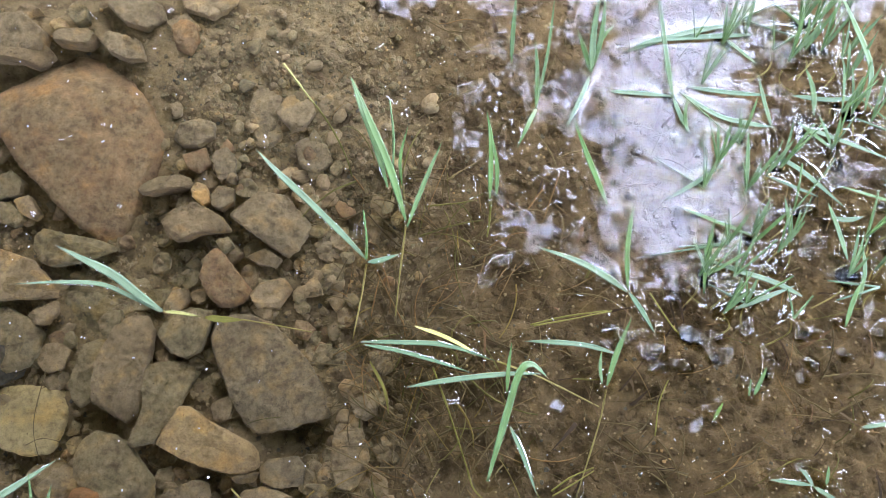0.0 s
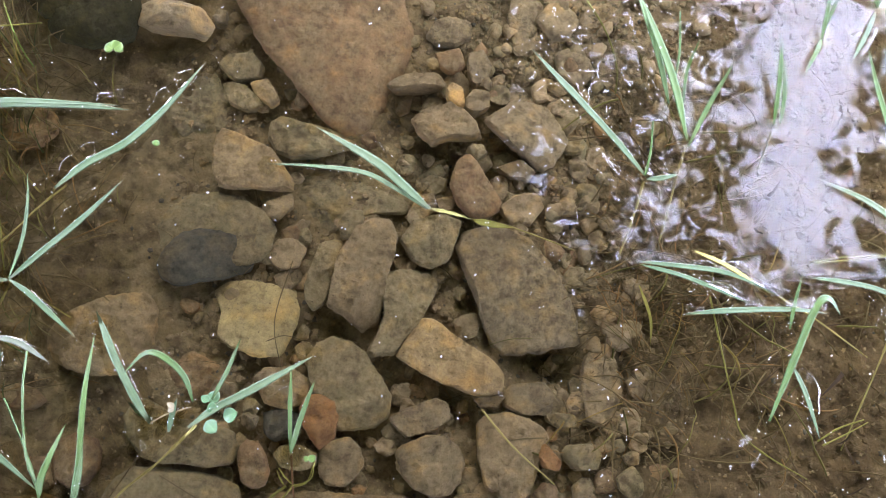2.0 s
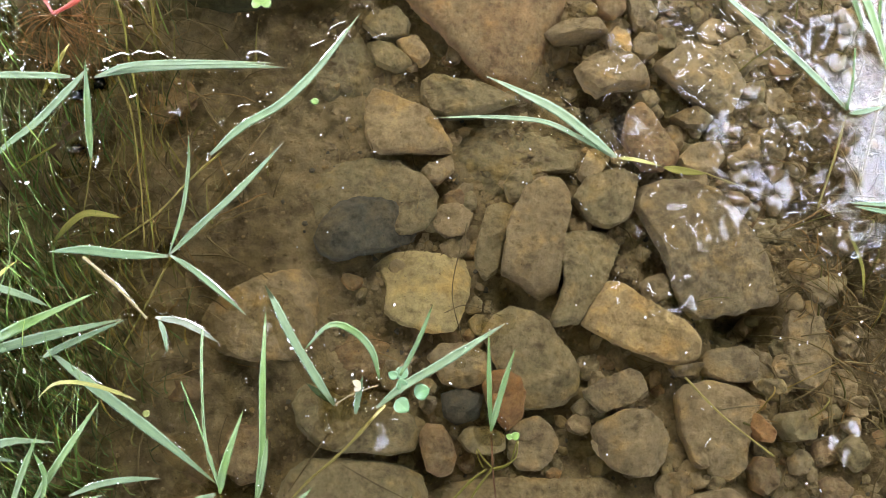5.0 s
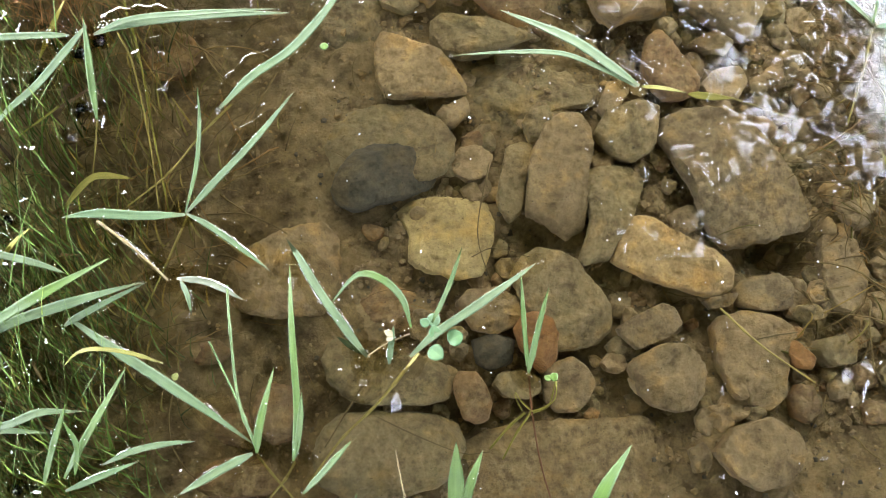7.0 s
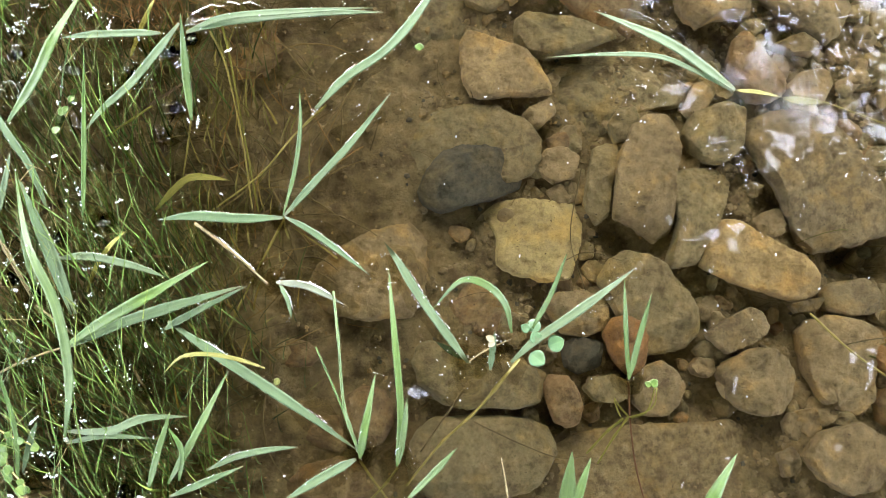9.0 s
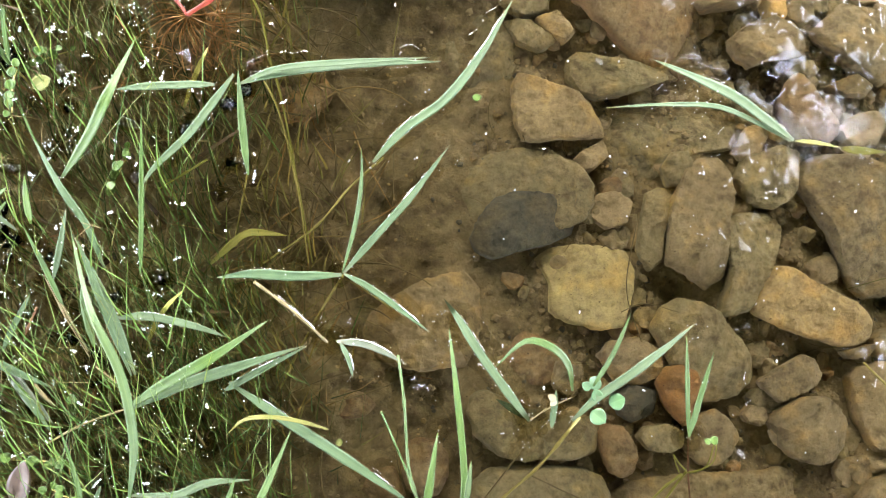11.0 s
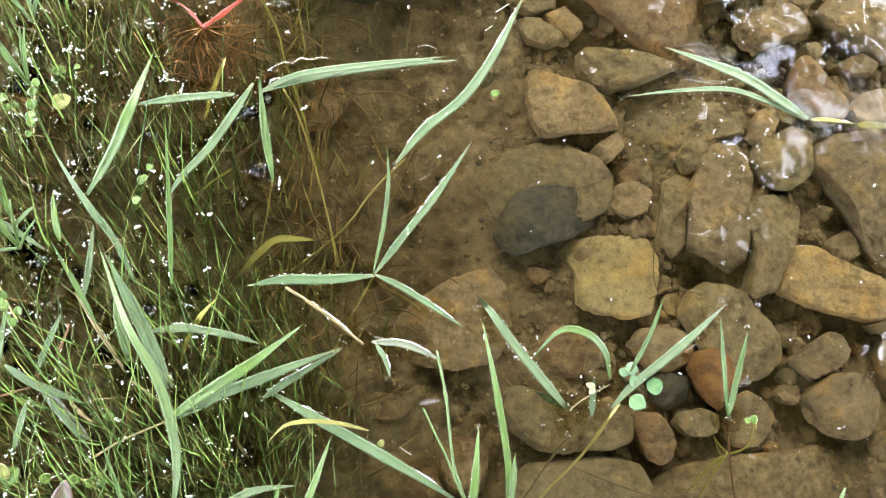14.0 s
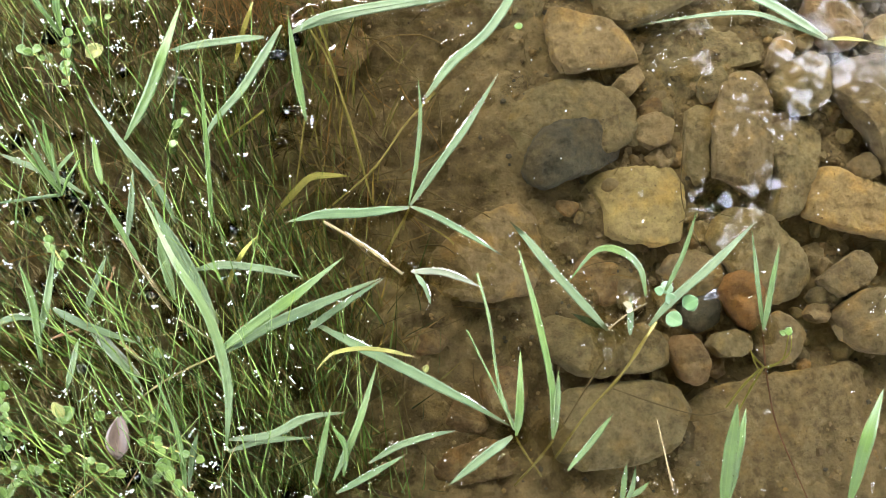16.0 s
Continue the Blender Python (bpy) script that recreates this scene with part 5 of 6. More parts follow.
plant("yellowed sunken grass stems on brown silt", [
    ("sunk", 4.7, [(82.6, 9.2, -3.0), (84.9, 5.0, -4.5), (85.6, 1.3, -6.0)]),
    ("straw", 1.9, [(94.2, 5.2, -3.0), (96.6, -1.5, -5.0), (98.9, -9.4, -6.0)]),
    ("sunk", 3.1, [(106.7, 15.0, -1.0), (112.0, 16.4, -1.2), (118.6, 17.5, -1.6)]),
    ("sunk", 3.1, [(110.5, -9.6, -6.0), (113.4, -7.5, -5.5), (116.8, -6.0, -5.0)]),
    ("straw", 1.9, [(121.6, -1.1, -5.0), (124.6, 0.2, -4.5), (127.0, 5.8, -3.0)]),
])
plant("dead and yellowed grass stalk in shallow water", [
    ("sunk", 3.0, [(-15.4, 12.6, -0.4), (-18.4, 11.2, -2.0), (-21.4, 10.0, -4.0)]),
    ("straw", 2.6, [(-15.3, 14.9, -1.0), (-18.5, 15.2, -2.0), (-21.6, 15.4, -3.0)]),
], "grass stalk", "", "grass_stalk")
plant("dead and yellowed grass stalk in shallow water", [
    ("sunk", 8.5, [(-15.3, 1.4, -4.0), (-12.7, 3.2, -1.5), (-10.9, 4.4, -0.8), (-8.7, 4.4, -0.6), (-6.5, 4.2, -1.0)]),
], "grass stalk", "", "grass_stalk")
plant("dead and yellowed grass stalk in shallow water", [
    ("straw", 2.6, [(-31.8, -0.4, 0.4), (-29.2, -5.0, 0.6), (-26.7, -9.1, 0.3)]),
], "grass stalk", "", "grass_stalk")
plant("dead and yellowed grass stalk in shallow water", [
    ("redstem", 3.2, [(-32.4, -3.8, 0.2), (-33.5, -6.6, 0.0), (-34.7, -9.3, -0.6)]),
    ("redstem", 3.2, [(-39.3, -10.8, 0.0), (-37.8, -10.4, 0.3), (-36.3, -10.1, 0.2)]),
], "grass stalk", "", "grass_stalk")
plant("dead and yellowed grass stalk in shallow water", [
    ("sunk", 5.4, [(-21.3, -8.4, -1.0), (-20.3, -5.8, -0.4), (-18.8, -3.5, 0.1), (-17.1, -1.9, 0.4)]),
], "grass stalk", "", "grass_stalk")
plant("dead and yellowed grass stalk in shallow water", [
    ("straw", 2.2, [(-26.0, -10.1, 0.3), (-20.8, -14.3, -0.2), (-16.3, -18.9, -1.2), (-14.0, -21.5, -3.0)]),
], "grass stalk", "", "grass_stalk")
plant("dead and yellowed grass stalk in shallow water", [
    ("pale", 12.5, [(-34.5, -10.5, 0.3), (-32.7, -13.0, 0.6), (-30.0, -16.0, 0.3)]),
    ("straw", 4.5, [(-32.0, -11.9, 0.8), (-30.8, -13.2, 0.9), (-29.9, -14.1, 0.6)]),
], "grass stalk", "", "grass_stalk")
plant("dead and yellowed grass stalk in shallow water", [
    ("straw", 4.0, [(-15.7, -16.6, -0.2), (-14.9, -17.9, 0.0), (-14.2, -18.9, -0.3)]),
], "grass stalk", "", "grass_stalk")
plant("small pale water shoot with fine leaf stalks", [
    ("sunk", 3.6, [(37.5, -22.3, -2.0), (35.8, -23.8, -3.0), (33.8, -26.2, -4.5)]),
    ("sunk", 1.9, [(37.2, -22.1, -2.0), (36.6, -21.2, -1.2), (36.2, -20.3, -0.6)]),
    ("sunk", 1.9, [(38.0, -22.2, -2.0), (39.6, -21.7, -1.2), (40.7, -20.8, -0.6), (40.8, -19.0, 0.2)]),
], "shoot", "", "water_shoot")
plant("thin tan drowned stem lying over the bed", [
    ("straw", 1.5, [(34.3, 7.2, -4.0), (32.9, -1.1, -5.0), (34.6, -7.5, -5.5)]),
    ("straw", 1.3, [(32.1, -4.0, -5.0), (34.8, -3.0, -4.5), (39.1, -4.0, -5.0)]),
], "stem", "", "drowned_stem")
plant("thin tan drowned stem lying over the bed", [
    ("straw", 1.6, [(21.1, -22.6, -5.0), (26.2, -25.0, -5.0), (30.8, -26.7, -5.0), (33.8, -26.5, -4.5)]),
], "stem", "", "drowned_stem")
plant("thin tan drowned stem lying over the bed", [
    ("straw", 2.2, [(142.1, -2.5, -4.0), (140.8, -5.2, -5.0), (133.0, -6.8, -5.0)]),
], "stem", "", "drowned_stem")
plant("thin tan drowned stem lying over the bed", [
    ("sunk", 3.0, [(92.1, 8.3, -1.0), (94.6, 2.1, -3.0), (97.4, -5.8, -4.5), (98.9, -9.7, -5.0), (102.7, -12.4, -5.0), (108.4, -15.0, -5.0)]),
], "stem", "", "drowned_stem")
plant("thin tan drowned stem lying over the bed", [
    ("sunk", 2.6, [(125.5, -1.1, -2.0), (126.0, 3.8, -1.0), (127.3, 7.1, -0.4)]),
    ("straw", 2.6, [(125.5, -1.1, -2.0), (124.1, -3.2, -4.0), (121.6, -4.9, -4.5)]),
], "stem", "", "drowned_stem")
plant("thin tan drowned stem lying over the bed", [
    ("sunk", 2.4, [(107.1, 14.8, -0.4), (112.7, 15.9, -0.3), (119.0, 17.3, -0.2)]),
    ("straw", 2.4, [(121.7, -5.7, -4.5), (126.8, -5.9, -4.5), (131.1, -6.7, -4.5)]),
    ("sunk", 2.4, [(110.4, -10.2, -4.5), (113.6, -8.3, -4.0), (116.5, -6.4, -3.5)]),
], "stem", "", "drowned_stem")

# ---- fine grass at the edge ----


def tuft_field(name, count, mat, place, lean, size, width, base_z, label, seed):
    """Very many thin blades in one mesh."""
    rng = random.Random(seed)
    verts, faces, uvs = [], [], []
    for _ in range(count):
        x, y = place(rng)
        z = base_z(x, y)
        h, w = rng.uniform(*size), rng.uniform(*width)
        a = rng.gauss(lean[0], lean[1])
        bend = rng.uniform(0.1, 1.0) * lean[2]
        dx, dy = math.cos(a), math.sin(a)
        s = rng.uniform(0, 6.28)
        sx, sy = math.cos(s) * w / 2, math.sin(s) * w / 2
        k = len(verts)
        for i in range(6):
            q = i / 5
            d = bend * h * q * q
            px, py, pz = x + dx * d, y + dy * d, z + h * q * (1 - 0.35 * bend * q)
            g = 1 - q ** 2 * 0.95
            verts += [(px - sx * g, py - sy * g, pz), (px + sy * g * 0.25, py - sx * g * 0.25, pz), (px + sx * g, py + sy * g, pz)]
            uvs += [(0.1, 0.2 + q * 0.7), (0.5, 0.2 + q * 0.7), (0.9, 0.2 + q * 0.7)]
        for i in range(5):
            b = k + 3 * i
            faces += [(b, b + 1, b + 4, b + 3), (b + 1, b + 2, b + 5, b + 4)]
    return tagged(new(name, mesh_from(name, verts, faces, mat, True, uvs)), label, "grass", "", "stuff")


def field_look(low, high, trans=0.3):
    def build(n, l, b):
        g = n.new("ShaderNodeNewGeometry")
        c = ramp_node(n, l, g.outputs["Random Per Island"], [(0.0, low), (0.75, high), (1.0, (high[0] * 1.3, high[1] * 1.0, high[2] * 0.8))])
        l.new(c, b.inputs["Base Color"])
        t = n.new("ShaderNodeBsdfTranslucent")
        l.new(c, t.inputs["Color"])
        x = n.new("ShaderNodeMixShader")
        x.inputs["Fac"].default_value = trans
        l.new(b.outputs["BSDF"], x.inputs[1])
        l.new(t.outputs["BSDF"], x.inputs[2])
        l.new(x.outputs["Shader"], n["Material Output"].inputs["Surface"])
    return build


FINE = material("fine_grass", field_look((0.038, 0.080, 0.011), (0.118, 0.190, 0.037)), 0.45, 0.4)
SUNK = material("sunken_grass", field_look((0.030, 0.044, 0.008), (0.090, 0.110, 0.024)), 0.6, 0.3)
YELLOWED = material("yellowed_stalk", field_look((0.120, 0.110, 0.024), (0.240, 0.210, 0.055)), 0.6, 0.3)
LITTER = material("rotting_leaf", field_look((0.060, 0.040, 0.022), (0.170, 0.120, 0.060), 0.1), 0.7, 0.2)
DEAD = material("dead_grass", field_look((0.120, 0.090, 0.036), (0.235, 0.180, 0.075)), 0.7, 0.2)


def edge_place(r):
    """The grassy south-west corner."""
    while True:
        x, y = r.uniform(-0.62, 0.03), r.uniform(-0.46, 0.36)
        lim = -0.17 + 0.10 * math.sin(5 * y) if y > 0 else -0.17 - 0.35 * y * (1 if y > -0.22 else 0.4)
        if x < lim + r.gauss(-0.02, 0.035) and math.hypot(x + 0.165, (y - 0.275) * 1.2) > 0.075:
            return x, y


def corner_place(r):
    while True:
        x, y = r.uniform(-0.62, 0.0), r.uniform(-0.46, -0.10)
        if x < -0.05 + 0.9 * (-0.30 - y) + r.gauss(0, 0.04) and (x < -0.25 or y < -0.22):
            return x, y


def bed(x, y):
    return bed_surface(x, y) - 0.004


tuft_field("sunken_grass", 1700, SUNK, edge_place, (1.75, 0.38, 1.3), (0.06, 0.14), (0.0012, 0.0026), bed, "fine olive grass growing under water", 3)
tuft_field("dead_grass", 760, DEAD, edge_place, (1.4, 1.1, 1.6), (0.05, 0.12), (0.0012, 0.0026), bed, "brown dead grass lying in the water", 4)
tuft_field("silt_litter", 240, LITTER, lambda r: (r.uniform(1.0, 1.8), r.uniform(-0.2, 0.7)), (0.4, 2.4, 2.3), (0.02, 0.05), (0.003, 0.008), lambda x, y: bed_surface(x, y) + 0.003, "brown rotting leaf scraps on silt", 23)
tuft_field("leaf_litter", 260, LITTER, edge_place, (0.6, 2.4, 2.3), (0.03, 0.07), (0.004, 0.010), lambda x, y: bed_surface(x, y) + 0.012, "brown rotting leaf scraps among drowned grass", 21)
tuft_field("fine_grass", 600, FINE, corner_place, (1.75, 0.42, 1.0), (0.08, 0.18), (0.0014, 0.0032), bed, "bright fine grass rising out of the shallows", 5)
tuft_field("edge_grass", 760, FINE, edge_place, (1.75, 0.42, 1.0), (0.08, 0.18), (0.0012, 0.0028), bed, "thin green grass standing in shallow water", 6)


def lower_edge(r):
    """Thin grass where the shore bends towards the stones."""
    x = r.gauss(-0.17, 0.06)
    return x, r.uniform(-0.34, 0.02) - 0.3 * max(0.0, x + 0.1)


tuft_field("thin_grass", 330, FINE, lower_edge, (1.7, 0.45, 0.8), (0.08, 0.16), (0.0012, 0.0026), bed, "thin green grass rising beside open silt", 19)
tuft_field("drowned_tufts", 700, SUNK, lower_edge, (1.5, 0.7, 0.8), (0.05, 0.10), (0.0012, 0.0026), bed, "fine drowned grass beside open silt", 20)
tuft_field("shore_stalks", 260, YELLOWED, lambda r: (r.gauss(-0.09, 0.055), r.uniform(-0.22, 0.33)), (1.5, 0.5, 0.8), (0.05, 0.11), (0.0016, 0.0034), bed, "yellowed grass stalks standing under water", 15)

# ---- small floating and creeping leaves ----
LEAFY = material("round_leaf", blade_look((0.058, 0.115, 0.016), (0.090, 0.145, 0.026), (0.08, 0.15, 0.02), veins=16.0), 0.4, 0.5)
GLAUCOUS = material("glaucous_leaf", blade_look((0.070, 0.145, 0.055), (0.095, 0.165, 0.075), (0.08, 0.15, 0.05), veins=14.0), 0.35, 0.5)
FADED = material("faded_leaf", blade_look((0.150, 0.160, 0.040), (0.180, 0.190, 0.055), (0.15, 0.13, 0.04), veins=16.0), 0.5, 0.4)
BROWN = material("dead_leaf", blade_look((0.070, 0.047, 0.031), (0.090, 0.062, 0.042), (0.06, 0.035, 0.022), veins=22.0), 0.45, 0.5)
WITHERED = material("withered_petal", blade_look((0.230, 0.200, 0.110), (0.270, 0.240, 0.150), (0.25, 0.20, 0.11), veins=12.0), 0.6, 0.3)


def leaf_mesh(name, length, width, mat, turn, tilt, seed, point=0.35):
    """A cupped leaf with a midrib and some thickness, its stalk end at the origin."""
    rng = random.Random(seed)
    m = Euler((tilt, rng.uniform(-0.15, 0.15), turn)).to_matrix()
    verts, uvs, faces = [], [], []
    rows, cols = 9, 7
    for side in (0, 1):
        for i in range(rows):
            s = i / (rows - 1)
            w = width / 2 * max(0.03, math.sin(math.pi * s ** (0.75 + point * 0.3)) ** (0.55 + point * 0.4))
            for k in range(cols):
                a = k / (cols - 1) * 2 - 1
                z = 0.16 * abs(a) * w + 0.10 * length * s * (1 - s) + 0.02 * width * math.sin(7 * s + 3 * a + seed) - side * 0.0005
                verts.append(m @ Vector((a * w, s * length, z)))
                uvs.append((0.5 + a / 2, 0.15 + 0.7 * s))
    n = rows * cols
    for side in (0, 1):
        for i in range(rows - 1):
            for k in range(cols - 1):
                q = side * n + i * cols + k
                f = (q, q + 1, q + cols + 1, q + cols)
                faces.append(f if side == 0 else f[::-1])
    rim = [k for k in range(cols)] + [i * cols + cols - 1 for i in range(1, rows)] + [(rows - 1) * cols + k for k in range(cols - 2, -1, -1)] + [i * cols for i in range(rows - 2, 0, -1)]
    faces += [(b, a, a + n, b + n) for a, b in zip(rim, rim[1:] + rim[:1])]
    return mesh_from(name, verts, faces, mat, True, uvs)


def floating_leaf(x, y, z, leaves, label, category="leaf", name="floating_leaf"):
    """leaves: (length in mm, width in mm, material, turn, tilt)."""
    ob = thing(name, (x, y, z), label, category, "small leaves on the water")
    for i, (length, width, mat, turn, tilt) in enumerate(leaves):
        part("leaf", leaf_mesh("leaf", length / 1000, width / 1000, mat, radians(turn), radians(tilt), i + int(abs(x) * 100)), ob)
        CONTACTS.append((x - math.sin(radians(turn)) * length / 2000, y + math.cos(radians(turn)) * length / 2000, width / 1800, 0.0))
    return ob


def creeper(x, y, z, count, seed):
    """A low creeping plant: pairs of round leaves along a thread of stem."""
    rng = random.Random(seed)
    ob = thing("creeping_plant", (x, y, z), "creeping plant with small round bright green leaves", "creeping plant", "creeping plants in the grass")
    a = rng.uniform(0, 6.28)
    line = [(x + math.cos(a) * 0.012 * i, y + math.sin(a) * 0.012 * i, z + 0.004 * math.sin(i)) for i in range(5)]
    part("stem", blade_mesh("stem", line, 0.0018, BLADE["stem"], (x, y, z), "stem"), ob)
    for i in range(count):
        px, py, pz = line[i % 5]
        r = rng.uniform(7, 12)
        leaf = part("leaf", leaf_mesh("leaf", r / 1000, r / 1000 * 0.95, LEAFY, a + (1.57 if i % 2 else -1.57) + rng.uniform(-0.6, 0.6), rng.uniform(-0.1, 0.3), seed + i, 0.0), ob)
        leaf.location = (px - x + rng.uniform(-0.004, 0.004), py - y + rng.uniform(-0.004, 0.004), pz - z + 0.004 + 0.002 * (i // 2))
    return ob


floating_leaf(0.069, 0.325, 0.003, [(15, 20, LEAFY, -40, 2), (13, 17, LEAFY, 60, 3)], "bright green round leaf pair floating on water", "leaf", "floating_leaf")
floating_leaf(0.147, 0.197, 0.003, [(9, 11, LEAFY, 0, 2)], "tiny round green leaf floating on water", "leaf", "floating_leaf")
floating_leaf(0.288, -0.145, 0.004, [(19, 20, GLAUCOUS, -70, 14)], "round blue-green leaf floating beside grass rosette", "leaf", "floating_leaf")
floating_leaf(0.268, -0.152, 0.004, [(20, 19, GLAUCOUS, -130, 12)], "round blue-green leaf floating beside grass rosette", "leaf", "floating_leaf")
floating_leaf(0.268, -0.128, 0.006, [(17, 16, GLAUCOUS, -40, -12), (12, 11, GLAUCOUS, 60, 10)], "round blue-green leaf floating beside grass rosette", "leaf", "floating_leaf")
floating_leaf(0.276, -0.142, 0.006, [(15, 14, GLAUCOUS, 20, 16)], "round blue-green leaf floating beside grass rosette", "leaf", "floating_leaf")
floating_leaf(0.228, -0.140, 0.012, [(11, 8, WITHERED, 60, 8), (9, 7, WITHERED, 130, 5)], "cream withered petals caught on the grass", "petal", "withered_petal")
floating_leaf(-0.325, -0.239, 0.020, [(44, 25, BROWN, -8, 4)], "dead grey-brown leaf lying among wet grass", "dead leaf", "dead_leaf")
floating_leaf(-0.343, 0.202, 0.004, [(22, 19, FADED, -60, 4)], "faded yellow-green leaf floating in the grass", "leaf", "floating_leaf")
floating_leaf(-0.388, -0.193, 0.006, [(22, 20, LEAFY, -60, 5)], "round green leaf floating in the grass", "leaf", "floating_leaf")
floating_leaf(-0.380, -0.191, 0.008, [(20, 12, FADED, 30, 5)], "faded yellow-green leaf floating in the grass", "leaf", "floating_leaf")
floating_leaf(-0.286, -0.258, 0.010, [(18, 17, LEAFY, -30, 5)], "round green leaf floating in the grass", "leaf", "floating_leaf")
floating_leaf(0.401, -0.188, 0.003, [(10, 10, LEAFY, -50, 5), (8, 7, LEAFY, 60, 5)], "tiny round green leaf floating on water", "leaf", "floating_leaf")
floating_leaf(-0.007, -0.186, 0.004, [(9, 8, FADED, -30, 3)], "tiny yellow leaf stuck to a grass blade", "leaf", "floating_leaf")
for i, (x, y) in enumerate(((-0.282, -0.149), (-0.292, -0.198), (-0.295, -0.224), (-0.430, -0.220), (-0.419, -0.238), (-0.327, -0.252), (-0.308, -0.268), (-0.439, -0.258), (-0.358, 0.219), (-0.239, 0.135), (-0.409, 0.216), (-0.373, -0.031), (-0.351, 0.232), (-0.432, -0.208), (-0.279, -0.255))):
    creeper(x, y, -0.012 + 0.012 * (i % 3), 7 + i % 5, 60 + i)


# ---- wild grass of the far corner ----


def wild_plant(x, y, seed):
    rng = random.Random(seed)
    blades = []
    for i in range(rng.randrange(2, 6)):
        up = rng.random() < 0.88
        a = rng.gauss(1.6, 0.5) if up else rng.choice((0.0, math.pi)) + rng.gauss(-0.15, 0.4)
        length = rng.uniform(6, 12) if up else rng.uniform(6, 14)
        rise_to = rng.uniform(3, 9) if up else 0.5
        reach = length * (0.55 if up else 1.0)
        ctrl = [(x * 100 + math.cos(a) * reach * q, y * 100 + math.sin(a) * reach * q, 0.3 + rise_to * q * (1.2 - 0.2 * q)) for q in (0, 0.35, 0.7, 1.0)]
        blades.append(("up" if up or rng.random() < 0.4 else "lie", rng.uniform(2.8, 6), ctrl))
    blades.append(("stem", 2.5, [(x * 100, y * 100, -0.3), (x * 100 + rng.uniform(-2, 2), y * 100 - 2, -3), (x * 100 + rng.uniform(-3, 3), y * 100 - 4, -7)]))
    return plant("wet green grass with narrow blades on the water", blades)


rng = random.Random(31)
for i in range(62):
    wild_plant(rng.uniform(1.32, 1.74), rng.uniform(0.16, 0.78), 400 + i)
for i in range(11):
    wild_plant(rng.uniform(-0.56, -0.30), rng.uniform(-0.30, 0.34), 500 + i)

# ---- drowned stems and roots ----


def tangle(name, count, mat, place, size, width, label, seed, height=0.02):
    """Thin curved stems lying about, in one mesh."""
    rng = random.Random(seed)
    verts, faces, uvs = [], [], []
    for _ in range(count):
        x, y = place(rng)
        a, turn = rng.uniform(0, 6.28), rng.gauss(0, 0.6)
        length, w = rng.uniform(*size), rng.uniform(*width)
        lift = rng.uniform(0.001, height)
        k = len(verts)
        n = 8
        for i in range(n):
            q = i / (n - 1)
            b = a + turn * q
            x += math.cos(b) * length / n
            y += math.sin(b) * length / n
            z = bed_surface(x, y) + 0.002 + lift * math.sin(math.pi * q) ** 0.7
            g = w / 2 * (1 - 0.5 * q)
            sx, sy = -math.sin(b) * g, math.cos(b) * g
            verts += [(x - sx, y - sy, z), (x, y, z + g), (x + sx, y + sy, z), (x, y, z - g)]
            uvs += [(0.2, 0.2 + 0.5 * q)] * 4
        for i in range(n - 1):
            for m in range(4):
                p, r = k + 4 * i + m, k + 4 * i + (m + 1) % 4
                faces.append((p, r, r + 4, p + 4))
    return tagged(new(name, mesh_from(name, verts, faces, mat, True, uvs)), label, "stems", "", "stuff")


def silt_place(r):
    return r.gauss(0.93, 0.09) if r.random() < 0.6 else r.uniform(0.8, 1.6), r.uniform(-0.16, 0.42)


def shore_place(r):
    return r.gauss(-0.10, 0.07), r.uniform(-0.2, 0.36)


tangle("silt_stems", 330, DEAD, lambda r: (r.uniform(0.95, 1.80), r.uniform(-0.22, 0.70)), (0.04, 0.14), (0.0010, 0.0028), "brown rotten stems strewn over silt", 22, 0.02)
tangle("drowned_stems", 150, DEAD, silt_place, (0.04, 0.16), (0.0012, 0.0034), "brown drowned stems lying on silt", 8, 0.035)
tangle("drowned_grass", 70, YELLOWED, silt_place, (0.05, 0.14), (0.0015, 0.004), "olive drowned grass stems on silt", 9, 0.05)
tangle("shore_stems", 240, DEAD, shore_place, (0.05, 0.16), (0.0012, 0.003), "brown dead stems on the shore silt", 10, 0.04)
tangle("orange_roots", 90, BLADE["orange"], lambda r: (r.gauss(-0.175, 0.030), r.gauss(0.272, 0.024)), (0.03, 0.08), (0.0008, 0.0018), "fibrous orange roots of a creeping runner", 14, 0.07)
tangle("root_mat", 260, DEAD, lambda r: (r.gauss(0.86, 0.045), r.gauss(0.06, 0.12)), (0.03, 0.11), (0.0010, 0.0026), "mat of brown roots beside the slab", 16, 0.03)
tangle("fine_roots", 150, DEAD, lambda r: (r.uniform(0.1, 0.9), r.uniform(-0.3, 0.5)), (0.02, 0.08), (0.0006, 0.0014), "hair-thin pale roots among stones", 12, 0.03)


# ---- water ----


xs = np.array(stretched(-0.60, 1.78, 0.003, 60.0))
ys = np.array(stretched(-0.48, 0.84, 0.003, 4.0))
GX, GY = np.meshgrid(xs, ys)
level = np.zeros_like(GX)
fade = np.clip((0.05 - np.maximum(np.abs(GX - 0.59) - 1.14, np.abs(GY - 0.18) - 0.61)) / 0.05, 0, 1)
wave_rng = np.random.default_rng(7)
for k in range(24):
    lam = wave_rng.uniform(0.04, 0.30)
    a = wave_rng.uniform(0, 2 * np.pi)
    level += 0.000012 * lam / 0.1 * np.sin(2 * np.pi / lam * (GX * np.cos(a) + GY * np.sin(a)) + wave_rng.uniform(0, 6.28))
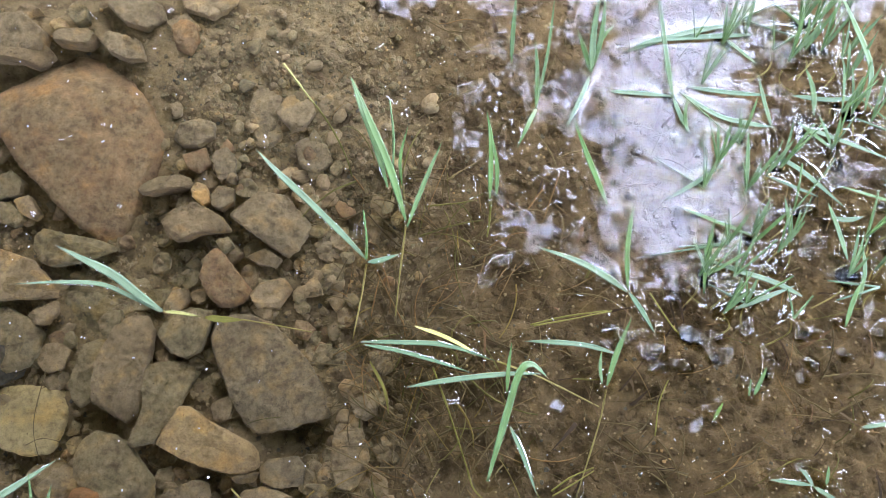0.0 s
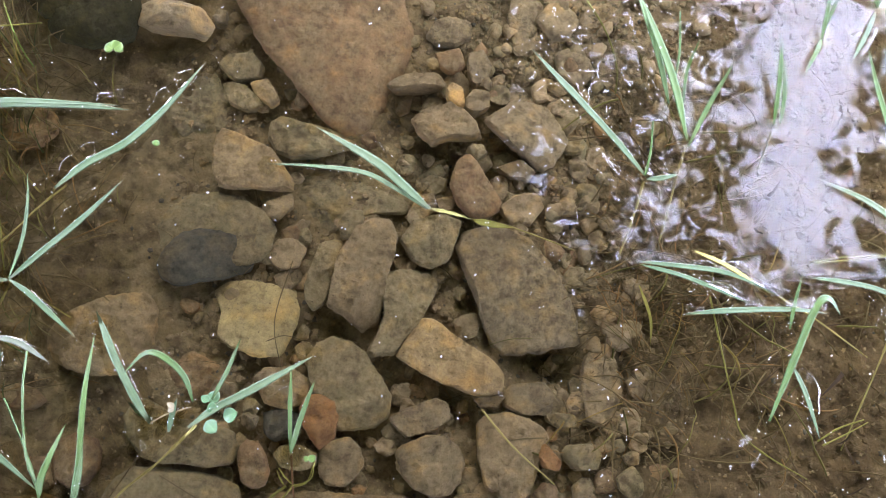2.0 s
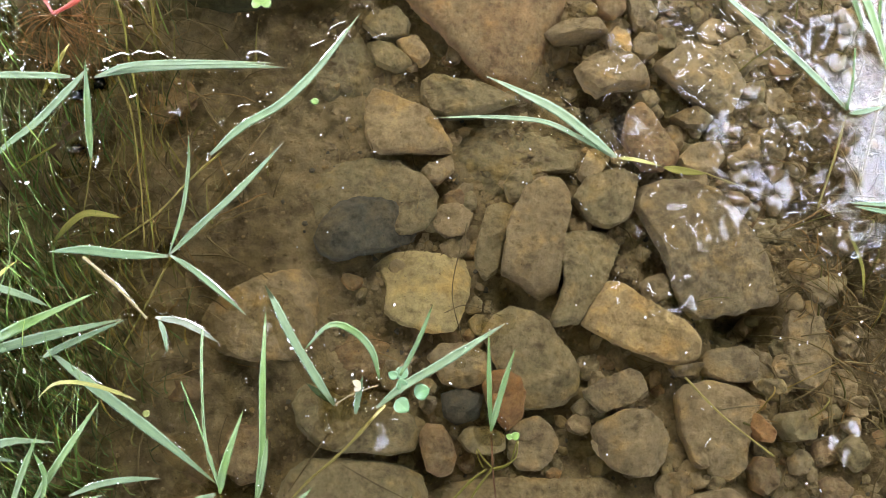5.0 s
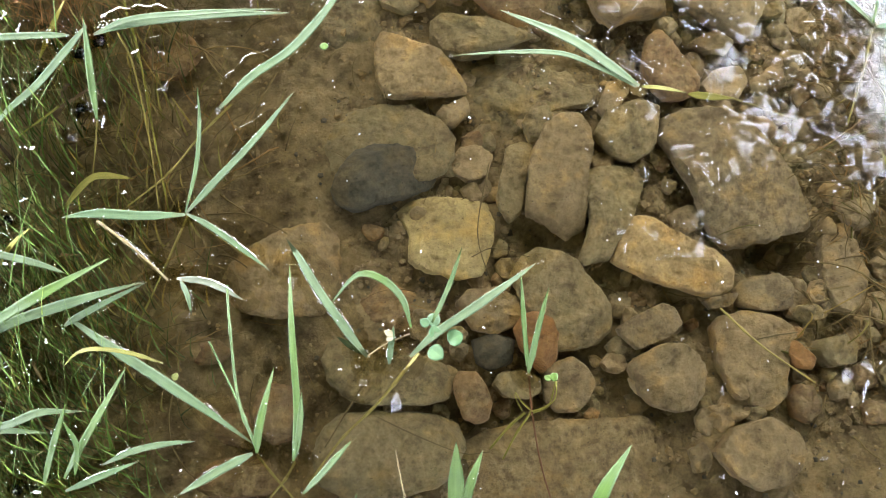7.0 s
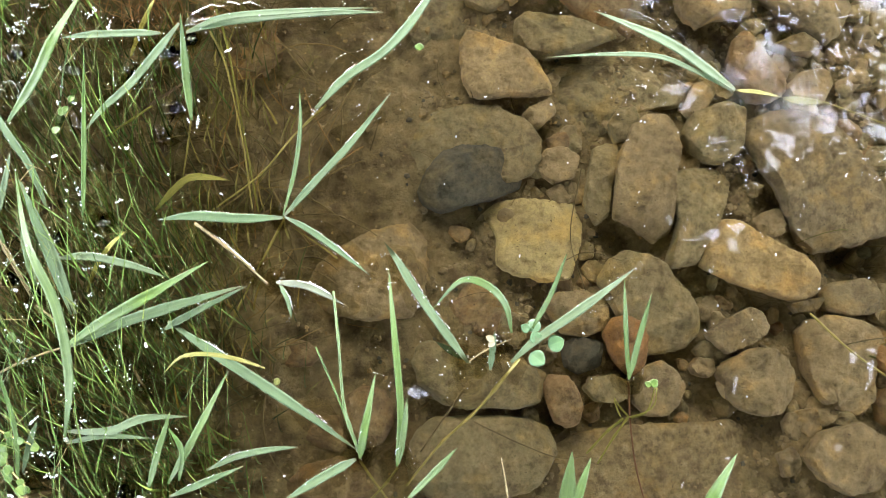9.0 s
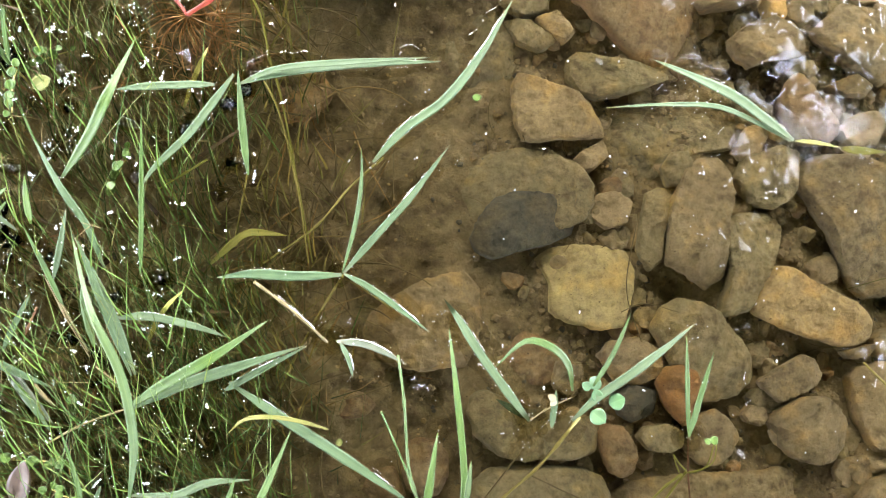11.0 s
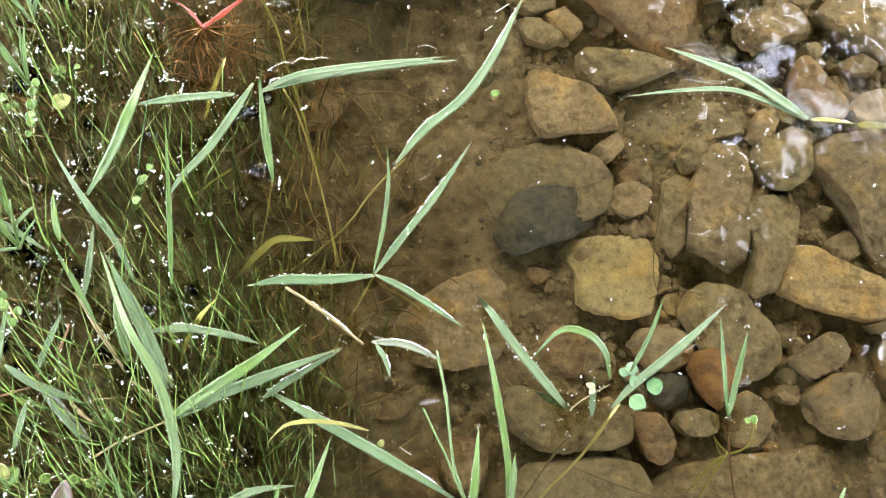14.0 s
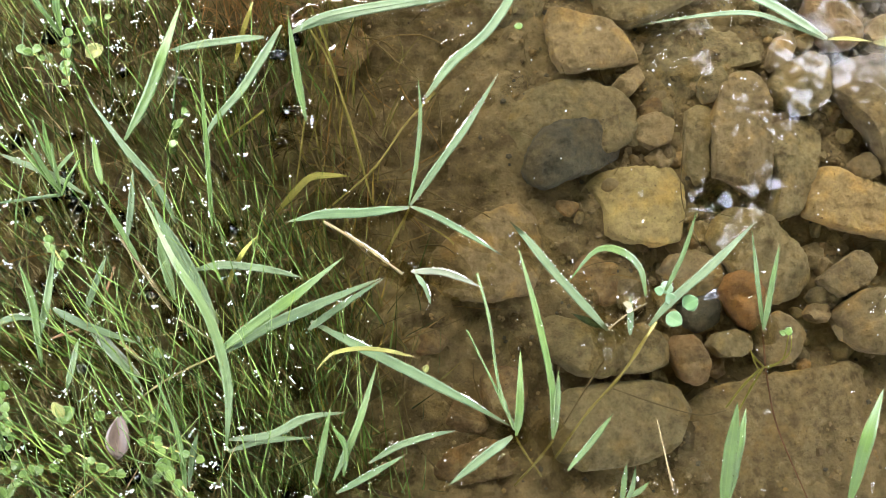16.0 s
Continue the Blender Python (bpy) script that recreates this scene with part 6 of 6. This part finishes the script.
for px, py, w, pz in CONTACTS:
    # the water climbs the leaf, with a faint ring round it
    s = 0.0034 + w * 0.42
    i0, i1 = np.searchsorted(xs, (px - 5 * s, px + 5 * s))
    j0, j1 = np.searchsorted(ys, (py - 5 * s, py + 5 * s))
    d = np.sqrt((GX[j0:j1, i0:i1] - px) ** 2 + (GY[j0:j1, i0:i1] - py) ** 2)
    level[j0:j1, i0:i1] += 0.00055 * np.exp(-(d / s) ** 2 / 2) + 0.00004 * np.cos(d / s * 3.1) * np.exp(-(d / s) / 1.6)
# rings spreading from the floating pair of blades
d = np.hypot(GX - 0.583, GY - 0.160)
level += 0.00007 * np.sin(d / 0.0105 * 2 * np.pi) * np.exp(-((d - 0.025) / 0.018) ** 2)
level *= fade
nx = len(xs)
me = bpy.data.meshes.new("water")
idx = np.arange(GX.size).reshape(GX.shape)
quads = np.stack([idx[:-1, :-1].ravel(), idx[:-1, 1:].ravel(), idx[1:, 1:].ravel(), idx[1:, :-1].ravel()], 1)
me.from_pydata(np.stack([GX.ravel(), GY.ravel(), level.ravel()], 1).tolist(), [], quads.tolist())
me.materials.append(WATER)
me.shade_smooth()
water = tagged(new("water", me), "clear shallow still water over a stony bed", "water", "", "structure")
water.visible_shadow = False


def rims(seed):
    """The steep little edges where the water climbs leaves and stalks, in one mesh."""
    rng = random.Random(seed)
    verts, faces = [], []
    foot = ((0.0, 0.0026), (0.0010, 0.0014), (0.0022, 0.0006), (0.0032, 0.0009), (0.0044, 0.0003), (0.0056, 0.0005), (0.0072, 0.0001), (0.0088, -0.0004))
    # along a leaf the climb runs out in fine ripples
    beside = [(0.0, 0.0024), (0.0008, 0.0013), (0.0017, 0.0007)]
    beside += [(o, 0.0004 + 0.00020 * math.cos(o / 0.0036 * 2 * math.pi) * math.exp(-o / 0.010)) for o in (0.0026 + 0.0009 * k for k in range(14))] + [(0.0160, -0.0004)]

    def strip(points, normals, big=1.0, profile=foot):
        k = len(verts)
        closed = points[0] == points[-1]
        for i, ((x, y), (nx_, ny_)) in enumerate(zip(points, normals)):
            g = rng.uniform(0.8, 1.3) * big * (1.0 if closed else 0.15 + 0.75 * max(0.0, math.sin(math.pi * i / (len(points) - 1))) ** 0.6)
            for o, h in profile:
                verts.append((x + nx_ * o * g, y + ny_ * o * g, h * g))
        m = len(profile)
        for i in range(len(points) - 1):
            for j in range(m - 1):
                a = k + i * m + j
                faces.append((a, a + 1, a + m + 1, a + m))

    for line in RIMS:
        for side in (-1, 1):
            points, normals = [], []
            on = rng.random() < 0.95
            for i in range(1, len(line) - 1):
                x, y, z, w = line[i]
                tx, ty = line[i + 1][0] - line[i - 1][0], line[i + 1][1] - line[i - 1][1]
                n = math.hypot(tx, ty) or 1
                nx_, ny_ = -ty / n * side, tx / n * side
                if rng.random() < (0.08 if on else 0.4):
                    on = not on
                if on and abs(z) < 0.0095:
                    points.append((x + nx_ * w, y + ny_ * w))
                    normals.append((nx_, ny_))
                else:
                    if len(points) > 2:
                        strip(points, normals, 1.35 if ny_ > 0 else 0.7, beside)
                    points, normals = [], []
            if len(points) > 2:
                strip(points, normals, 1.35 if ny_ > 0 else 0.7, beside)
        # a ring at the foot
        x, y, z, w = line[0]
        if abs(z) < 0.006:
            r = rng.uniform(0.0012, 0.003)
            ring = [2 * math.pi * q / 14 for q in range(15)]
            strip([(x + math.cos(a) * r, y + math.sin(a) * r) for a in ring], [(math.cos(a), math.sin(a)) for a in ring], rng.uniform(0.7, 1.15), beside)
        # and one where the tip dips in
        x, y, z, w = line[-1]
        if abs(z) < 0.006 and rng.random() < 0.7:
            ring = [2 * math.pi * q / 14 for q in range(15)]
            strip([(x + math.cos(a) * 0.0015, y + math.sin(a) * 0.0015) for a in ring], [(math.cos(a), math.sin(a)) for a in ring], rng.uniform(0.6, 1.0), beside)
        # small rings and dimples beside the leaf
        for _ in range(4):
            i = rng.randrange(1, len(line))
            x, y, z, w = line[i]
            if abs(z) < 0.012:
                x, y, r = x + rng.gauss(0, w + 0.007), y + rng.gauss(0, w + 0.007), rng.uniform(0.0003, 0.0016)
                ring = [2 * math.pi * q / 10 for q in range(11)]
                strip([(x + math.cos(a) * r, y + math.sin(a) * r) for a in ring], [(math.cos(a), math.sin(a)) for a in ring], rng.uniform(0.4, 0.9))
    # froth of small rings where fine stalks pierce the surface
    for _ in range(460):
        cx, cy = edge_place(rng) if rng.random() < 0.55 else (rng.uniform(1.18, 1.75), rng.uniform(0.08, 0.75))
        wide = rng.uniform(0.003, 0.011)
        for _ in range(rng.randrange(3, 11)):
            x, y = cx + rng.gauss(0, wide), cy + rng.gauss(0, wide * 0.6)
            r, s = rng.uniform(0.0003, 0.0016), rng.uniform(0.7, 1.5)
            ring = [2 * math.pi * q / 14 for q in range(15)]
            strip([(x + math.cos(a) * r * s, y + math.sin(a) * r) for a in ring], [(math.cos(a), math.sin(a)) for a in ring], rng.uniform(0.5, 1.2))
    return mesh_from("meniscus", verts, faces, WATER)


meniscus = tagged(part("meniscus", rims(17), water, "curved water rims round leaves and stalks"), kind="stuff")
meniscus.visible_shadow = False

# plain white for bubbles and for sky glints of the water rims
FOAM_GLINT = material("froth_glint_white", field_look((0.46, 0.50, 0.50), (0.74, 0.77, 0.77), 0.3), 0.25, 0.5)


def froth(name, heaps, place, spread, label, seed, count=(5, 15), size=(0.0005, 0.0014)):
    """Heaps of tiny white beads on the water, painted as bubbles and sky glints, in one mesh."""
    rng = random.Random(seed)
    verts, faces = [], []
    for _ in range(heaps):
        cx, cy = place(rng)
        a, wide = rng.uniform(0, 6.28), rng.uniform(*spread)
        for _ in range(rng.randrange(*count)):
            u, v, r = rng.gauss(0, wide), rng.gauss(0, wide * 0.35), rng.uniform(*size)
            x, y, k = cx + math.cos(a) * u - math.sin(a) * v, cy + math.sin(a) * u + math.cos(a) * v, len(verts)
            verts += [(x + math.cos(q * 1.0472) * r, y + math.sin(q * 1.0472) * r, 0.0004) for q in range(6)]
            verts += [(x + math.cos(q * 1.0472 + 0.5) * r * 0.72, y + math.sin(q * 1.0472 + 0.5) * r * 0.72, 0.0004 + r * 0.75) for q in range(6)]
            verts.append((x, y, 0.0004 + r * 1.05))
            for q in range(6):
                p = (q + 1) % 6
                faces += [(k + q, k + p, k + 6 + q), (k + p, k + 6 + p, k + 6 + q), (k + 6 + q, k + 6 + p, k + 12)]
    return tagged(new(name, mesh_from(name, verts, faces, FOAM_GLINT)), label, "froth", "", "stuff")


def leaf_side(r):
    """A spot close to the edge of a blade that lies on the water."""
    while True:
        line = r.choice(RIMS)
        x, y, z, w = r.choice(line)
        if abs(z) < 0.008:
            return x + r.gauss(0, w + 0.002), y + r.gauss(0, w + 0.002)


froth("grass_froth", 230, edge_place, (0.0014, 0.005), "white bubbles and painted glints among shallow grass", 41)
froth("leaf_froth", 170, leaf_side, (0.001, 0.004), "white bubbles and painted glints beside grass blades", 42, (2, 7), (0.0004, 0.0010))
froth("corner_froth", 90, lambda r: (r.uniform(1.25, 1.75), r.uniform(0.1, 0.72)), (0.002, 0.006), "white bubbles and painted glints among wet grass", 43)
# pale beads paint the small sky glints of the ripples
froth("floating_flecks", 150, lambda r: (r.uniform(-0.2, 1.3), r.uniform(-0.36, 0.6)), (0.0006, 0.0016), "pale painted sky glints on clear water", 44, (1, 5), (0.0005, 0.0013))

# ---- the trees overhead, which the water mirrors ----
LEAF = material("tree_leaf", field_look((0.022, 0.042, 0.010), (0.040, 0.072, 0.018), 0.14), 0.5, 0.4)


def bark_look(n, l, b):
    f = noise_node(n, l, 40.0)
    l.new(ramp_node(n, l, f, [(0.3, (0.035, 0.028, 0.02)), (0.7, (0.10, 0.08, 0.06))]), b.inputs["Base Color"])
    bump_node(n, l, f, 0.8, 0.01, b)


BARK = material("bark", bark_look, 0.9, 0.2)


def cover(x, y):
    """How closely the high leaves stand over a spot: open sky to the north-east and beyond the far bank, closed
    elsewhere. Parts out of view are set to steer light.
    """
    gap = math.exp(-((x - 1.95) / 1.40) ** 10 - ((y - 1.55) / 1.10) ** 10)
    west = math.exp(-((x + 1.25) / 0.5) ** 4 - ((y - 1.8) / 0.4) ** 4)
    torn = rise((relief(Vector((x, y, 0.0)), 4.2) + 0.05) / 0.05)
    # unseen opening, added to light the bed from the north
    north = rise((y - 3.02 - 0.2 * relief(Vector((x, y, 4.0)), 1.5)) / 0.08)
    return max(0.0, (1.0 - gap - 0.4 * torn * west) * (1 - 0.94 * north))


def limb(name, ctrl, r0, r1, parent):
    pts = curve_points(ctrl, 14)
    verts, faces = [], []
    for i, p in enumerate(pts):
        t = (pts[min(i + 1, 13)] - pts[max(i - 1, 0)]).normalized()
        side = t.cross(Vector((0.31, 0.2, 0.93))).normalized()
        up = side.cross(t)
        r = r0 + (r1 - r0) * i / 13
        for k in range(8):
            a = math.pi * k / 4
            verts.append(p + (side * math.cos(a) + up * math.sin(a)) * r * (1 + 0.1 * math.sin(k * 2.3 + i)) - Vector(parent.location))
    for i in range(13):
        for k in range(8):
            a, b = i * 8 + k, i * 8 + (k + 1) % 8
            faces.append((a, b, b + 8, a + 8))
    faces.append(tuple(range(13 * 8, 14 * 8)))
    return part(name, mesh_from(name, verts, faces, BARK), parent)


def tree(x, y, ends, spread, count, seed, heights, size=1.0, closely=cover):
    rng = random.Random(seed)
    z0 = ground_height(x, y)
    ob = thing("tree", (x, y, z0), "leafy tree leaning over the stream", "tree", "trees over the stream")
    limb("trunk", [(x, y, z0 - 0.1), (x + 0.05, y - 0.05, 1.0), (x * 0.9, y * 0.9, 2.4), (x * 0.8, y * 0.8, 3.6)], 0.13, 0.06, ob)
    for ex, ey, ez in ends:
        limb("limb", [(x * 0.93, y * 0.93, 2.0), ((x + ex) / 2, (y + ey) / 2, ez * 0.95 + 0.2), (ex, ey, ez)], 0.05, 0.012, ob)
    verts, faces = [], []
    for i in range(count // 6):
        # a twig with a spray of leaves
        tx = spread[0] + (spread[1] - spread[0]) * (i * 0.7548776662 % 1)
        ty = spread[2] + (spread[3] - spread[2]) * (i * 0.5698402910 % 1)
        if rng.random() > closely(tx, ty):
            continue
        tz = rng.uniform(*heights)
        a = rng.uniform(0, 6.28)
        for q in range(6):
            lx = tx + math.cos(a) * 0.045 * size * q
            ly = ty + math.sin(a) * 0.045 * size * q
            lz = tz - 0.004 * q * q + rng.uniform(-0.01, 0.01)
            b = a + (1 if q % 2 else -1) * rng.uniform(0.7, 1.2)
            n_, w = rng.uniform(0.09, 0.17) * size, rng.uniform(0.026, 0.044) * size
            drop = rng.uniform(-0.5, 0.15)
            dx, dy = math.cos(b), math.sin(b)
            if relief(Vector((lx + dx * n_ / 2, ly + dy * n_ / 2, 0.0)), 6.0) > 0.40:
                continue  # a small hole through which the sky shows
            k = len(verts)
            for s, g in ((0, 0.0), (0.3, 0.9), (0.55, 1.0), (0.8, 0.6), (1.0, 0.0)):
                cx, cy, cz = lx + dx * n_ * s, ly + dy * n_ * s, lz + drop * n_ * s
                verts += [(cx - dy * w * g - x, cy + dx * w * g - y, cz + 0.006 * g - z0), (cx + dy * w * g - x, cy - dx * w * g - y, cz + 0.006 * g - z0)]
            faces += [(k + 2 * i, k + 2 * i + 1, k + 2 * i + 3, k + 2 * i + 2) for i in range(4)]
    crown = part("crown", mesh_from("crown", verts, faces, LEAF), ob, "dense dark green foliage")
    crown["kind"] = "stuff"
    return ob


tree(-1.9, 2.3, [(0.3, 1.6, 2.9), (-0.6, 0.4, 2.8), (0.9, 2.4, 3.0), (-2.4, -0.4, 2.9)], (-3.4, 1.4, -0.6, 4.2), 21000, 11, (2.5, 3.3))
tree(3.8, -1.6, [(1.4, -0.6, 2.8), (2.6, 0.4, 2.9), (0.4, -1.6, 2.9), (3.4, 1.6, 3.0)], (0.6, 5.0, -3.4, 2.2), 21000, 12, (2.5, 3.3))
tree(-2.2, -2.4, [(-0.8, -0.9, 2.7), (0.2, -1.8, 2.8), (-2.6, -0.6, 2.8)], (-3.4, 1.2, -3.4, 0.6), 20000, 13, (2.4, 3.2))


def screen_shrub(x, y, seed):
    """An added, unseen bush against low sky light: bare stems below, a ragged crown of leaves."""
    rng = random.Random(seed)
    z0 = ground_height(x, y)
    ob = thing("bush", (x, y, z0), "unseen green bush added to block low sky light", "bush", "bushes on the banks")
    for i in range(6):
        a = i * 1.05 + rng.uniform(-0.3, 0.3)
        limb("stem", [(x, y, z0 - 0.05), (x + math.cos(a) * 0.25, y + math.sin(a) * 0.25, z0 + 0.7), (x + math.cos(a) * 0.6, y + math.sin(a) * 0.6, z0 + rng.uniform(1.2, 1.9))], 0.022, 0.006, ob)
    verts, faces = [], []
    while len(verts) < 26000:
        p = Vector((rng.uniform(-1, 1), rng.uniform(-1, 1), rng.uniform(-1, 1)))
        if not 0.35 < p.length < 1.0 + 0.25 * relief(p, 2.2):
            continue
        cx, cy, cz = p.x * 1.05, p.y * 1.05, 1.25 + p.z * 1.15
        b, n_, w = rng.uniform(0, 6.28), rng.uniform(0.08, 0.15), rng.uniform(0.02, 0.034)
        dx, dy, drop = math.cos(b), math.sin(b), rng.uniform(-0.9, 0.2)
        k = len(verts)
        for s, g in ((0, 0.0), (0.3, 0.9), (0.7, 0.8), (1.0, 0.0)):
            verts += [(cx + dx * n_ * s - dy * w * g, cy + dy * n_ * s + dx * w * g, cz + drop * n_ * s), (cx + dx * n_ * s + dy * w * g, cy + dy * n_ * s - dx * w * g, cz + drop * n_ * s)]
        faces += [(k + 2 * i, k + 2 * i + 1, k + 2 * i + 3, k + 2 * i + 2) for i in range(3)]
    tagged(part("crown", mesh_from("crown", verts, faces, LEAF), ob, "ragged dark green leaves"), kind="stuff")
    return ob


def overhang(x, y):
    """How closely the drooping branches stand: closed to the west, torn, then a clear window of sky, ragged again beyond."""
    p = Vector((x, y, 0.0))
    shut = rise((0.78 + 0.10 * relief(p, 5.0) - x) / 0.03)
    left = rise((x - 1.49 - 0.09 * relief(p, 6.0, Vector((1.1, 4.0, 2.0)))) / 0.012)
    right = rise((1.90 + 0.09 * relief(p, 6.0, Vector((7.1, 1.0, 5.0))) - x) / 0.012)
    low = rise((y - 0.42 - max(0.0, 0.60 * (1.66 - x)) - 0.05 * relief(p, 8.0)) / 0.02)
    window = left * right * low
    torn = 0.30 + 0.75 * rise((relief(p, 9.0, Vector((2.0, 9.0, 1.0))) - 0.05) / 0.06)
    if y < 0.26 and not 1.06 < x < 1.52:
        return 0.0
    # the ragged outer edge of the crown
    if x < 0.22 + 0.14 * relief(p, 3.0) or x > 2.26 - 0.12 * relief(p, 3.4) or y > 1.24 + 0.16 * relief(p, 2.6) - 0.35 * max(0.0, 0.55 - x):
        return 0.0
    if x < 1.52:
        shut = max(shut, 0.9 * rise((0.35 + 0.05 * relief(p, 9.0) - y) / 0.02))
    return max(0.006, max(shut, torn * (0.90 if x < 1.06 else 0.45 if x < 1.7 else 0.72)) * (1 - window))


def low_branches(x, y, seed):
    """A sapling on the bank whose branches droop over the water."""
    rng = random.Random(seed)
    z0 = ground_height(x, y)
    ob = thing("sapling", (x, y, z0), "small-leaved sapling drooping over the water", "sapling", "")
    limb("trunk", [(x, y, z0 - 0.1), (x - 0.05, y - 0.06, 0.8), (x - 0.12, y - 0.2, 1.5)], 0.026, 0.012, ob)
    for ex, ey in ((0.30, 0.45), (0.55, 0.80), (0.80, 0.45), (0.95, 0.95), (1.22, 0.60), (1.35, 1.05), (1.98, 0.55), (2.15, 0.90), (0.25, 1.05)):
        limb("branch", [(x - 0.08, y - 0.12, 1.1), ((x + ex) / 2, (y + ey) / 2 + 0.1, 1.30), (ex, ey, 1.16)], 0.009, 0.0022, ob)
    for i in range(60):
        tx, ty, a = rng.uniform(0.84, 2.15), rng.uniform(0.38, 1.20), rng.gauss(-1.7, 0.8)
        if overhang(tx, ty) > 0.15:
            l_ = rng.uniform(0.08, 0.22)
            limb("twig", [(tx, ty, 1.17), (tx + math.cos(a) * l_ * 0.5, ty + math.sin(a) * l_ * 0.5, 1.16), (tx + math.cos(a) * l_, max(0.3, ty + math.sin(a) * l_), 1.13)], 0.0018, 0.0008, ob)
    verts, faces = [], []
    for i in range(5900):
        tx = 0.10 + 2.30 * (i * 0.7548776662 % 1)
        ty = 0.12 + 1.28 * (i * 0.5698402910 % 1)
        if rng.random() > overhang(tx, ty):
            continue
        tz, a = rng.uniform(1.10, 1.22), rng.uniform(0, 6.28)
        for q in range(6):
            lx, ly = tx + math.cos(a) * 0.016 * q, ty + math.sin(a) * 0.016 * q
            if overhang(lx, ly) == 0.0 or rng.random() > overhang(lx, ly) + 0.45:
                continue
            b = a + (1 if q % 2 else -1) * rng.uniform(0.6, 1.1) if q < 5 else a
            n_, w, drop = rng.uniform(0.028, 0.066), rng.uniform(0.007, 0.014), rng.uniform(-0.9, 0.2)
            dx, dy = math.cos(b), math.sin(b)
            k = len(verts)
            for s_, g in ((0, 0.05), (0.2, 0.62), (0.42, 1.0), (0.62, 0.88), (0.82, 0.45), (1.0, 0.0)):
                cx, cy, cz = lx + dx * n_ * s_ - x, ly + dy * n_ * s_ - y, tz + drop * n_ * s_ - z0
                verts += [(cx - dy * w * g, cy + dx * w * g, cz + 0.003 * g), (cx, cy, cz), (cx + dy * w * g, cy - dx * w * g, cz + 0.003 * g)]
            for m in range(5):
                f = k + 3 * m
                faces += [(f, f + 1, f + 4, f + 3), (f + 1, f + 2, f + 5, f + 4)]
    tagged(part("crown", mesh_from("crown", verts, faces, LEAF), ob, "small dark green leaves"), kind="stuff")
    return ob


low_branches(2.1, 1.95, 77)
# bushes out of view, added to shut off light from the horizon
bush = screen_shrub(3.2, 5.3, 71)
for i in range(1, 13):
    x = -5.5 + 1.85 * (i % 6) + 0.5 * math.sin(i * 3.1)
    y = (5.4 if i < 6 else -3.4) + 0.4 * math.sin(0.7 * x) + 0.3 * math.sin(i * 1.7)
    copy_thing(bush, Matrix.Translation((x, y, ground_height(x, y))) @ Matrix.Rotation(i * 2.4, 4, "Z") @ Matrix.Diagonal((1.1, 1.0, 0.5 + 0.06 * (i % 4), 1.0)))


def bank_place(r):
    while True:
        x, y = r.uniform(-6, 7), r.uniform(-4.5, 4.7)
        if ground_height(x, y) > 0.03:
            return x, y


tuft_field("bank_grass", 9000, FINE, bank_place, (1.5, 1.5, 0.7), (0.10, 0.26), (0.003, 0.006), ground_height, "rough green grass on the stream banks", 18)
